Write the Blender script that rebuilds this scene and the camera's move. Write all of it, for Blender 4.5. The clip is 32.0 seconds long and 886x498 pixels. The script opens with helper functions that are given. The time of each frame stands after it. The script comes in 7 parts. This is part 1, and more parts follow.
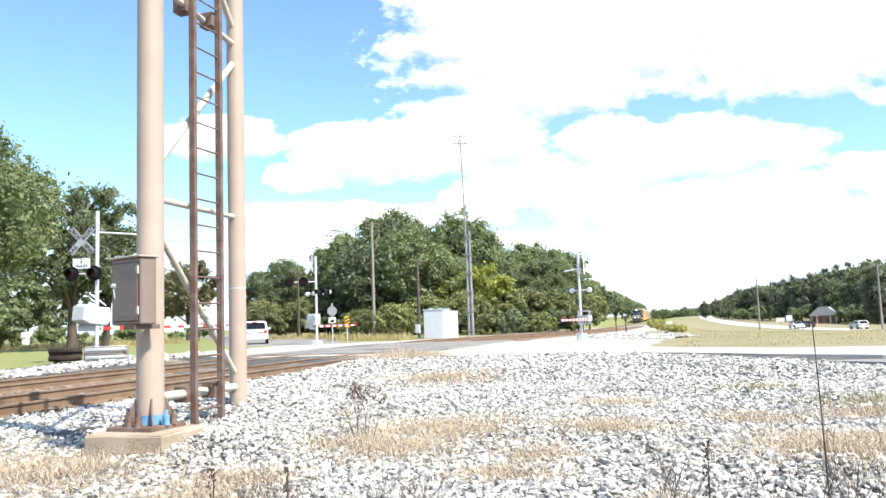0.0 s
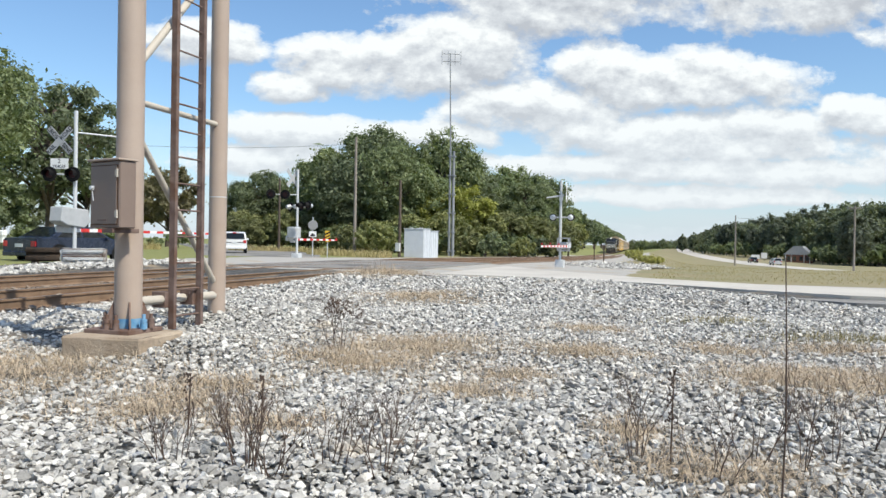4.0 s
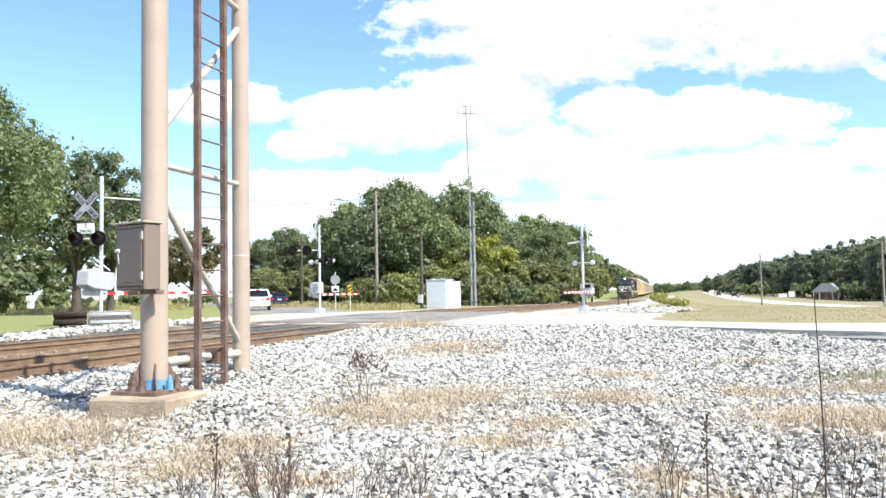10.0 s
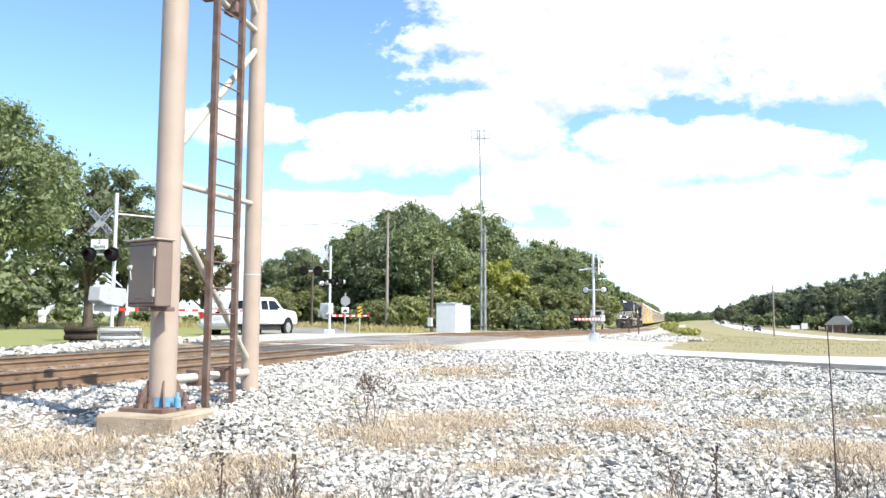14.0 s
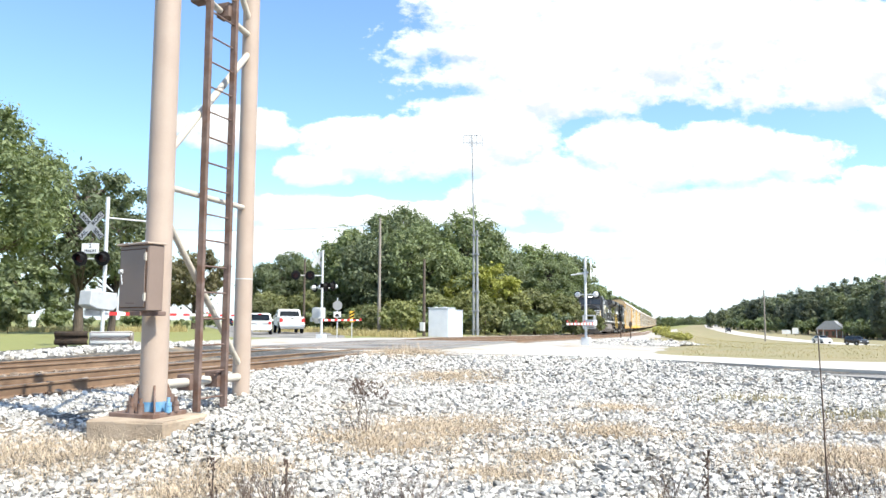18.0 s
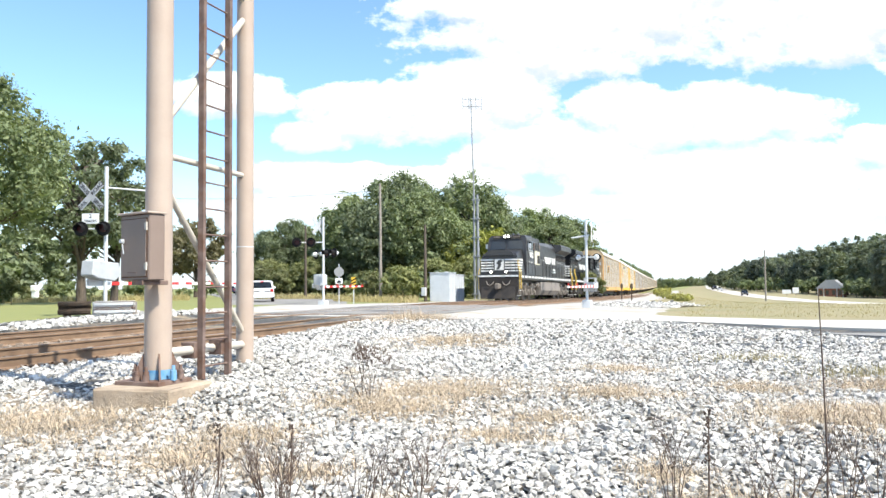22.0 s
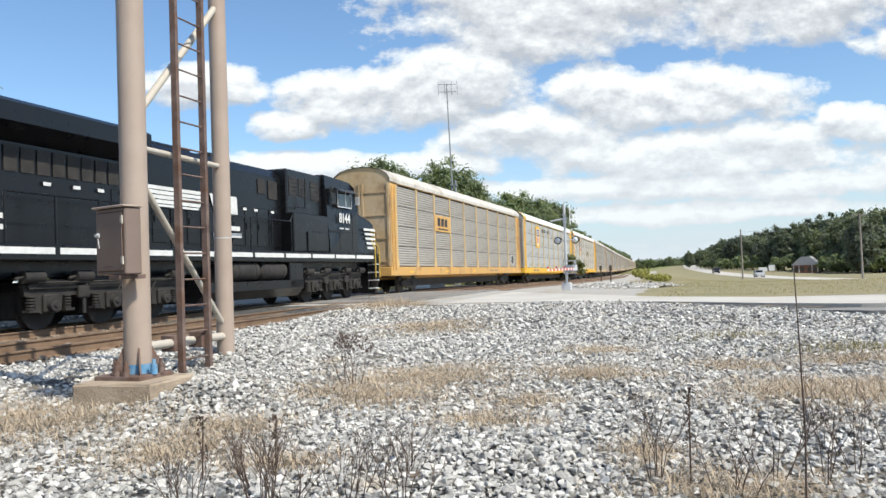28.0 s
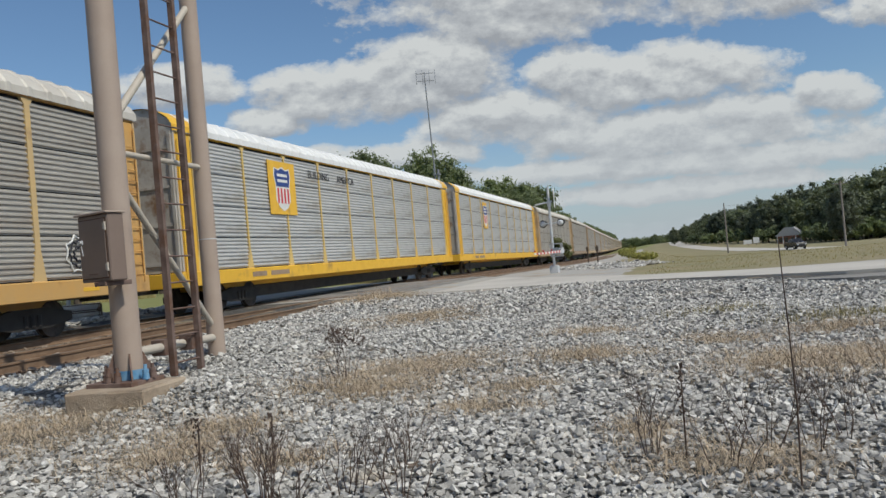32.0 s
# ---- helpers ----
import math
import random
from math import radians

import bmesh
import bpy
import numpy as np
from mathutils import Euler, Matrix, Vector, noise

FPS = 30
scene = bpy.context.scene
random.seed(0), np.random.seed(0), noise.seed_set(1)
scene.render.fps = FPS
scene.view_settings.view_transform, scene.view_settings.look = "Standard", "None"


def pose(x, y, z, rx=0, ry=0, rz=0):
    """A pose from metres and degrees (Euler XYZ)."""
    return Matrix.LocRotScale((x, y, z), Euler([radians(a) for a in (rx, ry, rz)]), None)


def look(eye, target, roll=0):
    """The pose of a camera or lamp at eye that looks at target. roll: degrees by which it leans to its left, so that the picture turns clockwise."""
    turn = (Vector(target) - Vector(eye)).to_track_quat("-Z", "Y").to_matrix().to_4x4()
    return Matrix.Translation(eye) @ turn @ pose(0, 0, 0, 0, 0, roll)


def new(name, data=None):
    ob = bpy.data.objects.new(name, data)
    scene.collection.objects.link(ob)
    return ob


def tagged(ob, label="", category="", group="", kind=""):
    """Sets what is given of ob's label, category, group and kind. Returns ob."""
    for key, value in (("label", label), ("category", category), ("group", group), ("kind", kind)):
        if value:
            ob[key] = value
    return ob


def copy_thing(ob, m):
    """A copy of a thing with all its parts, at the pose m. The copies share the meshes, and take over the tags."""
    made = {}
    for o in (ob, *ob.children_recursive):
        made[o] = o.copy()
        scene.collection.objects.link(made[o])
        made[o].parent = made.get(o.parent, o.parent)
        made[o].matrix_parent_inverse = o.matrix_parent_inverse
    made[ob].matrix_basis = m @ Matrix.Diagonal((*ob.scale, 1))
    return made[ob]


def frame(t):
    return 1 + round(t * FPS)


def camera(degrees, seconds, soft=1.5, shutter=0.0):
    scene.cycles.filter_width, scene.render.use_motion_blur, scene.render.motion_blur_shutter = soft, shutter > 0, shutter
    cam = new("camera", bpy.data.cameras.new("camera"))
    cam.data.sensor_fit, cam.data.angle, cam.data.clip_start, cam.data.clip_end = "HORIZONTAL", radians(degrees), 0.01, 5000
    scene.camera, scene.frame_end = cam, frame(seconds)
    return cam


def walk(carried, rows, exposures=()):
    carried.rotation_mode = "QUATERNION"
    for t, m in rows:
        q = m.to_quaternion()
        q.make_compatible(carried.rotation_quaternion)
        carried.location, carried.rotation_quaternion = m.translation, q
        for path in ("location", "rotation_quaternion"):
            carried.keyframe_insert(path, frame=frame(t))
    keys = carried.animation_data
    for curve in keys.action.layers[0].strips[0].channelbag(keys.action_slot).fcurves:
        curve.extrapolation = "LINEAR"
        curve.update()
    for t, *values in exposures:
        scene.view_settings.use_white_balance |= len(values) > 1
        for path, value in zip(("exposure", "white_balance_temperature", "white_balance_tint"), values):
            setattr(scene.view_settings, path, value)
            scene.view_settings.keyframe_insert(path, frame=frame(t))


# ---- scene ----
# the camera stands in one spot, held by hand: seconds, then its turn in degrees
EYE = (0.0, 0.0, 1.25)
PATH = [
    (0, 95.395, 2, 19.517), (0.5, 95.161, 1.709, 19.392), (1, 94.655, 1.631, 19.527),
    (1.5, 92.124, 0.499, 18.905), (2, 88.841, 0.109, 18.292), (2.5, 87.82, -1.02, 17.794),
    (4.5, 90.369, -0.67, 18.447), (5, 91.112, 0.067, 19.019), (5.5, 91.517, 0.3, 19.278),
    (6, 91.747, 0.151, 19.523), (6.5, 91.762, 0.332, 19.327), (7, 92.021, 0.698, 19.43),
    (7.5, 92.339, 0.711, 19.582), (8, 92.562, 0.61, 19.861), (8.5, 92.685, 0.764, 20.012),
    (9, 92.799, 1.099, 20.001), (9.5, 93.082, 1.183, 19.993), (10, 93.225, 1.097, 19.713),
    (10.5, 93.284, 1.281, 19.488), (11, 93.274, 1.35, 19.489), (11.5, 93.192, 1.419, 19.562),
    (12, 93.275, 0.275, 19.559), (12.5, 93.409, -0.408, 19.522), (13, 93.977, -0.879, 19.966),
    (13.5, 94.615, -0.567, 20.443), (14, 94.969, -0.247, 20.43), (14.5, 95.394, -0.153, 20.52),
    (16.5, 95.124, -0.466, 19.833), (17, 95.155, -0.312, 19.737), (17.5, 95.263, -0.084, 19.798),
    (18, 95.305, -0.269, 19.861), (18.5, 95.349, -0.293, 19.978), (19, 95.411, 0.073, 20.16),
    (19.5, 93.772, -0.515, 19.607), (20, 90.845, -0.655, 18.768), (20.5, 90.785, -0.241, 18.66),
    (21, 92.122, 1.518, 19.843), (21.5, 92.57, 0.748, 20.23), (22, 92.723, 0.576, 19.969),
    (22.5, 93.821, 1.346, 20.516), (23, 93.086, 1.661, 20.121), (23.5, 91.808, 1.13, 19.981),
    (24, 91.599, 2.304, 19.507), (24.5, 91.464, 1.446, 18.976), (25, 91.512, 1.784, 19.253),
    (25.5, 91.224, 2.757, 19.059), (27.5, 91.805, 2.232, 18.747),
    (28, 91.67, 2.046, 18.51), (28.5, 92.155, 2.698, 17.871), (29, 92.57, 3.062, 17.667),
    (29.5, 92.212, 3.043, 17.612), (30, 90.716, 3.87, 16.836), (30.5, 90.677, 4.833, 16.441),
    (31, 90.948, 4.894, 16.754), (31.5, 90.939, 4.719, 17.409), (32, 90.815, 5.074, 17.583),
]

cam = camera(59.37, 32.0, soft=1.5, shutter=0.0)
# stops of the clip's own auto exposure
EXPOSURES = [(t, e - 0.08, 6420, 6) for t, e in (
    (0.0, 1.0), (1.6, 1.0), (2.0, 0.8), (2.5, 0.15), (5.0, 0.15), (6.0, 0.32), (7.0, 0.76), (8.0, 0.9), (24.5, 0.92), (27.0, 0.8),
    (27.6, 0.6), (28.0, 0.22), (28.5, -0.3), (29.0, -0.6), (30.0, -0.54), (32.0, -0.55))]
walk(cam, [(t, pose(*EYE, rx, ry, rz)) for t, rx, ry, rz in PATH], EXPOSURES)

# ---- sun, sky and clouds ----
SUN_TO = Vector((0.94, -0.34, 0)).normalized()
SUN_EL = radians(50)
sun = new("sun", bpy.data.lights.new("sun", "SUN"))
sun.data.energy, sun.data.angle, sun.data.color = 4.8, radians(0.53), (1.0, 0.925, 0.815)
sun_dir = Vector((SUN_TO.x * math.cos(SUN_EL), SUN_TO.y * math.cos(SUN_EL), math.sin(SUN_EL)))
sun.matrix_world = look(sun_dir * 50, (0, 0, 0))


class Nodes:
    """A short way to write node trees."""

    def __init__(self, tree):
        self.t = tree
        tree.nodes.clear()

    def add(self, kind, out=0, **links):
        n = self.t.nodes.new(kind)
        for k, v in links.items():
            key = int(k[1:]) if k[0] == "i" and k[1:].isdigit() else k.replace("_", " ")
            sock = n.inputs[key]
            if isinstance(v, bpy.types.NodeSocket):
                self.t.links.new(v, sock)
            else:
                sock.default_value = v
        return n.outputs[out]

    def mix(self, fac, a, b, blend="MIX"):
        n = self.t.nodes.new("ShaderNodeMix")
        n.data_type, n.blend_type = "RGBA", blend
        for i, v in ((0, fac), (6, a), (7, b)):
            if isinstance(v, bpy.types.NodeSocket):
                self.t.links.new(v, n.inputs[i])
            else:
                n.inputs[i].default_value = v
        return n.outputs[2]

    def math(self, op, a, b=0.5, c=0.5, clamp=False):
        n = self.t.nodes.new("ShaderNodeMath")
        n.operation, n.use_clamp = op, clamp
        for i, v in enumerate((a, b, c)):
            if isinstance(v, bpy.types.NodeSocket):
                self.t.links.new(v, n.inputs[i])
            else:
                n.inputs[i].default_value = v
        return n.outputs[0]

    def ramp(self, fac, *stops):
        n = self.t.nodes.new("ShaderNodeValToRGB")
        e = n.color_ramp.elements
        while len(e) < len(stops):
            e.new(0.5)
        for el, (p, c) in zip(e, stops):
            el.position, el.color = p, (c if len(c) == 4 else (*c, 1))
        self.t.links.new(fac, n.inputs[0])
        return n.outputs[0]

    def noise(self, vec, scale, detail=4.0, rough=0.55, out=0):
        return self.add("ShaderNodeTexNoise", out, Vector=vec, Scale=scale, Detail=detail, Roughness=rough)


world = bpy.data.worlds.new("sky")
scene.world = world
world.use_nodes = True
n = Nodes(world.node_tree)
sky_node = n.t.nodes.new("ShaderNodeTexSky")
sky_node.sky_type, sky_node.sun_disc = "NISHITA", False
sky_node.sun_elevation, sky_node.sun_rotation = SUN_EL, math.atan2(SUN_TO.x, SUN_TO.y)
sky_node.air_density, sky_node.dust_density, sky_node.ozone_density = 1.0, 0.6, 1.5
sky = sky_node.outputs[0]
way = n.add("ShaderNodeTexCoord")
parts_of = n.t.nodes.new("ShaderNodeSeparateXYZ")
n.t.links.new(way, parts_of.inputs[0])
east, north, height = parts_of.outputs
high = n.math("MAXIMUM", height, 0.0)
up = n.math("ADD", high, 0.15)
flat_x, flat_y = n.math("DIVIDE", east, up), n.math("DIVIDE", north, up)
# the sky over the railway, as a plane square to the heading of the line of view: u to the right, v up
HEADING = radians(19.5)
ahead = n.math("SUBTRACT", n.math("MULTIPLY", north, math.cos(HEADING)), n.math("MULTIPLY", east, math.sin(HEADING)))
aside = n.math("ADD", n.math("MULTIPLY", east, math.cos(HEADING)), n.math("MULTIPLY", north, math.sin(HEADING)))
fore = n.math("MAXIMUM", ahead, 0.05)
sky_u, sky_v = n.math("DIVIDE", aside, fore), n.math("DIVIDE", height, fore)
# heaped clouds: u, v, half width, half height
HEAPS = [(0.255, 0.37, 0.33, 0.09), (0.47, 0.36, 0.25, 0.07), (0.16, 0.32, 0.145, 0.05), (-0.12, 0.229, 0.069, 0.034), (0.049, 0.244, 0.09, 0.06), (-0.03, 0.222, 0.1, 0.036), (-0.178, 0.196, 0.048, 0.02),
         (-0.292, 0.25, 0.075, 0.032), (0.326, 0.217, 0.19, 0.042), (0.224, 0.228, 0.08, 0.036), (0.121, 0.175, 0.125, 0.037), (0.344, 0.138, 0.215, 0.033), (0.45, 0.151, 0.09, 0.027), (0.565, 0.176, 0.05, 0.026),
         (0.289, 0.1, 0.25, 0.019), (0.463, 0.097, 0.16, 0.02), (0.339, 0.066, 0.26, 0.016), (-0.164, 0.141, 0.1, 0.024), (0.004, 0.138, 0.1, 0.022), (-0.193, 0.1, 0.12, 0.022), (0.668, 0.11, 0.12, 0.04), (0.72, 0.28, 0.13, 0.035)]


def density(rise):
    """Heaped clouds ahead and a scatter of them all round; rise looks a little higher."""
    v = n.math("ADD", sky_v, rise)
    p = n.add("ShaderNodeCombineXYZ", X=sky_u, Y=n.math("MULTIPLY", v, 1.5), Z=3.1)
    warp = n.math("MULTIPLY_ADD", n.noise(p, 9.0, 3.0, 0.5), 0.09, -0.045)
    u2, v2 = n.math("ADD", sky_u, warp), n.math("MULTIPLY_ADD", warp, -0.35, v)
    field = -1.0
    for cu, cv, w, h in HEAPS:
        a = n.math("MULTIPLY", n.math("SUBTRACT", u2, cu), 1 / w)
        b = n.math("MULTIPLY", n.math("SUBTRACT", v2, cv), 1 / h)
        r = n.math("MULTIPLY_ADD", a, a, n.math("MULTIPLY", b, b))
        field = n.math("SMOOTH_MAX", field, n.math("SUBTRACT", 1.0, r), 0.25)
    field = n.math("MAXIMUM", field, -1.0)
    billow = n.math("MULTIPLY_ADD", n.noise(p, 15.0, 8.0, 0.62), 2.4, -1.2)
    shaped = n.math("ADD", n.math("MULTIPLY", n.math("MINIMUM", field, 0.75), 0.8), billow)
    q = n.add("ShaderNodeCombineXYZ", X=flat_x, Y=flat_y, Z=n.math("MULTIPLY_ADD", n.math("DIVIDE", rise, up), -3.0, 7.3))
    loose = n.math("ADD", n.math("MULTIPLY", n.noise(q, 1.35, 2.0, 0.5), 0.62), n.math("MULTIPLY", n.noise(q, 3.6, 8.0, 0.6), 0.5))
    loose = n.math("MULTIPLY_ADD", loose, 6.0, -3.75)
    front = n.ramp(ahead, (0.45, (0, 0, 0)), (0.65, (1, 1, 1)))
    return n.math("ADD", n.math("MULTIPLY", shaped, front), n.math("MULTIPLY", loose, n.math("SUBTRACT", 1.0, front)))


here, above = density(0.0), density(0.018)
cover = n.ramp(n.math("MULTIPLY_ADD", here, 0.5, 0.5), (0.40, (0, 0, 0)), (0.51, (0.6, 0.6, 0.6)), (0.66, (1, 1, 1)))
# thin veil low down
veil = n.ramp(high, (0.0, (0.75, 0.75, 0.75)), (0.08, (0.24, 0.24, 0.24)), (0.17, (0.0, 0.0, 0.0)))
cover = n.math("MAXIMUM", cover, n.math("MULTIPLY", veil, n.math("MULTIPLY_ADD", n.noise(n.add("ShaderNodeCombineXYZ", X=sky_u, Y=n.math("MULTIPLY", sky_v, 5.0), Z=0.4), 6.0, 5.0, 0.6), 1.1, 0.25), clamp=True))
lit = n.math("MULTIPLY_ADD", n.math("SUBTRACT", here, above), 0.85, 0.52, clamp=True)
shade = n.ramp(lit, (0.15, (0.54, 0.55, 0.585)), (0.5, (0.74, 0.75, 0.775)), (0.85, (1.0, 1.0, 0.99)))
shade = n.mix(n.math("MULTIPLY", n.ramp(high, (0.02, (1, 1, 1)), (0.2, (0, 0, 0))), 0.8), shade, (0.80, 0.83, 0.88, 1))
blue = n.mix(1.0, sky, (0.86, 0.975, 1.09, 1), "MULTIPLY")
sky_out = n.add("ShaderNodeBackground", Color=n.mix(n.math("MULTIPLY", veil, 0.85), blue, (3.3, 4.25, 5.6, 1)), Strength=0.145)
cloud_out = n.add("ShaderNodeBackground", Color=shade, Strength=1.0)
mixed = n.t.nodes.new("ShaderNodeMixShader")
n.t.links.new(n.math("MULTIPLY", cover, 0.94), mixed.inputs[0])
n.t.links.new(sky_out, mixed.inputs[1])
n.t.links.new(cloud_out, mixed.inputs[2])
n.t.links.new(mixed.outputs[0], n.t.nodes.new("ShaderNodeOutputWorld").inputs[0])

# ---- materials ----
def material(name, base, rough=0.7, metal=0.0, second=None, scale=6.0, amount=0.5, dirt=None, dirt_scale=1.2, dirt_lo=0.5, dirt_hi=0.7, bump=0.0, bump_scale=40.0,
             vary=0.0, island=0.0, spec=0.4, grain=0.06, stretch=(1, 1, 1)):
    """A painted or natural surface: two scales of colour, dirt with a shape of its own, fine relief."""
    m = bpy.data.materials.new(name)
    m.use_nodes = True
    n = Nodes(m.node_tree)
    vec = n.add("ShaderNodeTexCoord", 3)
    vec = n.add("ShaderNodeMapping", Vector=vec, Scale=stretch)
    col = (*base, 1)
    if second:
        f = n.ramp(n.noise(vec, scale, 5.0, 0.6), (0.5 - amount * 0.3, (0, 0, 0)), (0.5 + amount * 0.3, (1, 1, 1)))
        col = n.mix(f, col, (*second, 1))
    if dirt:
        f = n.ramp(n.noise(vec, dirt_scale, 6.0, 0.65), (dirt_lo, (0, 0, 0)), (dirt_hi, (1, 1, 1)))
        col = n.mix(f, col, (*dirt, 1))
    if grain:
        g = n.math("MULTIPLY_ADD", n.noise(vec, bump_scale, 3.0, 0.6), 2 * grain, 1 - grain)
        col = n.mix(1.0, col, n.add("ShaderNodeCombineColor", Red=g, Green=g, Blue=g), "MULTIPLY")
    if vary or island:
        r = n.add("ShaderNodeObjectInfo", 5) if vary else n.add("ShaderNodeNewGeometry", 8)
        k = vary or island
        g = n.math("MULTIPLY_ADD", r, 2 * k, 1 - k)
        col = n.mix(1.0, col, n.add("ShaderNodeCombineColor", Red=g, Green=g, Blue=g), "MULTIPLY")
    sh = n.t.nodes.new("ShaderNodeBsdfPrincipled")
    if isinstance(col, tuple):
        sh.inputs["Base Color"].default_value = col
    else:
        n.t.links.new(col, sh.inputs["Base Color"])
    rr = n.math("MULTIPLY_ADD", n.noise(vec, scale * 2, 3.0), 0.24, rough - 0.12, clamp=True)
    n.t.links.new(rr, sh.inputs["Roughness"])
    sh.inputs["Metallic"].default_value, sh.inputs["Specular IOR Level"].default_value = metal, spec
    if bump:
        b = n.add("ShaderNodeBump", Strength=bump, Distance=0.02, Height=n.noise(vec, bump_scale, 4.0, 0.6))
        n.t.links.new(b, sh.inputs["Normal"])
    n.t.links.new(sh.outputs[0], n.t.nodes.new("ShaderNodeOutputMaterial").inputs[0])
    return m


def glass(name, tint=(0.02, 0.025, 0.03)):
    m = bpy.data.materials.new(name)
    m.use_nodes = True
    n = Nodes(m.node_tree)
    sh = n.t.nodes.new("ShaderNodeBsdfPrincipled")
    sh.inputs["Base Color"].default_value = (*tint, 1)
    sh.inputs["Roughness"].default_value, sh.inputs["Specular IOR Level"].default_value = 0.06, 0.8
    n.t.links.new(sh.outputs[0], n.t.nodes.new("ShaderNodeOutputMaterial").inputs[0])
    return m


def glow(name, col, strength):
    m = bpy.data.materials.new(name)
    m.use_nodes = True
    n = Nodes(m.node_tree)
    e = n.t.nodes.new("ShaderNodeEmission")
    e.inputs[0].default_value, e.inputs[1].default_value = (*col, 1), strength
    n.t.links.new(e.outputs[0], n.t.nodes.new("ShaderNodeOutputMaterial").inputs[0])
    return m


def leafy(name, a, b, trans=0.25):
    m = bpy.data.materials.new(name)
    m.use_nodes = True
    n = Nodes(m.node_tree)
    r = n.add("ShaderNodeNewGeometry", 8)
    vec = n.add("ShaderNodeTexCoord", 3)
    big = n.ramp(n.noise(vec, 0.35, 3.0), (0.38, (0, 0, 0)), (0.62, (1, 1, 1)))
    f = n.math("ADD", n.math("MULTIPLY", r, 0.6), n.math("MULTIPLY", big, 0.4))
    col = n.mix(f, (*a, 1), (*b, 1))
    own = n.math("MULTIPLY_ADD", n.add("ShaderNodeObjectInfo", 5), 0.4, 0.82)
    col = n.mix(1.0, col, n.add("ShaderNodeCombineColor", Red=own, Green=own, Blue=n.math("MULTIPLY_ADD", own, 0.5, 0.5)), "MULTIPLY")
    d = n.t.nodes.new("ShaderNodeBsdfPrincipled")
    n.t.links.new(col, d.inputs["Base Color"])
    d.inputs["Roughness"].default_value, d.inputs["Specular IOR Level"].default_value = 0.6, 0.25
    tr = n.t.nodes.new("ShaderNodeBsdfTranslucent")
    n.t.links.new(n.mix(1.0, col, (1.25, 1.3, 0.6, 1), "MULTIPLY"), tr.inputs[0])
    mx = n.t.nodes.new("ShaderNodeMixShader")
    mx.inputs[0].default_value = trans
    n.t.links.new(d.outputs[0], mx.inputs[1]), n.t.links.new(tr.outputs[0], mx.inputs[2])
    n.t.links.new(mx.outputs[0], n.t.nodes.new("ShaderNodeOutputMaterial").inputs[0])
    return m


STONE = material("ballast_stone", (0.36, 0.345, 0.32), 0.9, second=(0.56, 0.54, 0.505), scale=14, dirt=(0.46, 0.39, 0.30), dirt_scale=0.9, dirt_lo=0.58, dirt_hi=0.74, island=0.5, bump=0.5, bump_scale=60)
RAIL = material("rusty_rail", (0.17, 0.108, 0.068), 0.8, 0.1, second=(0.25, 0.165, 0.105), scale=3, bump=0.3, bump_scale=60)
RAIL_TOP = material("worn_rail_head", (0.42, 0.39, 0.37), 0.3, 0.9, second=(0.32, 0.27, 0.24), scale=2, stretch=(1, 0.1, 1))
TIE = material("weathered_tie", (0.13, 0.095, 0.07), 0.9, second=(0.24, 0.20, 0.165), scale=5, bump=0.8, bump_scale=30, vary=0.3, stretch=(0.2, 1, 1))
TAN = material("tan_mast_paint", (0.385, 0.30, 0.242), 0.5, second=(0.42, 0.335, 0.275), scale=2.2, dirt=(0.33, 0.22, 0.15), dirt_scale=2.0, dirt_lo=0.74, dirt_hi=0.82, bump=0.1, grain=0.03)
PALE_TAN = material("weathered_pale_tan_paint", (0.47, 0.42, 0.35), 0.55, second=(0.52, 0.47, 0.40), scale=3, dirt=(0.2, 0.14, 0.1), dirt_scale=5.0, dirt_lo=0.66, dirt_hi=0.72, bump=0.1)
RUSTY = material("rusty_ladder_steel", (0.125, 0.082, 0.068), 0.75, 0.15, second=(0.23, 0.165, 0.14), scale=5, dirt=(0.14, 0.07, 0.04), dirt_scale=4, bump=0.3)
CONCRETE = material("old_concrete", (0.42, 0.34, 0.255), 0.9, second=(0.34, 0.265, 0.19), scale=3.5, dirt=(0.20, 0.16, 0.12), dirt_scale=2.2, dirt_lo=0.55, dirt_hi=0.72, bump=0.6, bump_scale=35)
ASPHALT = material("worn_asphalt", (0.215, 0.204, 0.188), 0.9, second=(0.285, 0.27, 0.248), scale=0.6, dirt=(0.125, 0.12, 0.115), dirt_scale=0.25, dirt_lo=0.5, dirt_hi=0.62, bump=0.4, bump_scale=80, grain=0.12)
PALE_ROAD = material("pale_concrete_road", (0.48, 0.445, 0.395), 0.9, second=(0.56, 0.525, 0.47), scale=0.4, dirt=(0.36, 0.33, 0.29), dirt_scale=0.18, dirt_lo=0.55, dirt_hi=0.7, bump=0.3, bump_scale=80, grain=0.1)
SILVER = material("galvanised_steel", (0.55, 0.56, 0.57), 0.5, 0.5, second=(0.65, 0.66, 0.67), scale=8, bump=0.05)
ALU = material("aluminium_paint", (0.58, 0.59, 0.60), 0.5, 0.25, second=(0.6, 0.61, 0.62), scale=4, dirt=(0.4, 0.38, 0.35), dirt_scale=2, dirt_lo=0.62, dirt_hi=0.75)
BLACK = material("black_paint", (0.008, 0.008, 0.009), 0.7, second=(0.014, 0.013, 0.013), scale=4, spec=0.15)
WHITE = material("white_paint", (0.76, 0.76, 0.75), 0.5, second=(0.74, 0.74, 0.73), scale=3, dirt=(0.55, 0.53, 0.5), dirt_scale=2, dirt_lo=0.66, dirt_hi=0.8)
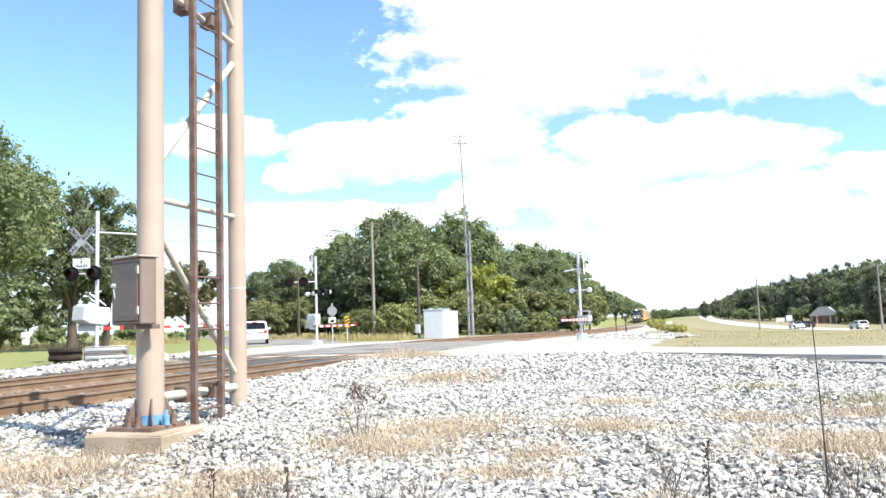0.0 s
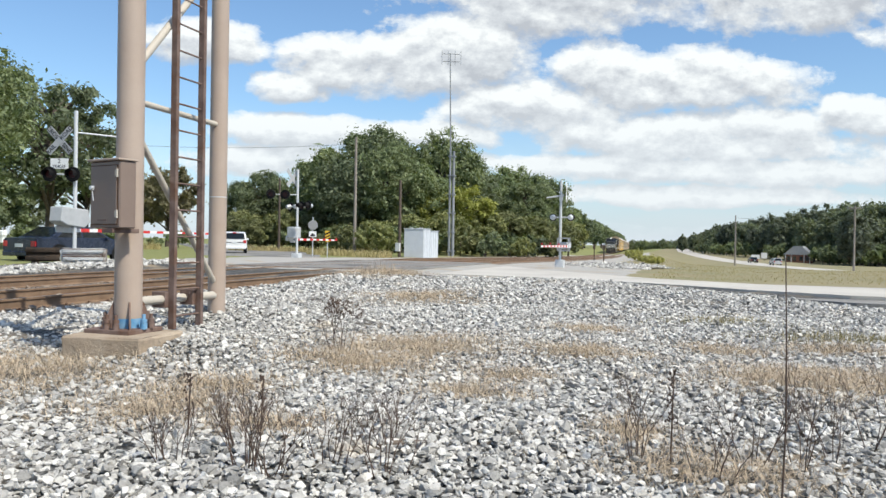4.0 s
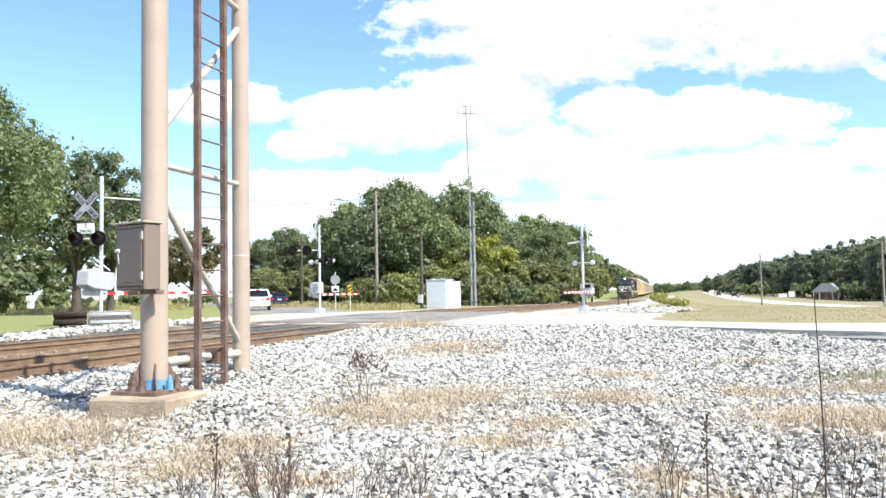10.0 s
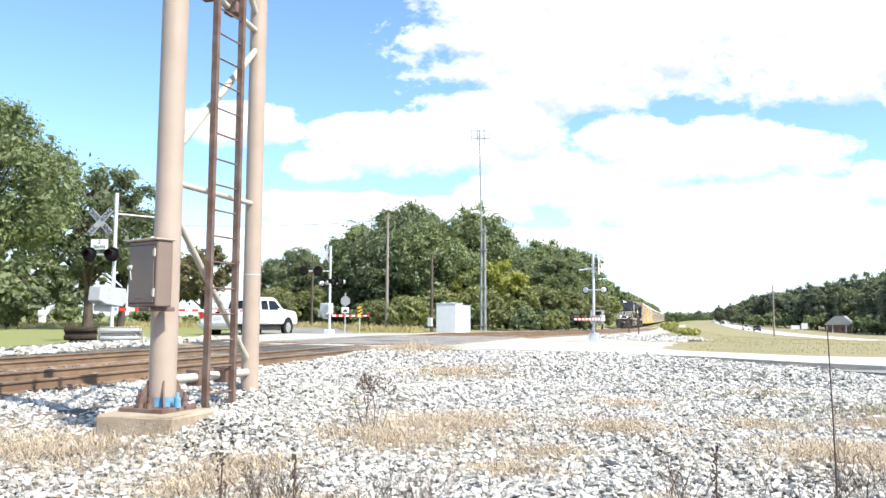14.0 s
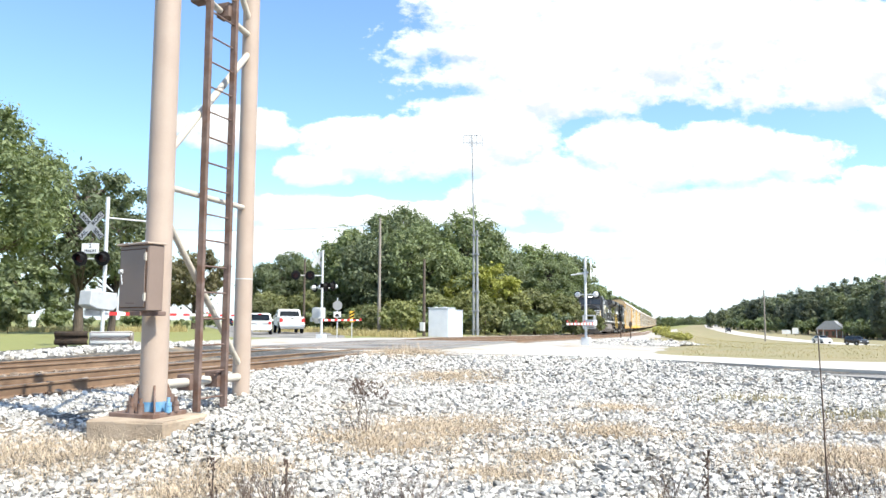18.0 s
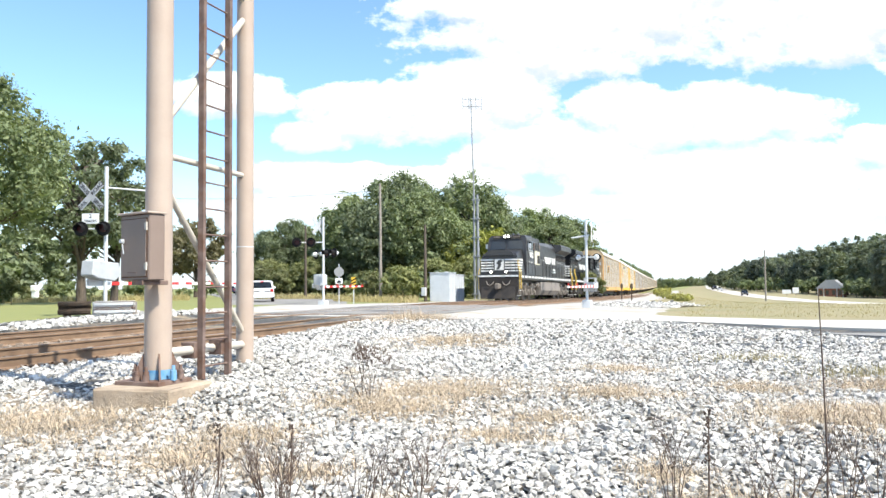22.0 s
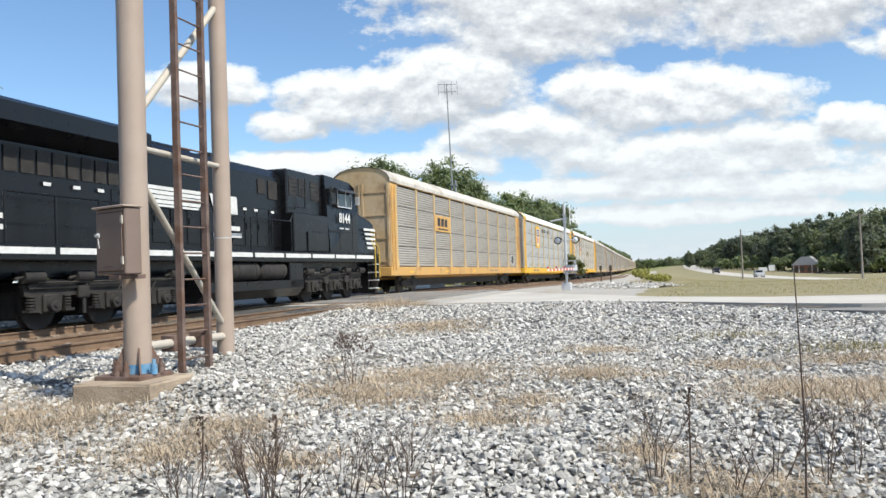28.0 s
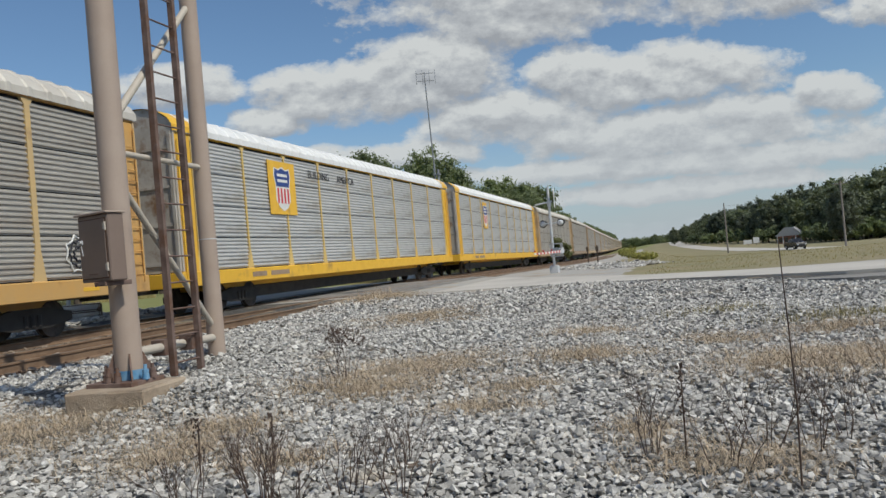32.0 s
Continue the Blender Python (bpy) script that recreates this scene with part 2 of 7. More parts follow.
RED = material("red_sheeting", (0.62, 0.035, 0.03), 0.45, second=(0.5, 0.03, 0.03), scale=5)
DRYSTEM = material("dry_stem", (0.12, 0.08, 0.06), 0.85, second=(0.07, 0.05, 0.04), scale=9)
STRAW = material("dry_straw", (0.54, 0.44, 0.32), 0.85, second=(0.43, 0.34, 0.24), scale=6, island=0.35)
WOODPOLE = material("weathered_pole_wood", (0.30, 0.27, 0.24), 0.9, second=(0.21, 0.18, 0.155), scale=4, bump=0.5, stretch=(4, 4, 0.3))
BARK = material("bark", (0.12, 0.095, 0.075), 0.95, second=(0.07, 0.055, 0.045), scale=4, bump=0.8, bump_scale=20, stretch=(2, 2, 0.5))
LEAF = leafy("oak_leaves", (0.096, 0.13, 0.072), (0.268, 0.30, 0.17), 0.32)
LEAF_YELLOW = leafy("turning_leaves", (0.22, 0.24, 0.05), (0.42, 0.42, 0.11), 0.3)
LEAF_BRUSH = leafy("roadside_brush", (0.11, 0.13, 0.055), (0.26, 0.26, 0.12), 0.3)
LEAF_DARK = leafy("pine_needles", (0.10, 0.12, 0.085), (0.21, 0.235, 0.165), 0.3)
LEAF_BROWN = leafy("browning_leaves", (0.15, 0.14, 0.075), (0.25, 0.22, 0.12), 0.3)
LEAF_WEED = leafy("bank_weeds", (0.26, 0.26, 0.10), (0.50, 0.46, 0.18), 0.35)
FIELD_GRASS = leafy("mown_field_grass", (0.25, 0.215, 0.115), (0.34, 0.285, 0.16), 0.25)
GRASS_TALL = leafy("tall_field_grass", (0.25, 0.215, 0.105), (0.42, 0.345, 0.195), 0.2)

# ---- shapes ----
def link_mesh(name, bm, mats):
    me = bpy.data.meshes.new(name)
    bm.to_mesh(me)
    bm.free()
    for m in mats if isinstance(mats, (list, tuple)) else [mats]:
        me.materials.append(m)
    return me


def part(name, bm, mat, parent=None, label="", at=None):
    """One mesh object, under a thing or a part."""
    ob = new(name, link_mesh(name, bm, mat))
    if parent:
        ob.parent = parent
    if label:
        ob["label"] = label
    if at is not None:
        ob.matrix_basis = at
    return ob


def thing(name, m, label, category, group="", kind=""):
    ob = new(name)
    ob.empty_display_size = 0.3
    ob.matrix_basis = m
    return tagged(ob, label, category, group, kind)


def box(bm, x0, x1, y0, y1, z0, z1, bevel=0.0, mi=0, m=None):
    geo = bmesh.ops.create_cube(bm, size=1.0, matrix=Matrix.Translation(((x0 + x1) / 2, (y0 + y1) / 2, (z0 + z1) / 2)) @ Matrix.Diagonal((abs(x1 - x0), abs(y1 - y0), abs(z1 - z0), 1)))
    vs = geo["verts"]
    fs = {f for v in vs for f in v.link_faces}
    for f in fs:
        f.material_index = mi
    if bevel:
        r = bmesh.ops.bevel(bm, geom=list({e for v in vs for e in v.link_edges}), offset=bevel, segments=1, affect="EDGES")
        vs = list({v for f in r["faces"] for v in f.verts} | {v for v in vs if v.is_valid})
    if m is not None:
        bmesh.ops.transform(bm, matrix=m, verts=vs)
    return vs


def tube(bm, a, b, r0, r1=None, seg=12, mi=0, caps=True, smooth=True):
    a, b = Vector(a), Vector(b)
    d = b - a
    g = bmesh.ops.create_cone(bm, cap_ends=caps, segments=seg, radius1=r0, radius2=r0 if r1 is None else r1, depth=d.length)
    q = d.to_track_quat("Z", "Y").to_matrix().to_4x4()
    bmesh.ops.transform(bm, matrix=Matrix.Translation((a + b) / 2) @ q, verts=g["verts"])
    for f in {f for v in g["verts"] for f in v.link_faces}:
        f.material_index = mi
        f.smooth = smooth and len(f.verts) == 4
        if len(f.verts) != 4:
            for e in f.edges:
                e.smooth = False
    return g["verts"]


def prism(bm, outline, lo, hi, axis="x", mi=0):
    """A closed outline pushed along an axis. Outline: pairs in the two other axes, in order y,z (x), x,z (y) or x,y (z)."""
    def put(p, s):
        return {"x": (s, p[0], p[1]), "y": (p[0], s, p[1]), "z": (p[0], p[1], s)}[axis]
    a = [bm.verts.new(put(p, lo)) for p in outline]
    b = [bm.verts.new(put(p, hi)) for p in outline]
    k = len(a)
    fs = [bm.faces.new(a), bm.faces.new(b[::-1])] + [bm.faces.new((a[i], b[i], b[(i + 1) % k], a[(i + 1) % k])) for i in range(k)]
    for f in fs:
        f.material_index = mi
    bmesh.ops.recalc_face_normals(bm, faces=fs)
    return a + b


def raw_mesh(name, verts, faces, mat, smooth=False):
    """faces: an (n, k) index array."""
    verts, faces = np.asarray(verts, np.float32), np.asarray(faces, np.int32)
    me = bpy.data.meshes.new(name)
    me.vertices.add(len(verts)), me.loops.add(faces.size), me.polygons.add(len(faces))
    me.vertices.foreach_set("co", verts.ravel())
    me.loops.foreach_set("vertex_index", faces.ravel())
    me.polygons.foreach_set("loop_start", np.arange(len(faces), dtype=np.int32) * faces.shape[1])
    me.polygons.foreach_set("use_smooth", np.full(len(faces), smooth))
    for m in mat if isinstance(mat, (list, tuple)) else [mat]:
        me.materials.append(m)
    me.update(calc_edges=True)
    return me


# ---- the plan ----
# x to the east of the camera, y along the near track; rail heads at 0.28 m, the eye at 1.25 m
RAIL_Z, FAR_X, NEAR_X = 0.28, -15.35, -11.45
EASE_Y, EASE = 35.0, 0.00113
BEND_Y, BEND_R, BEND_ANGLE = 57.0, 1220.0, math.atan(0.069)


def track_at(s, off=0.0):
    """The place and heading s metres along the far track, off metres to its right."""
    if s < EASE_Y:  # a slow swing to the east behind the crossing
        u = EASE_Y - max(s, 0.0)
        x, a = FAR_X + EASE * u * u, math.atan(2 * EASE * u)
        x -= min(s, 0.0) * math.tan(a)
        return x + off * math.cos(a), s + off * math.sin(a), a
    a = min(max((s - BEND_Y) / BEND_R, 0.0), BEND_ANGLE)
    x, y = FAR_X, min(s, BEND_Y)
    x -= BEND_R * (1 - math.cos(a))
    y += BEND_R * math.sin(a)
    w = max(s - BEND_Y - BEND_R * BEND_ANGLE, 0.0)
    x, y = x - w * math.sin(a), y + w * math.cos(a)
    return x + off * math.cos(a), y + off * math.sin(a), a


def rail_drop(s):
    """The line falls gently beyond the crossing."""
    return 2.4 * (1 - np.exp(-np.maximum(s - 45.0, 0.0) / 190.0))


def smooth01(v):
    v = np.clip(v, 0, 1)
    return v * v * (3 - 2 * v)


def bend_x(y):
    """How far the line has swung to the west at y."""
    u = np.clip(y - BEND_Y, 0, BEND_R * BEND_ANGLE)
    w = np.maximum(y - BEND_Y - BEND_R * BEND_ANGLE, 0)
    e = EASE_Y - np.clip(y, 0, EASE_Y)
    w = w - EASE * e * e / math.tan(BEND_ANGLE) + np.minimum(y, 0) * 2 * EASE * EASE_Y / math.tan(BEND_ANGLE)
    return -(u * u) / (2 * BEND_R) - w * math.tan(BEND_ANGLE)


def ground_z(x, y):
    x, y = np.asarray(x, float), np.asarray(y, float)
    rel = x - bend_x(y)
    z = 0.08 * smooth01((rel + 19.6) / 1.2) * smooth01((-8.2 - rel) / 1.4)
    z += 0.16 * smooth01((y - 15) / 8) * smooth01((42 - y) / 6)            # the land rises to the crossing
    z += 0.16 * smooth01((-16.5 - rel) / 2.5)
    z += 0.75 * smooth01((-24 - rel) / 30) * smooth01((34 - y) / 20)       # the lawn
    east = smooth01((rel + 5.5) / 14)
    z -= rail_drop(y) * (1 - east) * smooth01((rel + 27) / 9)
    z -= 2.7 * east * smooth01((y - 36) / 120)                             # the field by the highway lies lower
    z += 2.2 * east * smooth01((y - 260) / 340)
    z -= 0.8 * east * smooth01((x - 14) / 30) * smooth01((y - 150) / 120)
    z += 0.30 * np.exp(-(((x + 6.1) / 1.5) ** 2 + ((y - 8.9) / 1.9) ** 2))  # heaped ballast round the mast's foot
    z += 0.12 * np.exp(-(((x + 4.95) / 0.55) ** 2 + ((y - 6.9) / 0.7) ** 2))
    z += 0.05 * np.sin(x * 1.3 + 0.7) * np.sin(y * 1.1) * smooth01((x + 9) / 2) * smooth01((22 - y) / 6)
    return z


# ---- ground ----
def ground_sheet():
    xs = np.concatenate([[-3200, -1500, -700, -350, -200, -130, -90], np.arange(-70, -24, 4.0), np.arange(-24, 10, 1.0), np.arange(10, 60, 5.0), [75, 100, 150, 220, 350, 700, 1500, 3200]])
    ys = np.concatenate([[-3200, -1500, -700, -300, -120, -60, -30, -15], np.arange(-8, 48, 1.0), np.arange(48, 120, 4.0), np.arange(120, 300, 12.0), [320, 380, 450, 600, 900, 1500, 2400, 3600]])
    X, Y = np.meshgrid(xs, ys)
    Z = ground_z(X, Y)
    v = np.stack([X, Y, Z], -1).reshape(-1, 3)
    w, h = len(xs), len(ys)
    i = (np.arange(h - 1)[:, None] * w + np.arange(w - 1)[None, :]).ravel()
    f = np.stack([i, i + 1, i + w + 1, i + w], 1)
    return raw_mesh("ground", v, f, GROUND, True)


def ground_material():
    m = bpy.data.materials.new("ground_soil_grass_and_gravel")
    m.use_nodes = True
    n = Nodes(m.node_tree)
    vec = n.add("ShaderNodeTexCoord", 3)
    s = n.t.nodes.new("ShaderNodeSeparateXYZ")
    n.t.links.new(vec, s.inputs[0])
    x, y = s.outputs[0], s.outputs[1]
    wob = n.math("MULTIPLY_ADD", n.noise(vec, 0.5, 4.0), 3.0, -1.5)
    fine = n.noise(vec, 30, 4.0, 0.65)
    # Voronoi edges darken to near black: shade between stones painted into the colour
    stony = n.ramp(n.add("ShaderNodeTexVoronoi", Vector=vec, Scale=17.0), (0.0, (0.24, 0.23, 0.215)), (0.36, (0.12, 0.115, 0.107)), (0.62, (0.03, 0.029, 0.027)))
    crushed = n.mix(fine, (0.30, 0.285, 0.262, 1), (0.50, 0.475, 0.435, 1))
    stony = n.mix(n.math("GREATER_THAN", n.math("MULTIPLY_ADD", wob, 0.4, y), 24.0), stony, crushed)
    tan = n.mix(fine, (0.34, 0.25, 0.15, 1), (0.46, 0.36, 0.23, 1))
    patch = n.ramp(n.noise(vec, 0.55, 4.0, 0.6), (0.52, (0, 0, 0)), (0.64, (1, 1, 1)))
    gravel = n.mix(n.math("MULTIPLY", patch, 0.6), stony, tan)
    lawn = n.mix(n.noise(vec, 0.4, 4.0), (0.13, 0.17, 0.045, 1), (0.24, 0.24, 0.075, 1))
    lawn = n.mix(n.math("MULTIPLY", fine, 0.5), lawn, (0.30, 0.27, 0.11, 1))
    field = n.mix(n.ramp(n.noise(vec, 0.14, 6.0, 0.65), (0.38, (0, 0, 0)), (0.62, (1, 1, 1))), (0.28, 0.235, 0.13, 1), (0.19, 0.19, 0.085, 1))
    swathe = n.add("ShaderNodeMapping", Vector=vec, Scale=(0.06, 0.5, 1.0))
    field = n.mix(n.math("MULTIPLY", n.ramp(n.noise(swathe, 1.0, 5.0, 0.6), (0.45, (0, 0, 0)), (0.65, (1, 1, 1))), 0.6), field, (0.24, 0.19, 0.105, 1))
    field = n.mix(n.math("MULTIPLY", fine, 0.45), field, (0.32, 0.27, 0.155, 1))
    west = n.math("LESS_THAN", n.math("ADD", x, wob), -22.0)
    north = n.math("GREATER_THAN", n.math("ADD", y, wob), 47.0)
    beyond = n.math("MULTIPLY", n.math("GREATER_THAN", n.math("MULTIPLY_ADD", wob, 0.6, x), -2.4), n.math("GREATER_THAN", y, 25.0))
    north = n.math("MAXIMUM", north, beyond)
    u = n.math("MAXIMUM", n.math("SUBTRACT", y, 57.0), 0.0)
    swing = n.math("DIVIDE", n.math("MULTIPLY", u, u), n.math("MULTIPLY_ADD", u, 14.5, 2440.0))
    along = n.math("ADD", n.math("ADD", x, swing), n.math("MULTIPLY", wob, 0.5))
    bed = n.math("MULTIPLY", n.math("GREATER_THAN", along, -20.0), n.math("LESS_THAN", along, -6.6))
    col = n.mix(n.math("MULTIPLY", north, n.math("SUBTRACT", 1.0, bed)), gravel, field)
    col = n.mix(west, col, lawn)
    sh = n.t.nodes.new("ShaderNodeBsdfPrincipled")
    n.t.links.new(col, sh.inputs["Base Color"])
    sh.inputs["Roughness"].default_value = 0.95
    b = n.add("ShaderNodeBump", Strength=0.7, Distance=0.03, Height=n.noise(vec, 22, 5.0, 0.7))
    n.t.links.new(b, sh.inputs["Normal"])
    n.t.links.new(sh.outputs[0], n.t.nodes.new("ShaderNodeOutputMaterial").inputs[0])
    return m


GROUND = ground_material()
ground = tagged(new("ground", ground_sheet()), "grey gravel lot turning to lawn and dry field", "ground", kind="structure")


# ---- tracks ----
def rail_mesh(name, off, s0, s1):
    """A rail with foot, web and head, swept along the line."""
    prof = [(-0.07, 0.0), (0.07, 0.0), (0.07, 0.012), (0.012, 0.035), (0.012, 0.135), (0.036, 0.148), (0.036, 0.172), (0.028, 0.18), (-0.028, 0.18), (-0.036, 0.172), (-0.036, 0.148), (-0.012, 0.135), (-0.012, 0.035), (-0.07, 0.012)]
    ss = [s0]
    while ss[-1] < s1:
        ss.append(min(s1, ss[-1] + (4 if ss[-1] < EASE_Y else 8)))
    v, f = [], []
    k = len(prof)
    for s in ss:
        for px, pz in prof:
            x, y, a = track_at(s, off + px)
            v.append((x, y, RAIL_Z - 0.18 + pz - float(rail_drop(s))))
    for i in range(len(ss) - 1):
        for j in range(k):
            f.append((i * k + j, i * k + (j + 1) % k, (i + 1) * k + (j + 1) % k, (i + 1) * k + j))
    me = raw_mesh(name, v, f, [RAIL, RAIL_TOP])
    me.polygons.foreach_set("material_index", [1 if j % k in (7,) else 0 for j in range(len(f))])
    return me


for label, x in (("near", NEAR_X), ("far", FAR_X)):
    track = thing("railway_track", Matrix(), f"{'unoccupied ' if label == 'near' else ''}railway track of rusty rails on wooden ties in ballast", "railway track", kind="structure")
    for g in (-0.755, 0.755):
        o = new("rail", rail_mesh("rail", x - FAR_X + g, -40, 520))
        o.parent = track
    if label == "near":
        near_track = track
    else:
        far_track = track
# ---- crossing road ----
ROAD_Y0, ROAD_Y1 = 25.5, 37.5


def slab(name, outline, z0, z1, mat, label, cat="road", kind="structure"):
    bm = bmesh.new()
    prism(bm, outline, z0, z1, "z")
    return tagged(part(name, bm, mat), label, cat, kind=kind)


road = slab("road", [(-9.2, 25.2), (-18.5, 25.4), (-21.3, 22.5), (-21.3, 8), (-27.5, 8), (-27.5, 30), (-29, 41), (-44, 62), (-98, 130), (-90, 136), (-36, 66), (-25.5, 50), (-22.2, 43.5), (-18, 40), (-9.5, 37.5)], 0.02, 0.19, ASPHALT, "worn grey asphalt road over the level crossing")
panel = slab("crossing_panel", [(-9.6, 25.4), (-17.2, 25.4), (-17.2, 37.6), (-9.7, 37.6)], 0.05, 0.268, ASPHALT, "worn asphalt panel between the rails of the crossing")
pale = slab("road_apron", [(-9.1, 24.9), (-9.3, 37.2), (-6.0, 31.8), (-1.4, 26.4), (1.8, 24.4), (4.2, 24.0), (40, 22), (40, 15), (3.4, 19.9), (1.5, 20.9), (-1.2, 22.9), (-5, 24.6)], 0.0, 0.186, PALE_ROAD, "pale sunlit concrete side road beside the crossing")
edge = slab("road_shoulder", [(-3.4, 23.9), (-1.2, 22.95), (1.5, 20.95), (3.4, 19.95), (40, 15.1), (40, 13.6), (3.3, 18.6), (1.4, 19.7), (-1.2, 21.3), (-3.5, 22.4)], 0.0, 0.10, ASPHALT, "dark asphalt shoulder along the side road")


def road_z(x, y):
    return ground_z(x, y) + 0.06


def strip(name, line, w0, w1, mat, label, step=6.0):
    """A road that lies on the land, between two offsets from a line."""
    pts = []
    for a, b in zip(line, line[1:]):
        a, b = Vector(a), Vector(b)
        n = max(1, int((b - a).length / step))
        pts += [a.lerp(b, i / n) for i in range(n)]
    pts.append(Vector(line[-1]))
    v, f = [], []
    for i, p in enumerate(pts):
        d = (pts[min(i + 1, len(pts) - 1)] - pts[max(i - 1, 0)]).normalized()
        for w in np.linspace(w0, w1, 4):
            q = p + Vector((d.y, -d.x)) * w
            v.append((q.x, q.y, float(road_z(q.x, q.y))))
    for i in range(len(pts) - 1):
        for j in range(3):
            f.append((i * 4 + j, (i + 1) * 4 + j, (i + 1) * 4 + j + 1, i * 4 + j + 1))
    return tagged(new(name, raw_mesh(name, v, f, mat, True)), label, "road", kind="structure")


highway = strip("highway", [(-16, 900), (-11, 600), (-6, 430), (1.5, 330), (8, 245), (14, 190), (22, 158), (34, 135), (60, 110), (100, 85), (300, -40)], -4.2, 3.4, PALE_ROAD, "pale two lane highway through dry grass")


def ties():
    """Wooden ties, tie plates and rail anchors; the far ones are joined."""
    rng = random.Random(8)
    bm = bmesh.new()
    box(bm, -1.3, 1.3, -0.11, 0.11, -0.04, 0.11, 0.012)
    me = link_mesh("tie", bm, TIE)
    bm = bmesh.new()
    box(bm, -0.02, 0.08, -0.012, 0.012, 0.0, 0.025)
    box(bm, 0.05, 0.08, -0.015, 0.015, 0.0, 0.045)
    anchor = link_mesh("rail_anchor", bm, DARKRUST)
    far = bmesh.new()
    for x, parent in ((NEAR_X, near_track), (FAR_X, far_track)):
        s, k = -1.0, 0
        while s < 170:
            s += 0.52
            if 24.9 < s < 38.2:
                continue
            px, py, a = track_at(s, x - FAR_X)
            if s < 24.9:
                o = new("tie", me)
                o.parent = parent
                o.matrix_basis = pose(px + rng.uniform(-0.05, 0.05), py, 0, 0, 0, math.degrees(a) + rng.uniform(-1, 1))
                if x == NEAR_X:
                    o = new("rail_anchor", anchor)
                    o.parent = parent
                    o.matrix_basis = pose(px + 0.755 + 0.05, py + rng.uniform(0.12, 0.2), 0.095, 0, 0, rng.uniform(-6, 6))
            else:
                box(far, -1.3, 1.3, -0.11, 0.11, -0.04, 0.11, m=pose(px, py, -float(rail_drop(s)), 0, 0, math.degrees(a)))
    tagged(part("ties", far, TIE), "weathered wooden ties of the distant track", "railway ties", kind="stuff")
    for x, parent in ((NEAR_X, near_track), (FAR_X, far_track)):
        for off in (-1.1, -0.42, 0.42, 1.1):
            bm = bmesh.new()
            cx = track_at(25.2, x - FAR_X)[0]
            box(bm, cx + off - 0.27, cx + off + 0.27, 25.05, 25.4, 0.1, 0.277, 0.02)
            part("crossing_timber", bm, TIE, parent)


DARKRUST = material("dark_rust", (0.09, 0.05, 0.032), 0.85, 0.2, second=(0.14, 0.08, 0.05), scale=9)


# ---- loose stones of the gravel lot ----
PATCHES = [(-5.9, 5.5, 1.1, 0.9), (-3.8, 4.85, 0.55, 0.45), (-3.8, 5.6, 0.45, 0.35), (-3.1, 8.6, 0.8, 0.95), (-3.3, 7.2, 0.7, 0.6), (-1.8, 6.3, 0.4, 0.35), (-5.7, 16.2, 0.9, 1.6), (-1.5, 11.4, 0.5, 0.7), (-1.2, 8.9, 0.65, 0.45),
           (0.9, 7.7, 0.75, 0.8), (1.7, 8.0, 0.9, 0.7), (0.1, 4.65, 0.5, 0.35), (-0.4, 5.3, 0.25, 0.28), (1.65, 10.6, 0.5, 0.5), (-9.5, 22.6, 0.9, 1.8), (0.3, 10.1, 0.5, 0.45), (-1.7, 7.35, 0.35, 0.35), (-2.7, 4.5, 0.35, 0.25)]


def patchy(x, y):
    """How much dry grass covers a spot, 0 to 1."""
    v = np.zeros_like(x)
    for px, py, rx, ry in PATCHES:
        v = np.maximum(v, np.exp(-1.6 * (((x - px) / rx) ** 2 + ((y - py) / ry) ** 2)))
    return v


def stone_shapes(rng, count=14):
    """Angular broken stones, ten corners at most."""
    out = []
    for _ in range(count):
        bm = bmesh.new()
        wide, thick = rng.uniform(0.72, 1.0), rng.uniform(0.5, 0.85)
        for p in rng.normal(size=(10, 3)):
            p = p / np.abs(p).max() * rng.uniform(0.72, 1.0)
            p = p / max(1.0, np.linalg.norm(p) / 1.12)
            bm.verts.new((p[0] * 1.12, p[1] * wide, p[2] * thick))
        bmesh.ops.convex_hull(bm, input=bm.verts[:])
        bmesh.ops.delete(bm, geom=[v for v in bm.verts if not v.link_faces], context="VERTS")
        bmesh.ops.triangulate(bm, faces=bm.faces[:])
        bm.verts.index_update()
        out.append((np.array([v.co for v in bm.verts]), np.array([[v.index for v in f.verts] for f in bm.faces])))
        bm.free()
    return out


def scatter_stones(name, rng, xy, size, mat, sink=0.3, zf=None):
    shapes = stone_shapes(rng)
    which = rng.integers(0, len(shapes), len(xy))
    z = (zf or ground_z)(xy[:, 0], xy[:, 1])
    V, F, base = [], [], 0
    for k, (sv, sf) in enumerate(shapes):
        idx = np.nonzero(which == k)[0]
        if not len(idx):
            continue
        a, b = rng.uniform(0, 6.283, len(idx)), rng.normal(0, 0.5, len(idx))
        s = size[idx]
        ca, sa, cb, sb = np.cos(a), np.sin(a), np.cos(b), np.sin(b)
        p = sv[None] * s[:, None, None]
        py, pz = p[..., 1] * cb[:, None] - p[..., 2] * sb[:, None], p[..., 1] * sb[:, None] + p[..., 2] * cb[:, None]
        x = p[..., 0] * ca[:, None] - py * sa[:, None] + xy[idx, 0][:, None]
        y = p[..., 0] * sa[:, None] + py * ca[:, None] + xy[idx, 1][:, None]
        zz = pz + (z[idx] + s * (sink + rng.normal(0, 0.32, len(idx))))[:, None]
        V.append(np.stack([x, y, zz], -1).reshape(-1, 3))
        F.append((sf[None] + (np.arange(len(idx)) * len(sv))[:, None, None] + base).reshape(-1, 3))
        base += len(idx) * len(sv)
    return new(name, raw_mesh(name, np.concatenate(V), np.concatenate(F), mat))


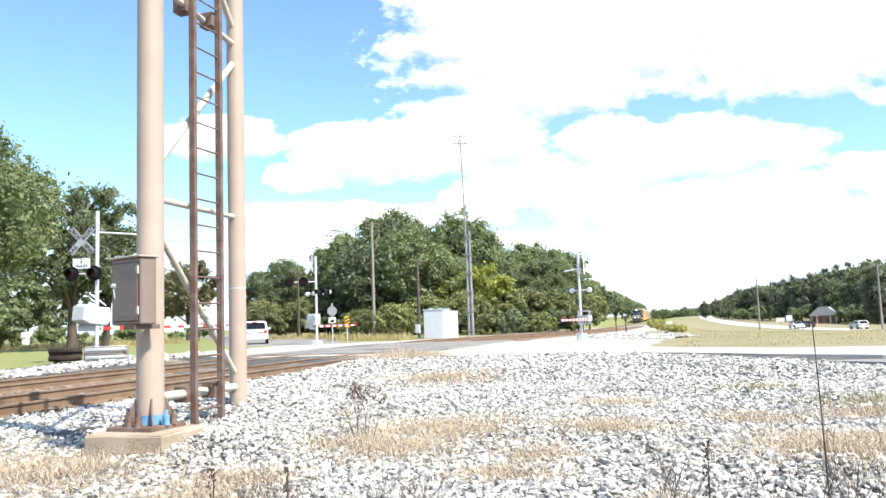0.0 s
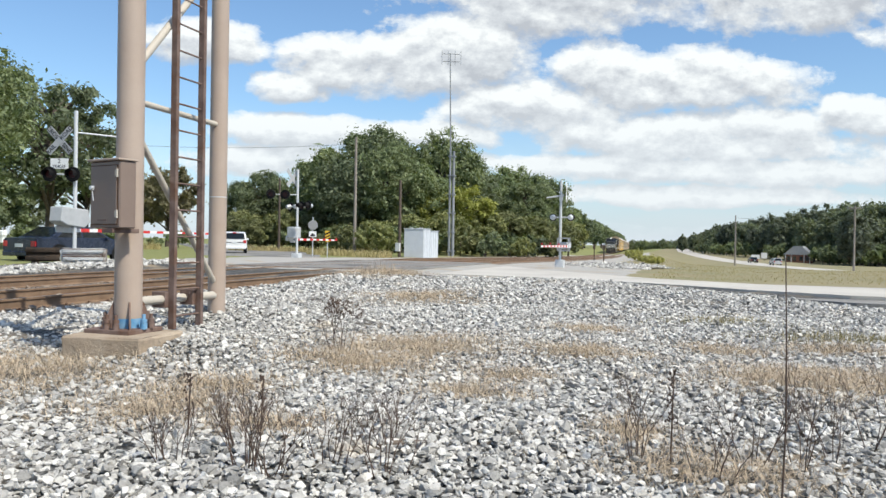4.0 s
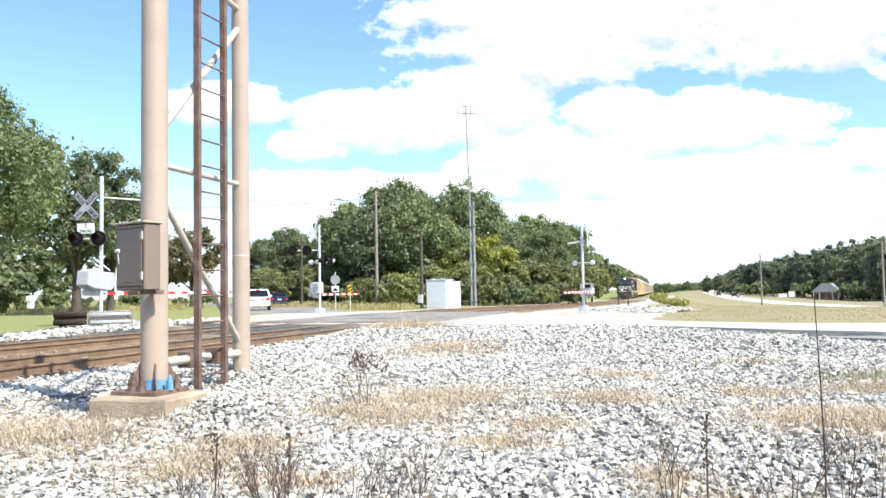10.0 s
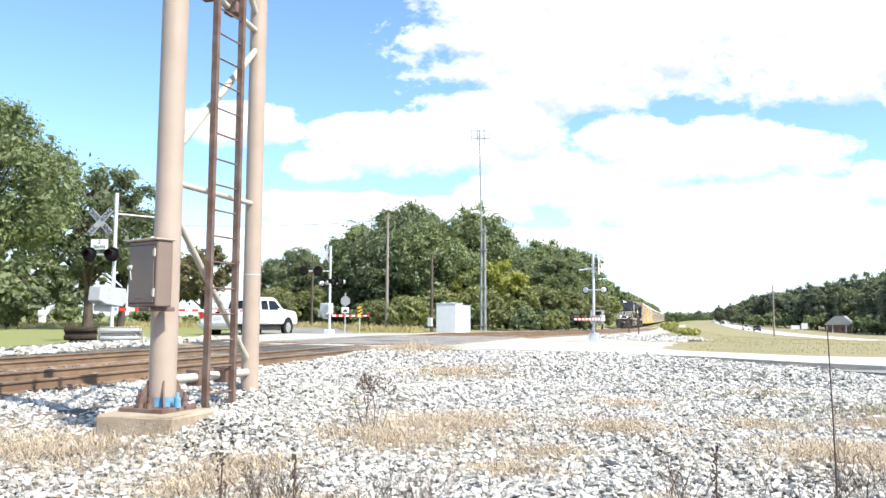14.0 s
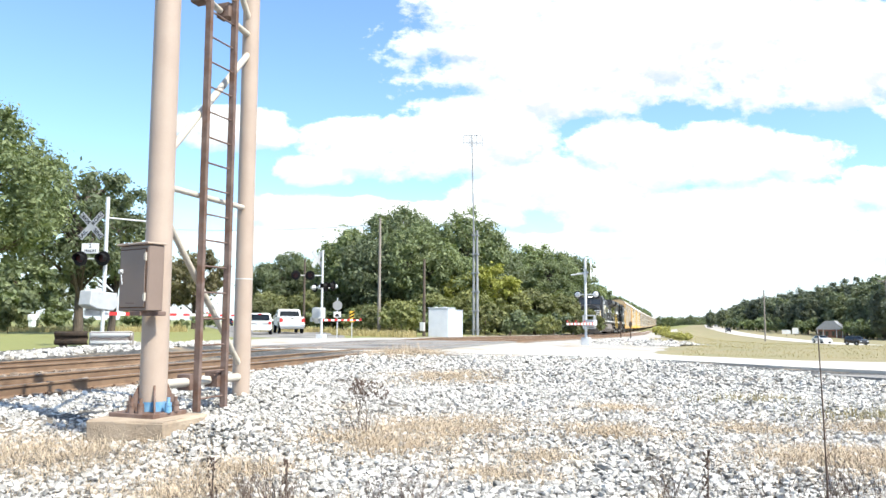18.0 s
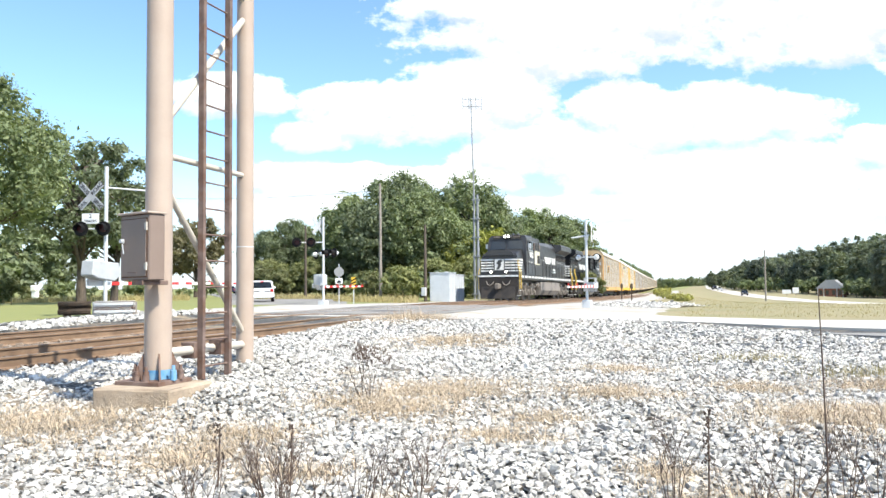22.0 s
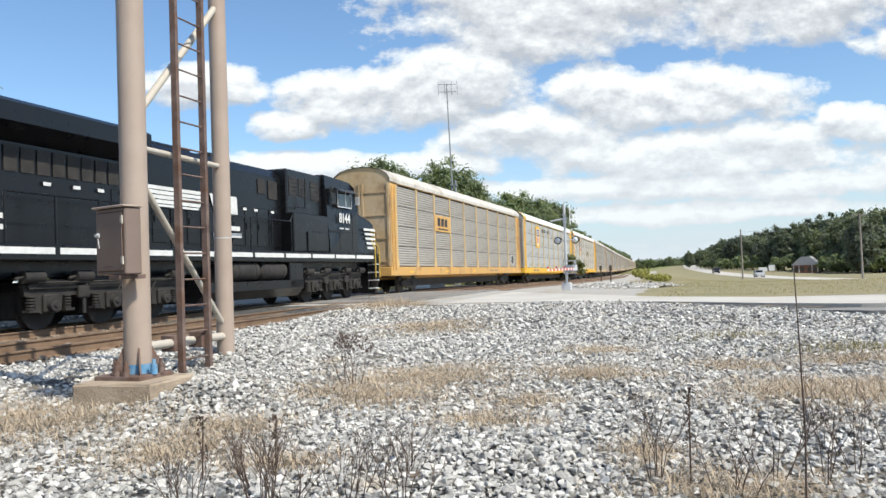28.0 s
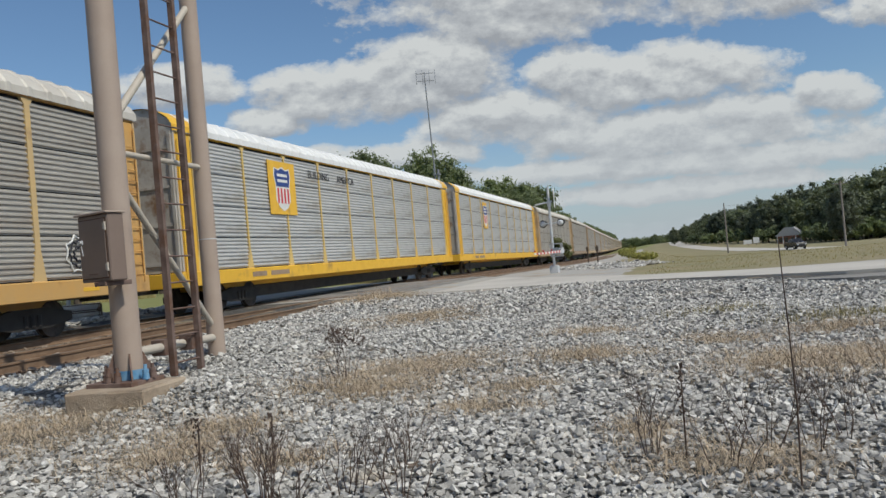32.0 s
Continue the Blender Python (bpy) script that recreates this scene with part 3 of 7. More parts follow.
def gravel():
    rng = np.random.default_rng(5)
    xs, ss = [], []
    # rings of ever larger spacing away from the eye, within a wide wedge
    for r0, r1, per, size in ((2.6, 6.5, 1050, 0.0205), (6.5, 10.5, 800, 0.0225), (10.5, 16.0, 500, 0.0265), (16.0, 24.0, 230, 0.034)):
        area = (r1 * r1 - r0 * r0) / 2 * math.radians(68)
        n = int(area * per)
        r = np.sqrt(rng.uniform(r0 * r0, r1 * r1, n))
        b = np.radians(rng.uniform(-53, 15, n))
        x, y = r * np.sin(b), r * np.cos(b)
        keep = (x - bend_x(y) > -10.4) & (rng.uniform(0, 1, n) > np.minimum(1.2 * patchy(x, y), 0.88)) & (y < 23.6 + 0.25 * np.minimum(x, 0) * 0 - 0.9 * np.maximum(x + 3, 0))
        keep &= ~((abs(x + 5.53) < 0.4) & (abs(y - 6.55) < 0.38))
        xs.append(np.stack([x, y], 1)[keep])
        ss.append((size * np.minimum(rng.lognormal(0, 0.32, n), 1.9))[keep])
    o = scatter_stones("gravel", rng, np.concatenate(xs), np.concatenate(ss), STONE, 0.5)
    tagged(o, "loose broken grey and white ballast stones", "gravel", kind="stuff")
    # ballast between and beside the rails
    n = 60000
    s = rng.uniform(0, 1, n) ** 1.6 * 62 - 2
    off = rng.uniform(-2.7, 5.2, n)
    x, y = FAR_X + off + bend_x(s), s
    keep = (y < 25.2)
    for c in (FAR_X, NEAR_X):
        for g in (-0.755, 0.755):
            keep &= abs(FAR_X + off - c - g) > 0.1
        keep &= ~((abs(FAR_X + off - c) < 1.25) & (((y / 0.52) % 1.0) < 0.42) & (rng.uniform(0, 1, n) < 0.85))
    xy = np.stack([x, y], 1)[keep]
    o = scatter_stones("ballast", rng, xy, 0.045 * rng.lognormal(0, 0.25, len(xy)), BALLAST, 0.1, lambda a, b: np.full_like(a, 0.085))
    tagged(o, "rust stained ballast between the rails and ties", "ballast", kind="stuff")
    # pale stone strip behind the far track and a berm by the crossing
    n = 7000
    x, y = rng.uniform(-20.5, -17.6, n), rng.uniform(6, 25, n)
    xy = np.stack([x, y], 1)
    o = scatter_stones("gravel", rng, xy, 0.055 * rng.lognormal(0, 0.3, n), STONE)
    tagged(o, "pale ballast shoulder behind the far track", "gravel", kind="stuff")
    n = 12000
    u, w = rng.uniform(0, 1, n), rng.normal(0, 1, n)
    x, y = -7.5 + 5.5 * u + w * 0.35, 52 - 9 * u + w * 1.1
    xy = np.stack([x, y], 1)
    hump = lambda a, b: ground_z(a, b) + 0.12 * np.exp(-((b - (52 - 9 * (a + 7.5) / 5.5)) / 2.2) ** 2)
    o = scatter_stones("stone_berm", rng, xy, 0.055 * rng.lognormal(0, 0.35, n), STONE, 0.2, hump)
    tagged(o, "low berm of heaped grey ballast beyond the road", "berm", kind="stuff")


BALLAST = material("rust_stained_ballast", (0.25, 0.205, 0.165), 0.9, second=(0.19, 0.14, 0.10), scale=3, island=0.4, bump=0.4)
gravel()


# ---- lettering ----
DARK_INK = material("dark_lettering", (0.03, 0.03, 0.035), 0.6)
GLASS = glass("dark_glass")
def text_part(body, size, m, mat, parent, name="lettering", bold=0.0):
    c = bpy.data.curves.new(name, "FONT")
    c.body, c.size, c.extrude, c.align_x, c.align_y, c.offset = body, size, 0.004, "CENTER", "CENTER", bold
    c.materials.append(mat)
    o = new(name, c)
    o.parent = parent
    o.matrix_basis = m
    return o


FACE_E = Matrix(((0, 0, 1, 0), (1, 0, 0, 0), (0, 1, 0, 0), (0, 0, 0, 1)))      # letters on a side that faces +x, read along +y
FACE_W = Matrix(((0, 0, -1, 0), (-1, 0, 0, 0), (0, 1, 0, 0), (0, 0, 0, 1)))


# ---- signal mast beside the track ----
def signal_mast():
    m = thing("signal_mast", Matrix(), "tan two post railway signal mast on a concrete footing", "signal mast")
    p1, p2 = Vector((-5.62, 6.685, 0)), Vector((-5.91, 8.68, 0))
    up = lambda p, z: p + Vector((0, 0, z))
    for p, r, z in ((p1, 0.139, 0.31), (p2, 0.112, 0.1)):
        bm = bmesh.new()
        tube(bm, up(p, z), up(p, 8), r, r * 0.97, 40)
        part("post", bm, TAN, m)
    bm = bmesh.new()
    tube(bm, up(p2, 1.78), up(p2, 1.792), 0.114, seg=40)
    part("weld_ring", bm, ALU, m)
    for name, a, b, za, zb, r in (("cross_bar", p1, p2, 2.68, 2.72, 0.034), ("cross_bar", p1, p2, 0.57, 0.52, 0.05), ("brace", p1, p2, 2.45, 0.62, 0.036), ("brace", p1, p2, 2.95, 4.85, 0.042), ("cross_bar", p1, p2, 5.1, 5.05, 0.04), ("brace", p1, p2, 7.2, 5.2, 0.04)):
        bm = bmesh.new()
        tube(bm, up(a, za), up(b, zb), r, seg=16)
        part(name, bm, PALE_TAN, m)
    # footing, base plate, gussets, bolts
    rot = pose(-5.53, 6.56, 0, 0, 0, 6)
    bm = bmesh.new()
    box(bm, -0.50, 0.39, -0.36, 0.44, -0.2, 0.265, 0.025)
    rng = random.Random(3)
    bmesh.ops.subdivide_edges(bm, edges=bm.edges[:], cuts=2, use_grid_fill=True)
    for v in bm.verts:
        v.co += Vector((rng.uniform(-1, 1), rng.uniform(-1, 1), rng.uniform(-0.5, 0.5))) * 0.008
    part("footing", bm, CONCRETE, m, "weathered tan concrete footing", rot)
    bm = bmesh.new()
    box(bm, -5.93, -5.37, 6.40, 6.92, 0.262, 0.31, 0.006)
    part("base_plate", bm, RUSTY, m)
    for k in range(4):
        a = math.radians(45 + 90 * k)
        d = Vector((math.cos(a), math.sin(a), 0))
        bm = bmesh.new()
        prism(bm, [(0.13, 0.31), (0.27, 0.31), (0.24, 0.36), (0.145, 0.58), (0.13, 0.58)], -0.008, 0.008, "y")
        part("gusset", bm, RUSTY, m, "", Matrix.Translation(p1) @ Matrix.Rotation(a, 4, "Z"))
        for da in (-32, 32):
            q = p1 + 0.25 * Vector((math.cos(a + radians(da)), math.sin(a + radians(da)), 0))
            bm = bmesh.new()
            tube(bm, up(q, 0.3), up(q, 0.46), 0.018, seg=8)
            tube(bm, up(q, 0.31), up(q, 0.37), 0.036, seg=6)
            tube(bm, up(q, 0.375), up(q, 0.41), 0.033, seg=6)
            part("anchor_bolt", bm, BLUE if k == 3 and da > 0 else RUSTY, m)
    bm = bmesh.new()
    tube(bm, up(p1, 0.312), up(p1, 0.41), 0.1425, 0.1425, 40, caps=False)
    part("paint_band", bm, BLUE, m, "blue paint mark on the foot of the post")
    return m


def ladder():
    t = thing("ladder", Matrix(), "rusty brown steel ladder clamped to the signal mast", "ladder")
    ya, yb, x = 7.40, 7.90, -5.62
    for y in (ya, yb):
        bm = bmesh.new()
        box(bm, x - 0.038, x + 0.038, y - 0.022, y - 0.012, 0.22, 7.6, 0.002)
        box(bm, x + 0.028, x + 0.038, y - 0.012, y + 0.03, 0.22, 7.6, 0.002)
        part("stile", bm, RUSTY, t)
    for k in range(24):
        z = 0.36 + k * 0.302
        bm = bmesh.new()
        tube(bm, (x, ya, z), (x, yb, z), 0.011, seg=8)
        part("rung", bm, RUSTY, t)
    for z in (0.55, 5.08):
        for y in (ya, yb):
            bm = bmesh.new()
            box(bm, -5.84, -5.655, y - 0.075, y + 0.075, z - 0.09, z + 0.09, 0.006)
            tube(bm, (-5.70, y - 0.09, z + 0.05), (-5.70, y + 0.09, z + 0.05), 0.012, seg=6)
            part("clamp", bm, RUSTY, t)
    return t


def control_box():
    t = thing("control_box", pose(-5.565, 6.38, 1.335, 0, 0, -15), "brown grey steel control box with a latched door", "control box")
    w, d, h = 0.245, 0.092, 0.665
    bm = bmesh.new()
    box(bm, -w, w, -d, d, 0, h, 0.012)
    part("body", bm, BOX, t)
    bm = bmesh.new()
    box(bm, -w - 0.02, w + 0.02, -d - 0.03, d + 0.01, h, h + 0.022, 0.006)
    part("lid", bm, TAN, t)
    # dark plate added behind the door to draw the shaded recess line round it
    bm = bmesh.new()
    box(bm, -w + 0.022, w - 0.028, -d - 0.004, -d, 0.03, h - 0.04)
    part("gasket", bm, DARKRUST, t)
    bm = bmesh.new()
    box(bm, -w + 0.03, w - 0.036, -d - 0.014, -d - 0.004, 0.04, h - 0.05, 0.005)
    door = part("door", bm, BOX, t)
    bm = bmesh.new()
    box(bm, -w + 0.06, -w + 0.1, -d - 0.03, -d - 0.014, 0.375, 0.425, 0.008)
    tube(bm, (-w + 0.08, -d - 0.03, 0.40), (-w + 0.08, -d - 0.055, 0.40), 0.02, seg=10)
    tube(bm, (-w + 0.08, -d - 0.03, 0.37), (-w + 0.095, -d - 0.025, 0.27), 0.006, seg=6)
    part("latch", bm, SILVER, door, "silver latch and padlock")
    for z in (0.14, 0.54):
        bm = bmesh.new()
        tube(bm, (w - 0.02, -d - 0.018, z - 0.04), (w - 0.02, -d - 0.018, z + 0.04), 0.011, seg=8)
        box(bm, w - 0.055, w - 0.02, -d - 0.02, -d - 0.012, z - 0.03, z + 0.03)
        part("hinge", bm, PALE_TAN, door)
    bm = bmesh.new()
    box(bm, -0.09, 0.06, -d - 0.018, -d - 0.013, 0.075, 0.085)
    part("nameplate", bm, RUSTY, door)
    bm = bmesh.new()
    box(bm, -0.02, 0.16, d - 0.2, d + 0.1, -0.045, 0.0, 0.004)
    tube(bm, (0.0, -d + 0.03, -0.03), (0.0, -d + 0.05, 0.0), 0.012, seg=8)
    part("bracket", bm, RUSTY, t)


BLUE = material("blue_marking_paint", (0.10, 0.27, 0.47), 0.6, second=(0.2, 0.36, 0.52), scale=14)
BOX = material("brown_grey_box_paint", (0.20, 0.146, 0.118), 0.45, second=(0.22, 0.165, 0.135), scale=3, dirt=(0.22, 0.15, 0.11), dirt_scale=3.0, dirt_lo=0.64, dirt_hi=0.76, grain=0.03)
signal_mast(), ladder(), control_box()


# ---- level crossing ----
def lamp_pair(t, z, a, shift=0.0, spread=0.38, disc=0.26):
    """Two hooded lamps on a cross arm that look along a (degrees)."""
    m = Matrix.Rotation(radians(a), 4, "Z") @ Matrix.Translation((shift, -0.08, 0))
    bm = bmesh.new()
    tube(bm, (min(-spread, -shift), 0, z), (max(spread, -shift), 0, z), 0.03, seg=8)
    o = part("cross_arm", bm, ALU, t, "", m)
    for s in (-1, 1):
        bm = bmesh.new()
        tube(bm, (s * spread, -0.10, z), (s * spread, -0.13, z), disc, seg=24)
        part("lamp_disc", bm, BLACK, t, "black round lamp backing", m)
        bm = bmesh.new()
        tube(bm, (s * spread, -0.10, z), (s * spread, 0.12, z), 0.15, 0.09, seg=16)
        part("lamp_body", bm, ALU, t, "", m)
        bm = bmesh.new()
        tube(bm, (s * spread, -0.13, z), (s * spread, -0.145, z), 0.135, seg=16)
        part("lamp_lens", bm, LENS, t, "dark red lens", m)
        bm = bmesh.new()
        for k in range(7):
            a0, a1 = radians(-20 + k * 31.5), radians(-20 + (k + 1) * 31.5)
            v = [bm.verts.new((s * spread + 0.17 * math.cos(q), y, z + 0.17 * math.sin(q))) for q, y in ((a0, -0.13), (a1, -0.13), (a1, -0.36), (a0, -0.36))]
            bm.faces.new(v)
        bmesh.ops.remove_doubles(bm, verts=bm.verts[:], dist=0.0005)
        bmesh.ops.solidify(bm, geom=bm.faces[:], thickness=0.006)
        part("lamp_hood", bm, BLACK, t, "", m)


def crossing_signal(x, y, z0, h, gate_to, lamps, sign_a, label, letters=True, sign=True, sign_z=0.75, sign_x=0.0, gate_z=1.2, wide=False, sign_off=(0, 0), lattice=False):
    t = thing("crossing_signal", pose(x, y, z0), label, "crossing signal", "signals of the level crossing")
    bm = bmesh.new()
    tube(bm, (0, 0, 0), (0, 0, h), 0.065, seg=16)
    part("pole", bm, ALU, t)
    bm = bmesh.new()
    box(bm, -0.22, 0.22, -0.22, 0.22, -0.1, 0.32, 0.03)
    part("pole_base", bm, ALU, t)
    for z, a, shift, *rest in lamps:
        lamp_pair(t, z, a, shift, *rest)
    if sign:
        m = Matrix.Translation((*sign_off, h - sign_z)) @ Matrix.Rotation(radians(sign_a), 4, "Z") @ Matrix.Translation((sign_x, 0, 0))
        for r in (-45, 45):
            bm = bmesh.new()
            box(bm, -0.61, 0.61, -0.095 + (0.012 if r > 0 else 0), -0.085 + (0.012 if r > 0 else 0), -0.115, 0.115, 0.0)
            b = part("crossbuck_blade", bm, SHEETING, t, "white crossbuck blade", m @ Matrix.Rotation(radians(r), 4, "Y"))
            if letters and r < 0:
                text_part("RAIL     ROAD", 0.21, pose(0, -0.1, 0, 90), DARK_INK, b)
            elif letters:
                text_part("CROS     SING", 0.21, pose(0, -0.1, 0, 90), DARK_INK, b)
        if letters:
            bm = bmesh.new()
            box(bm, -0.34, 0.34, -0.1, -0.085, -0.98, -0.62)
            b = part("track_sign", bm, WHITE, t, "white sign for two tracks", m)
            text_part("2", 0.2, pose(0, -0.104, -0.72, 90), DARK_INK, b)
            text_part("TRACKS", 0.13, pose(0, -0.104, -0.89, 90), DARK_INK, b)
    if letters:
        bm = bmesh.new()
        tube(bm, (0, 0, h - sign_z + 0.28), (0.95, 0.9, h - sign_z + 0.22), 0.03, seg=8)
        part("bell_arm", bm, ALU, t)
    # gate machine, counterweight and lowered arm, which runs along the given way
    g = Vector(gate_to)
    m = Matrix.Rotation(math.atan2(-g.x, g.y), 4, "Z")
    ln = g.length
    bm = bmesh.new()
    if wide:
        prism(bm, [(-0.72, gate_z + 0.28), (-0.66, gate_z + 0.78), (0.52, gate_z + 0.72), (0.62, gate_z + 0.30), (0.35, gate_z + 0.08), (-0.45, gate_z + 0.16)], -0.42, 0.12, "x")
        bmesh.ops.bevel(bm, geom=bm.edges[:], offset=0.03, segments=1, affect="EDGES")
    elif lattice:
        for x in (-0.44, 0.1):
            for y in (-0.22, 0.22):
                post = bmesh.new()
                box(post, x - 0.025, x + 0.025, y - 0.025, y + 0.025, gate_z - 0.25, gate_z + 0.42)
                part("guard_post", post, MACHINE, t, "", m)
        for z in (gate_z - 0.25, gate_z + 0.06, gate_z + 0.38):
            for y in (-0.245, 0.205):
                bar = bmesh.new()
                box(bar, -0.46, 0.12, y, y + 0.04, z, z + 0.05)
                part("guard_bar", bar, MACHINE, t, "", m)
        box(bm, -0.36, 0.04, -0.17, 0.17, gate_z - 0.16, gate_z + 0.2, 0.03)
    else:
        box(bm, -0.42, 0.06, -0.38, 0.36, gate_z + 0.05, gate_z + 0.68, 0.05)
        prism(bm, [(-0.3, gate_z + 0.06), (0.3, gate_z + 0.06), (0.1, gate_z - 0.18), (-0.1, gate_z - 0.18)], -0.36, -0.12, "x")
    part("gate_machine", bm, MACHINE, t, "pale grey gate machine housing", m)
    bm = bmesh.new()
    k = 0.4
    prism(bm, [(0.5, gate_z - 0.1), (-0.85 * k, gate_z - 0.2 * k), (-0.9 * k, gate_z + 0.12), (-0.4 * k, gate_z + 0.2), (0.5, gate_z + 0.1)], -0.50, -0.46, "x")
    part("counterweight", bm, ALU, t, "", m)
    n = max(8, int(ln / 0.42))
    arm = new("gate_arm")
    arm.parent, arm.matrix_basis, arm["label"] = t, m, "lowered red and white striped gate arm"
    for k in range(n):
        y0, y1 = 0.35 + (ln - 0.35) * k / n, 0.35 + (ln - 0.35) * (k + 1) / n
        bm = bmesh.new()
        hh = 0.062 * (1 - 0.4 * k / n)
        box(bm, -0.47, -0.44, y0, y1, gate_z - hh, gate_z + hh)
        part("gate_stripe", bm, RED if k % 2 else WHITE, arm)
    for f in (0.42, 0.72, 0.98):
        bm = bmesh.new()
        tube(bm, (-0.455, ln * f, gate_z + 0.07), (-0.455, ln * f, gate_z + 0.14), 0.035, 0.03, 10)
        part("gate_lamp", bm, RED, arm)
    return t


MACHINE = material("dull_grey_machine_paint", (0.44, 0.45, 0.455), 0.6, second=(0.38, 0.39, 0.40), scale=3, dirt=(0.25, 0.23, 0.2), dirt_scale=2.5, dirt_lo=0.6, dirt_hi=0.74)
# white blades in shade: the grey is put into this base colour
SHEETING = material("shaded_white_sheeting", (0.38, 0.39, 0.40), 0.55, second=(0.33, 0.34, 0.35), scale=4)
LENS = material("dark_red_lens", (0.035, 0.004, 0.004), 0.3, spec=0.3)
crossing_signal(-20.3, 21.45, 0.2, 5.35, (0.0, 8.9), [(3.16, 12, -0.40, 0.42)], 8, "silver crossing signal with crossbuck, lamps and lowered gate", sign_z=1.02, sign_x=-0.55, gate_z=1.26, wide=True)
crossing_signal(-20.7, 37.8, 0.2, 4.9, (0.0, 5.9), [(3.5, 29, -1.05), (2.88, 150, 0.72, 0.36), (2.88, 330, 1.05, 0.36)], 78, "silver crossing signal with back to back lamps and gate", False, gate_z=1.08, sign_z=0.5, sign_off=(-0.28, -0.2))
crossing_signal(-6.5, 38.9, 0.16, 4.3, (0.0, -7.4), [(2.45, 172, 0.0, 0.46, 0.19)], 255, "slim crossing signal with open gate mechanism and lamps", False, False, gate_z=1.0, lattice=True)
# wider blades and the lamp bracket of the eastern signal
t = thing("crossbuck", pose(-6.35, 38.95, 0.16), "pale crossbuck seen edge on beside its pole", "road sign")
for r in (-45, 45):
    bm = bmesh.new()
    box(bm, -0.61, 0.61, -0.01, 0.01, -0.115, 0.115)
    part("crossbuck_blade", bm, WHITE, t, "", Matrix.Translation((0.12, 0, 3.7)) @ Matrix.Rotation(radians(96), 4, "Z") @ Matrix.Rotation(radians(r), 4, "Y"))
bm = bmesh.new()
tube(bm, (0, 0, 3.55), (-0.85, -0.2, 3.42), 0.05, 0.035, 8)
tube(bm, (-0.15, 0, 3.3), (-0.15, 0, 3.5), 0.1, seg=12)
part("bell_bracket", bm, ALU, t)


def guard_rail():
    t = thing("guard_rail", pose(-20.25, 21.15, 0.03, 0, 0, 0), "short curved corrugated guard rail, dark and white banded", "guard rail")
    for k, (x0, y0, x1, y1, mat) in enumerate(((-1.2, -0.62, -0.2, -0.16, DARKSTEEL), (-0.1, -0.16, 0.86, 0.74, WHITE))):
        d = Vector((x1 - x0, y1 - y0, 0))
        m = Matrix.Translation((x0, y0, 0)) @ Matrix.Rotation(math.atan2(d.y, d.x), 4, "Z")
        bm = bmesh.new()
        prof = [(0.0, 0.36), (-0.08, 0.42), (-0.08, 0.50), (0.0, 0.57), (0.0, 0.61), (-0.08, 0.68), (-0.08, 0.76), (0.0, 0.82)]
        n = 8
        cols = []
        for i in range(n + 1):
            u = i / n
            bow = 0.18 * math.sin(math.pi * u)
            cols.append([bm.verts.new((u * d.length, p[0] - bow, p[1])) for p in prof])
        for a, b in zip(cols, cols[1:]):
            for i in range(len(prof) - 1):
                bm.faces.new((a[i], b[i], b[i + 1], a[i + 1]))
        bmesh.ops.solidify(bm, geom=bm.faces[:], thickness=0.012)
        b = part("rail_beam", bm, mat, t, "white banded rail beam" if mat is WHITE else "dark rusted rail beam", m)
        if mat is WHITE:
            for z in (0.53, 0.59, 0.79):
                bm = bmesh.new()
                for i in range(n):
                    u0, u1 = i / n, (i + 1) / n
                    box(bm, u0 * d.length, u1 * d.length, -0.075 - 0.18 * math.sin(math.pi * (u0 + u1) / 2), -0.03 - 0.18 * math.sin(math.pi * (u0 + u1) / 2), z - 0.012, z + 0.012)
                part("band", bm, DARKRUST, b)
    for x, y, mat in ((-1.05, -0.5, DARKSTEEL), (-0.16, -0.1, ALU), (0.8, 0.6, WOODPOLE)):
        bm = bmesh.new()
        box(bm, x - 0.1, x + 0.1, y + 0.02, y + 0.2, -0.1, 0.78, 0.015)
        part("post", bm, mat, t)


DARKSTEEL = material("dark_rusted_steel", (0.07, 0.055, 0.045), 0.8, 0.2, second=(0.12, 0.085, 0.06), scale=4)
guard_rail()


def sign_on_post(kind, x, y, z, a):
    if kind == "stop":
        t = thing("stop_sign", pose(x, y, z, 0, 0, a), "grey back of an octagonal stop sign on its post", "road sign")
        bm = bmesh.new()
        prism(bm, [(0.31 * math.cos(radians(22.5 + 45 * k)), 2.02 + 0.31 * math.sin(radians(22.5 + 45 * k))) for k in range(8)], -0.01, 0.01, "y")
        part("plate", bm, SIGN_BACK, t)
        bm = bmesh.new()
        box(bm, -0.22, 0.22, -0.01, 0.01, 1.3, 1.64)
        prism(bm, [(-0.14, 1.34), (0.14, 1.34), (0.14, 1.42), (0, 1.54), (-0.14, 1.42)], -0.016, -0.01, "y", 1)
        part("lower_plate", bm, [WHITE, DARK_INK], t)
        bm = bmesh.new()
        box(bm, -0.03, 0.03, 0.012, 0.05, -0.1, 2.5)
        part("post", bm, SILVER, t)
    else:
        t = thing("marker_sign", pose(x, y, z, 0, 0, a), "yellow and black striped hazard marker on a post", "road sign")
        bm = bmesh.new()
        box(bm, -0.15, 0.15, -0.01, 0.01, 1.0, 1.72)
        part("plate", bm, SIGN_YELLOW, t)
        for k in range(3):
            bm = bmesh.new()
            z0 = 1.04 + k * 0.2
            prism(bm, [(-0.15, z0), (0.15, z0 + 0.15), (0.15, z0 + 0.24), (-0.15, z0 + 0.09)], -0.014, -0.011, "y")
            part("stripe", bm, BLACK, t)
        bm = bmesh.new()
        box(bm, -0.03, 0.03, 0.012, 0.05, -0.1, 1.7)
        part("post", bm, SILVER, t)


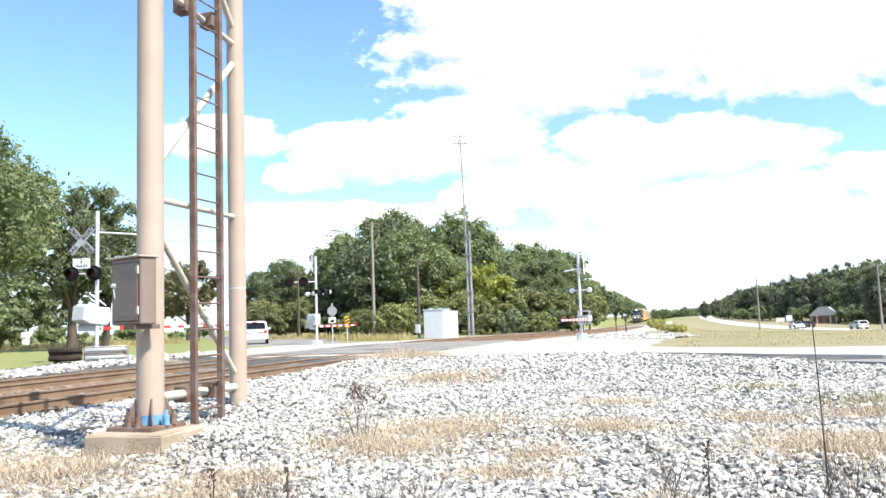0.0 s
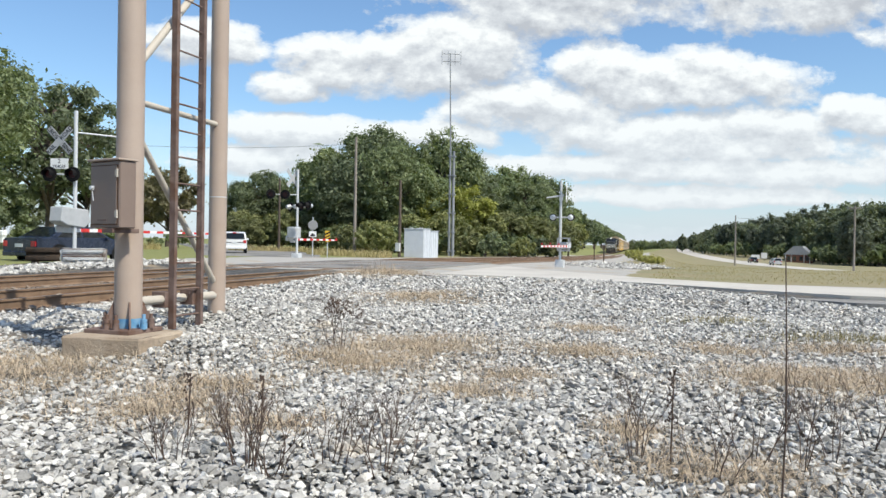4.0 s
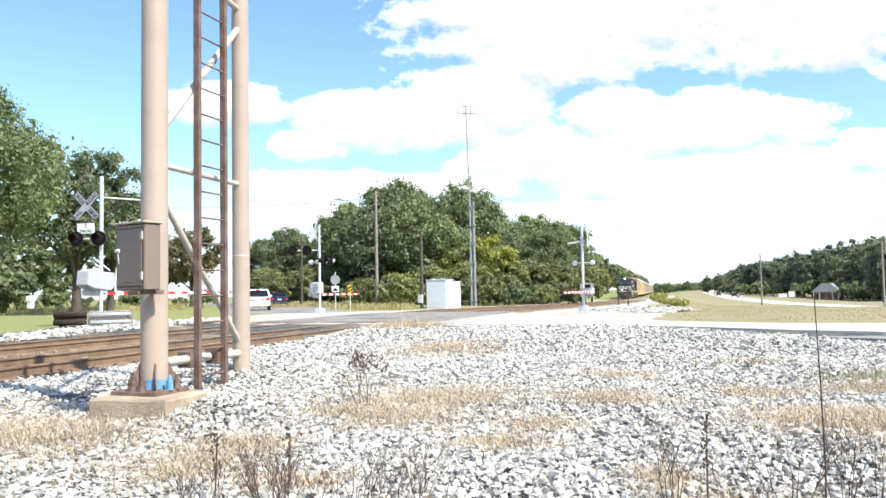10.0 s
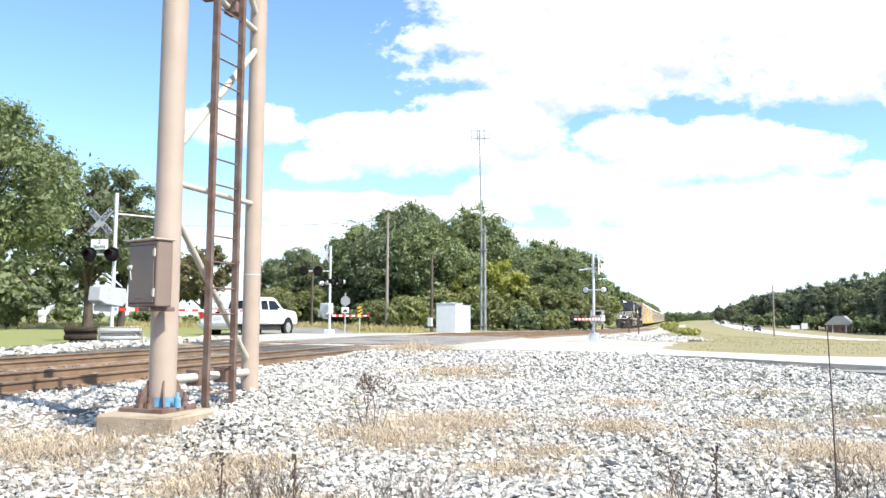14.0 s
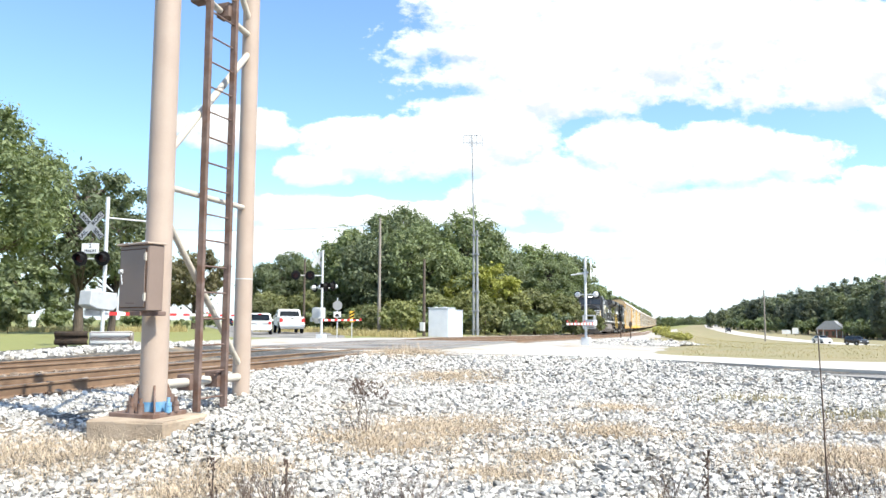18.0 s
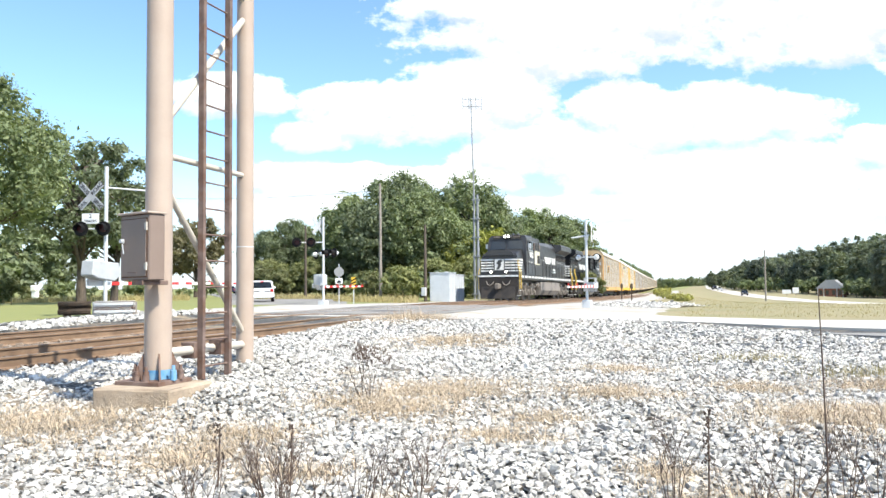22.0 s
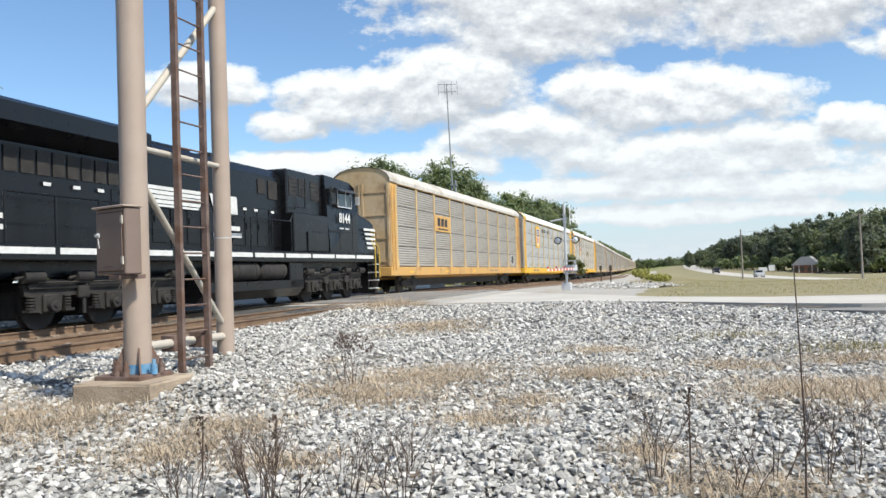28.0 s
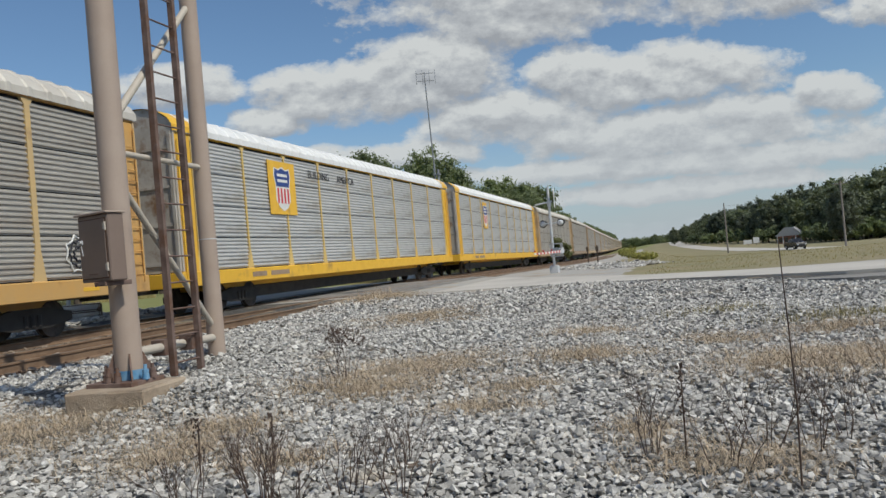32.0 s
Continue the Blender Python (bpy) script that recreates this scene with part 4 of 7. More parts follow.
SIGN_BACK = material("bare_sign_back", (0.27, 0.27, 0.275), 0.6, 0.2)
SIGN_YELLOW = material("yellow_sign", (0.55, 0.35, 0.03), 0.5)
sign_on_post("stop", -22.2, 42.5, 0.15, 25), sign_on_post("marker", -22.45, 45.0, 0.15, 25)


def equipment_hut():
    t = thing("equipment_hut", pose(-19.45, 56.0, -0.1, 0, 0, 0), "white sheet metal railway equipment hut with two bays", "equipment hut")
    for name, x0, x1, y0, y1, h in (("main_bay", -1.97, -0.36, 0.0, 1.55, 2.34), ("side_bay", -1.97, -0.36, 1.62, 3.5, 2.2)):
        bm = bmesh.new()
        box(bm, x0, x1, y0, y1, 0.0, h, 0.02)
        part(name, bm, HUT, t)
        bm = bmesh.new()
        box(bm, x0 - 0.05, x1 + 0.05, y0 - 0.05, y1 + 0.05, h, h + 0.05, 0.01)
        part("roof", bm, HUT, t)
        for k in range(4):
            y = y0 + (y1 - y0) * (k + 0.5) / 4
            bm = bmesh.new()
            box(bm, x1, x1 + 0.02, y - 0.03, y + 0.03, 0.05, h - 0.03)
            part("seam", bm, HUT, t)
    for x, y in ((-1.5, 0.4), (-0.8, 0.7), (-1.1, 1.2)):
        bm = bmesh.new()
        tube(bm, (x, y, 2.32), (x, y, 2.46), 0.11, seg=12)
        part("roof_vent", bm, ALU, t)


HUT = material("white_hut_sheet", (0.62, 0.65, 0.69), 0.45, 0.1, second=(0.56, 0.59, 0.63), scale=2)
equipment_hut()


def utility_pole(x, y, z, h, r, label, arms=0, mat=None, name="utility_pole"):
    t = thing(name, pose(x, y, z), label, "utility pole", "utility poles")
    bm = bmesh.new()
    tube(bm, (0, 0, -0.3), (0, 0, h), r, r * 0.65, 12)
    part("pole", bm, mat or WOODPOLE, t)
    for k in range(arms):
        bm = bmesh.new()
        box(bm, -1.2, 1.2, -0.06, 0.06, h - 0.5 - k * 0.8, h - 0.38 - k * 0.8)
        part("cross_arm", bm, WOODPOLE, t)
        for x0 in (-1.1, -0.5, 0.5, 1.1):
            bm = bmesh.new()
            tube(bm, (x0, 0, h - 0.38 - k * 0.8), (x0, 0, h - 0.2 - k * 0.8), 0.05, 0.03, 8)
            part("insulator", bm, SILVER, t)
    return t


utility_pole(-27.0, 59.1, 0.05, 9.8, 0.15, "slim weathered wooden pole before the trees")
utility_pole(-21.75, 55.9, 0.0, 6.0, 0.14, "short dark wooden pole with a meter box", mat=BARK)
utility_pole(-37.5, 65.0, 0.0, 7.1, 0.13, "dark wooden pole behind the crossing signal", mat=BARK)
utility_pole(8.0, 180.0, -3.0, 11.2, 0.19, "tall wooden pole standing in the dry field", 0)
utility_pole(25.9, 149.6, -2.4, 11.2, 0.2, "wooden power pole with a cross arm by the highway", 1)
bm = bmesh.new()
box(bm, -21.95, -21.6, 55.5, 55.75, 0.5, 1.15, 0.02)
tagged(part("meter_box", bm, ALU), "small grey meter box fixed to a pole", "meter box")


def radio_mast():
    t = thing("radio_mast", pose(-21.65, 68.7, -0.2), "tall slim grey radio mast with a pair of aerials", "radio mast")
    bm = bmesh.new()
    tube(bm, (0.17, 0.05, 0), (0.15, 0.05, 9.9), 0.15, 0.11, seg=16)
    part("lower_mast", bm, MASTGREY, t)
    bm = bmesh.new()
    tube(bm, (-0.16, -0.05, 0), (-0.15, -0.05, 10.2), 0.12, 0.09, seg=16)
    part("lower_mast", bm, MASTGREY, t)
    for k in range(6):
        bm = bmesh.new()
        box(bm, -0.3, 0.34, -0.2, 0.2, 0.6 + k * 1.75, 0.72 + k * 1.75)
        part("clamp", bm, MASTGREY, t)
    bm = bmesh.new()
    tube(bm, (-0.15, 0, 9.5), (-0.35, 0, 19.0), 0.075, 0.05, 10)
    part("upper_mast", bm, MASTGREY, t)
    for z in (18.2, 18.9):
        bm = bmesh.new()
        tube(bm, (-1.0, -0.3, z), (0.5, 0.3, z), 0.03, seg=6)
        part("boom", bm, MASTGREY, t)
    for x in (-0.9, -0.35, 0.25, 0.75):
        bm = bmesh.new()
        tube(bm, (x - 0.15, x * 0.35, 17.9), (x - 0.15, x * 0.35, 19.2), 0.022, seg=6)
        part("dipole", bm, MASTGREY, t)


MASTGREY = material("dull_grey_mast_steel", (0.30, 0.31, 0.33), 0.6, 0.3, second=(0.25, 0.26, 0.27), scale=3)
radio_mast()
for x, y in ((-7.0, 56.7), (-5.5, 49.4)):
    t = thing("marker_post", pose(x, y, 0.0), "thin dark steel post beside the track", "post", "marker posts")
    bm = bmesh.new()
    box(bm, -0.035, 0.035, -0.03, 0.03, -0.1, 1.3)
    part("post", bm, DARKSTEEL, t)
    bm = bmesh.new()
    box(bm, -0.09, 0.09, -0.045, -0.031, 0.95, 1.25)
    part("tag", bm, DARKSTEEL, t)
bm = bmesh.new()
box(bm, -0.2, 0.2, -0.15, 0.15, 0, 0.75, 0.06)
box(bm, -0.26, 0.26, -0.2, 0.2, 0.4, 0.8, 0.08)
tagged(part("marker_box", bm, WHITE, at=pose(-40.0, 36.5, 0.75)), "white utility marker box on the lawn", "utility box")


def wire(a, b, sag, r=0.012):
    c = bpy.data.curves.new("cable", "CURVE")
    c.dimensions, c.bevel_depth = "3D", r
    s = c.splines.new("POLY")
    s.points.add(16)
    for k in range(17):
        u = k / 16
        p = Vector(a).lerp(Vector(b), u)
        s.points[k].co = (p.x, p.y, p.z - 4 * sag * u * (1 - u), 1)
    c.materials.append(BLACK)
    return tagged(new("overhead_cable", c), "thin dark overhead cable between poles", "cable")


wire((-27.0, 59.1, 9.3), (-75, 62, 13), 1.2), wire((25.9, 149.6, 8.0), (8.0, 180.0, 7.6), 0.6), wire((25.9, 149.6, 8.0), (60, 128, 8.2), 0.8)


def far_house():
    t = thing("house", pose(30.2, 262, -3.3, 0, 0, -14), "small pale gabled house under tall pines", "house")
    bm = bmesh.new()
    box(bm, -3.6, 3.6, -3, 3, 0, 2.7)
    part("wall", bm, BRICK, t)
    bm = bmesh.new()
    prism(bm, [(-4.1, 2.6), (4.1, 2.6), (1.2, 5.2), (-1.2, 5.2)], -3.5, 3.5, "y")
    part("roof", bm, ROOFTILE, t)
    for x in (-2.6, -0.9, 0.9, 2.6):
        bm = bmesh.new()
        box(bm, x - 0.45, x + 0.45, -3.05, -2.98, 0.7, 2.1)
        part("window", bm, GLASS, t)
    for x in (-3.4, -1.8, 1.8, 3.4):
        bm = bmesh.new()
        tube(bm, (x, -3.3, 0), (x, -3.3, 2.6), 0.12, seg=8)
        part("porch_post", bm, WHITE, t)


BRICK = material("red_brick", (0.23, 0.10, 0.075), 0.9, second=(0.28, 0.14, 0.10), scale=4)
ROOFTILE = material("grey_shingles", (0.40, 0.40, 0.41), 0.9, second=(0.34, 0.34, 0.35), scale=2)
far_house()
for x, y, w, h in ((17.2, 255, 1.2, 1.2), (20.2, 262, 0.9, 1.8)):
    t = thing("roadside_sign", pose(x, y, -3.0), "small pale sign board at the far roadside", "sign", "far roadside signs")
    bm = bmesh.new()
    box(bm, -w, w, -0.05, 0.05, 0.9, 0.9 + h)
    part("board", bm, WHITE, t)
    bm = bmesh.new()
    box(bm, -0.1, 0.1, -0.04, 0.04, -0.1, 0.95)
    part("post", bm, WOODPOLE, t)


# ---- train ----
LOCO = material("black_locomotive_paint", (0.03, 0.03, 0.033), 0.38, second=(0.04, 0.039, 0.039), scale=1.2, dirt=(0.10, 0.09, 0.08), dirt_scale=0.8, dirt_lo=0.62, dirt_hi=0.82, bump=0.08, bump_scale=12, spec=0.5)
LOCO_CLEAN = material("glossy_black_paint", (0.005, 0.005, 0.006), 0.3, second=(0.007, 0.007, 0.008), scale=1.2, bump=0.05, bump_scale=8, spec=0.4)
DUSTY = material("tan_dust_on_steel", (0.125, 0.108, 0.094), 0.85, second=(0.19, 0.165, 0.14), scale=3, dirt=(0.05, 0.044, 0.04), dirt_scale=2.0, bump=0.3)
UNDER_DARK = material("oily_black_and_shade", (0.022, 0.02, 0.019), 0.75, second=(0.045, 0.04, 0.035), scale=3, bump=0.3)
PILOT = material("black_pilot_steel", (0.018, 0.016, 0.015), 0.7, second=(0.04, 0.032, 0.027), scale=2, bump=0.2)
UNDER = material("dusty_underframe", (0.06, 0.053, 0.047), 0.85, second=(0.12, 0.10, 0.085), scale=3, dirt=(0.03, 0.027, 0.025), dirt_scale=2.0, bump=0.3)
TANK = material("dusty_fuel_tank", (0.24, 0.21, 0.185), 0.8, second=(0.17, 0.15, 0.135), scale=0.9, dirt=(0.08, 0.075, 0.07), dirt_scale=0.6, dirt_lo=0.52, dirt_hi=0.6)
STRIPE = material("white_locomotive_lettering", (0.74, 0.74, 0.72), 0.5, second=(0.62, 0.61, 0.58), scale=5)
YELLOW_RAIL = material("yellow_grab_rail", (0.62, 0.42, 0.06), 0.5, second=(0.45, 0.30, 0.06), scale=6)
CREAM = material("cream_panel", (0.62, 0.58, 0.44), 0.6, second=(0.55, 0.5, 0.38), scale=3)
LAMP = glow("headlight", (1.0, 0.93, 0.8), 7.0)
GALV = material("galvanised_rack_panel", (0.56, 0.555, 0.54), 0.55, 0.25, second=(0.48, 0.475, 0.46), scale=1.4, dirt=(0.36, 0.33, 0.29), dirt_scale=0.7, dirt_lo=0.52, dirt_hi=0.72, grain=0.08, stretch=(1, 0.5, 2.5))
GALV_OLD = material("weathered_rack_panel", (0.42, 0.395, 0.355), 0.65, 0.15, second=(0.36, 0.335, 0.30), scale=1.3, dirt=(0.33, 0.29, 0.245), dirt_scale=0.6, dirt_lo=0.5, dirt_hi=0.72, grain=0.08, stretch=(1, 0.5, 2.5))
RACK_YELLOW = material("bright_yellow_rack_paint", (0.78, 0.46, 0.045), 0.5, second=(0.72, 0.41, 0.04), scale=2, dirt=(0.40, 0.23, 0.07), dirt_scale=1.0, dirt_lo=0.6, dirt_hi=0.75)
RACK_TAN = material("faded_yellow_rack_paint", (0.60, 0.335, 0.095), 0.6, second=(0.54, 0.335, 0.13), scale=1.5, dirt=(0.29, 0.15, 0.065), dirt_scale=0.9, dirt_lo=0.56, dirt_hi=0.72)
RACK_BROWN = material("brown_rack_paint", (0.30, 0.21, 0.14), 0.7, second=(0.36, 0.27, 0.19), scale=1.5, dirt=(0.16, 0.10, 0.07), dirt_scale=0.8)
ROOF_WHITE = material("white_rack_roof", (0.76, 0.76, 0.75), 0.5, 0.0, second=(0.68, 0.68, 0.66), scale=1.0, dirt=(0.5, 0.48, 0.44), dirt_scale=0.6, dirt_lo=0.6, dirt_hi=0.75)
ROOF_OLD = material("dull_rack_roof", (0.60, 0.57, 0.51), 0.6, 0.1, second=(0.52, 0.48, 0.42), scale=1.0, dirt=(0.36, 0.30, 0.24), dirt_scale=0.6, dirt_lo=0.52, dirt_hi=0.7)
END_TAN = material("beige_rack_end", (0.48, 0.33, 0.17), 0.65, second=(0.52, 0.40, 0.26), scale=0.9, dirt=(0.30, 0.19, 0.10), dirt_scale=0.7)
POST_TAN = material("cream_rack_post", (0.60, 0.42, 0.19), 0.6, second=(0.54, 0.39, 0.2), scale=2, dirt=(0.36, 0.24, 0.13), dirt_scale=1.2, dirt_lo=0.58, dirt_hi=0.74)
POST_PALE = material("pale_yellow_rack_post", (0.70, 0.49, 0.16), 0.55, second=(0.62, 0.44, 0.16), scale=2, dirt=(0.4, 0.3, 0.18), dirt_scale=1.2, dirt_lo=0.58, dirt_hi=0.74)
END_GREY = material("stained_grey_rack_end", (0.40, 0.36, 0.31), 0.65, second=(0.50, 0.47, 0.43), scale=1.2, dirt=(0.22, 0.13, 0.07), dirt_scale=1.0, dirt_lo=0.52, dirt_hi=0.66)
SHIELD_RED = material("emblem_red", (0.55, 0.04, 0.05), 0.5)
SHIELD_BLUE = material("emblem_blue", (0.03, 0.06, 0.22), 0.5)


def wheelset(y, r, parent, gauge=0.72):
    for sx in (-1, 1):
        bm = bmesh.new()
        tube(bm, (sx * (gauge - 0.02), y, r), (sx * (gauge + 0.10), y, r), r, seg=24)
        tube(bm, (sx * (gauge - 0.05), y, r), (sx * (gauge - 0.02), y, r), r + 0.025, seg=24)
        tube(bm, (sx * (gauge + 0.10), y, r), (sx * (gauge + 0.20), y, r), 0.13, 0.11, seg=12)
        part("wheel", bm, UNDER, parent)


def loco_truck(y, parent):
    """A three axle truck: cast side frames with pedestals, coil springs, journals and brake rigging."""
    t = new("truck")
    t.parent = parent
    t.empty_display_size = 0.2
    for dy in (-1.95, 0, 1.95):
        wheelset(y + dy, 0.52, t)
        bm = bmesh.new()
        box(bm, -0.62, 0.62, y + dy - 0.45, y + dy + 0.45, 0.22, 0.86, 0.05)
        part("traction_motor", bm, UNDER_DARK, t)
    bm = bmesh.new()
    box(bm, -0.98, 0.98, y - 2.2, y + 2.2, 0.86, 1.0)
    part("bolster", bm, UNDER_DARK, t)
    for sx in (-1, 1):
        lower = []
        for dy in (1.95, 0.0, -1.95):   # a pedestal round each journal, arches between
            c = y + dy
            lower += [(c + 0.40, 0.70), (c + 0.36, 0.40), (c + 0.22, 0.34), (c - 0.22, 0.34), (c - 0.36, 0.40), (c - 0.40, 0.70)]
        upper = [(y - 2.62, 0.72), (y - 2.66, 0.94), (y - 2.25, 1.06), (y - 1.45, 1.04), (y - 1.15, 0.94), (y - 0.75, 0.94), (y - 0.45, 1.08), (y + 0.45, 1.08), (y + 0.75, 0.94), (y + 1.15, 0.94), (y + 1.45, 1.04), (y + 2.25, 1.06), (y + 2.66, 0.94), (y + 2.62, 0.72)]
        bm = bmesh.new()
        prism(bm, upper + lower, sx * 1.0, sx * 1.12, "x")
        part("side_frame", bm, UNDER, t)
        bm = bmesh.new()
        prism(bm, [(y - 2.6, 0.93), (y - 2.25, 1.03), (y - 1.45, 1.01), (y - 1.15, 0.91), (y + 1.15, 0.91), (y + 1.45, 1.01), (y + 2.25, 1.03), (y + 2.6, 0.93), (y + 2.55, 0.86), (y - 2.55, 0.86)], sx * 1.12, sx * 1.19, "x")
        part("frame_flange", bm, UNDER, t)
        for dy in (-1.95, 0, 1.95):
            bm = bmesh.new()
            box(bm, sx * 1.12, sx * 1.22, y + dy - 0.22, y + dy + 0.22, 0.36, 0.74, 0.03)
            tube(bm, (sx * 1.21, y + dy, 0.53), (sx * 1.32, y + dy, 0.53), 0.17, 0.15, 16)
            tube(bm, (sx * 1.32, y + dy, 0.53), (sx * 1.35, y + dy, 0.53), 0.08, 0.06, 10)
            part("journal_box", bm, UNDER, t)
            for ds in (-0.52, 0.52):
                bm = bmesh.new()
                for k in range(5):
                    tube(bm, (sx * 1.12, y + dy + ds, 0.44 + k * 0.062), (sx * 1.12, y + dy + ds, 0.475 + k * 0.062), 0.095, seg=10)
                box(bm, sx * 1.03, sx * 1.22, y + dy + ds - 0.13, y + dy + ds + 0.13, 0.38, 0.43)
                part("spring", bm, UNDER, t)
        for dy in (-0.98, 0.98):
            bm = bmesh.new()
            box(bm, sx * 1.12, sx * 1.24, y + dy - 0.17, y + dy + 0.17, 0.62, 0.9, 0.03)
            tube(bm, (sx * 1.2, y + dy, 0.3), (sx * 1.2, y + dy, 0.62), 0.045, seg=8)
            part("brake_hanger", bm, UNDER, t)
        for y0, y1 in ((y - 2.75, y - 2.2), (y + 2.2, y + 2.75), (y - 1.25, y - 0.75), (y + 0.75, y + 1.25)):
            bm = bmesh.new()
            tube(bm, (sx * 1.2, y0, 1.1), (sx * 1.2, y1, 1.1), 0.13, seg=14)
            tube(bm, (sx * 1.2, y1, 1.1), (sx * 1.2, y1 + 0.2, 1.06), 0.04, seg=8)
            part("brake_cylinder", bm, UNDER, t)
        bm = bmesh.new()
        tube(bm, (sx * 1.25, y - 2.4, 0.98), (sx * 1.25, y + 2.4, 0.98), 0.022, seg=6)
        for dy in (-1.6, -0.3, 0.9):
            tube(bm, (sx * 1.25, y + dy, 0.98), (sx * 1.18, y + dy + 0.2, 0.66), 0.018, seg=6)
        part("sand_pipe", bm, UNDER, t)
    return t


def handrails(t, x, y0, y1, n, paint, z0=1.6, h=1.05):
    bm = bmesh.new()
    tube(bm, (x, y0, z0 + h), (x, y1, z0 + h), 0.022, seg=8)
    part("handrail", bm, paint, t)
    for i in range(n):
        y = y0 + (y1 - y0) * i / (n - 1)
        bm = bmesh.new()
        tube(bm, (x, y, z0 - 0.15), (x, y, z0 + h), 0.026, seg=8)
        part("stanchion", bm, paint, t)


def locomotive(number, modern):
    """Front at y = 0, looking to -y; z = 0 on the rail heads."""
    t = thing("locomotive", Matrix(), "clean glossy black six axle diesel locomotive, cab trailing" if modern else "dusty black six axle diesel locomotive with white nose stripes", "locomotive", "locomotives of the train")
    paint = LOCO_CLEAN if modern else LOCO
    # underframe, walkways and pilots
    bm = bmesh.new()
    box(bm, -1.5, 1.5, 0.9, 21.6, 1.28, 1.58, 0.02)
    box(bm, -0.9, 0.9, 0.9, 21.6, 0.98, 1.3)
    part("frame", bm, paint, t)
    for sx in (-1, 1):
        y = 1.3
        while y < 21.0:
            ln = 0.75 if not modern else 1.9
            bm = bmesh.new()
            box(bm, sx * 1.498, sx * 1.51, y, min(y + ln, 21.3), 1.40, 1.52)
            part("sill_stripe", bm, STRIPE, t)
            y += 1.1 if not modern else 2.05
    for y0, s in ((0.55, 1), (21.95, -1)):
        bm = bmesh.new()
        prism(bm, [(-1.45, 1.42), (1.45, 1.42), (1.45, 0.62), (1.25, 0.10), (-1.25, 0.10), (-1.45, 0.62)], y0 - 0.04 * s, y0 + 0.1 * s, "y")
        prism(bm, [(y0, 0.95), (y0 - 0.34 * s, 0.12), (y0 - 0.28 * s, 0.10), (y0 + 0.08 * s, 0.10), (y0 + 0.08 * s, 0.95)], -1.25, 1.25, "x")
        part("pilot", bm, PILOT, t, "dusty black snow plow pilot")
        bm = bmesh.new()
        box(bm, -1.5, 1.5, y0 - 0.08, y0 + 0.45 * s + 0.08, 1.42, 1.6, 0.02)
        part("front_sill", bm, [paint], t)
        bm = bmesh.new()
        box(bm, -1.48, 1.48, y0 - 0.092 * s, y0 - 0.06 * s, 1.44, 1.54)
        part("sill_stripe", bm, STRIPE, t)
        bm = bmesh.new()
        box(bm, -0.2, 0.2, y0 - 0.32 * s, y0 + 0.3 * s, 0.72, 1.0, 0.04)
        box(bm, -0.17, 0.17, y0 - 0.55 * s, y0 - 0.3 * s, 0.68, 1.04, 0.06)
        part("coupler", bm, UNDER, t)
        for sx in (-1, 1):
            bm = bmesh.new()
            pts = [(sx * 0.32, y0 - 0.14 * s, 1.15), (sx * 0.45, y0 - 0.22 * s, 0.98), (sx * 0.62, y0 - 0.22 * s, 0.92), (sx * 0.8, y0 - 0.18 * s, 1.0), (sx * 0.88, y0 - 0.12 * s, 1.2)]
            for a, b in zip(pts, pts[1:]):
                tube(bm, a, b, 0.03, seg=8)
            part("air_hose", bm, TANK, t)
            for k in range(4):
                bm = bmesh.new()
                box(bm, sx * 1.12, sx * 1.5, y0 + 0.12 * s, y0 + 0.52 * s, 0.28 + k * 0.3, 0.31 + k * 0.3)
                part("step", bm, STRIPE, t)
            bm = bmesh.new()
            box(bm, sx * 1.1, sx * 1.13, y0 + 0.08 * s, y0 + 0.56 * s, 0.25, 1.45)
            part("step_well", bm, paint, t)
            for dy in (0.1, 0.58):
                bm = bmesh.new()
                pts = [(sx * 1.53, y0 + dy * s, 0.7), (sx * 1.53, y0 + dy * s, 1.8), (sx * 1.4, y0 + dy * s + (0.12 * s if dy < 0.3 else 0), 2.1), (sx * 1.38, y0 + dy * s + (0.12 * s if dy < 0.3 else 0), 2.62)]
                for a, b in zip(pts, pts[1:]):
                    tube(bm, a, b, 0.028, seg=8)
                part("grab_rail", bm, YELLOW_RAIL, t, "yellow grab rail beside the steps")
    # nose
    bm = bmesh.new()
    prism(bm, [(0.75, 1.58), (0.75, 2.95), (0.95, 3.12), (2.9, 3.5), (2.9, 1.58)], -1.42, 1.42, "x")
    vs = [v for v in bm.verts if v.co.z > 2.9]
    for v in vs:
        v.co.x *= 0.82 if v.co.z > 3.0 else 0.94
    bmesh.ops.bevel(bm, geom=bm.edges[:], offset=0.05, segments=2, affect="EDGES")
    part("nose", bm, paint, t)
    bm = bmesh.new()
    prism(bm, [(-1.15, 2.96), (1.15, 2.96), (0.95, 3.2), (0.45, 3.36), (-0.45, 3.36), (-0.95, 3.2)], 0.62, 1.1, "y")
    part("nose_cap", bm, paint, t)
    for k in range(5):
        z = 1.8 + k * 0.2
        for sx in (-1, 1):
            bm = bmesh.new()
            box(bm, sx * 0.42, sx * 1.37, 0.735, 0.75, z, z + 0.1)
            part("nose_stripe", bm, STRIPE, t)
            bm = bmesh.new()
            prism(bm, [(0.82, z), (1.72 + 0.09 * k, z), (1.78 + 0.09 * k, z + 0.1), (0.82, z + 0.1)], sx * 1.405, sx * 1.427, "x")
            part("nose_stripe", bm, STRIPE, t)
    bm = bmesh.new()
    box(bm, -0.34, 0.34, 0.728, 0.748, 1.9, 2.7)
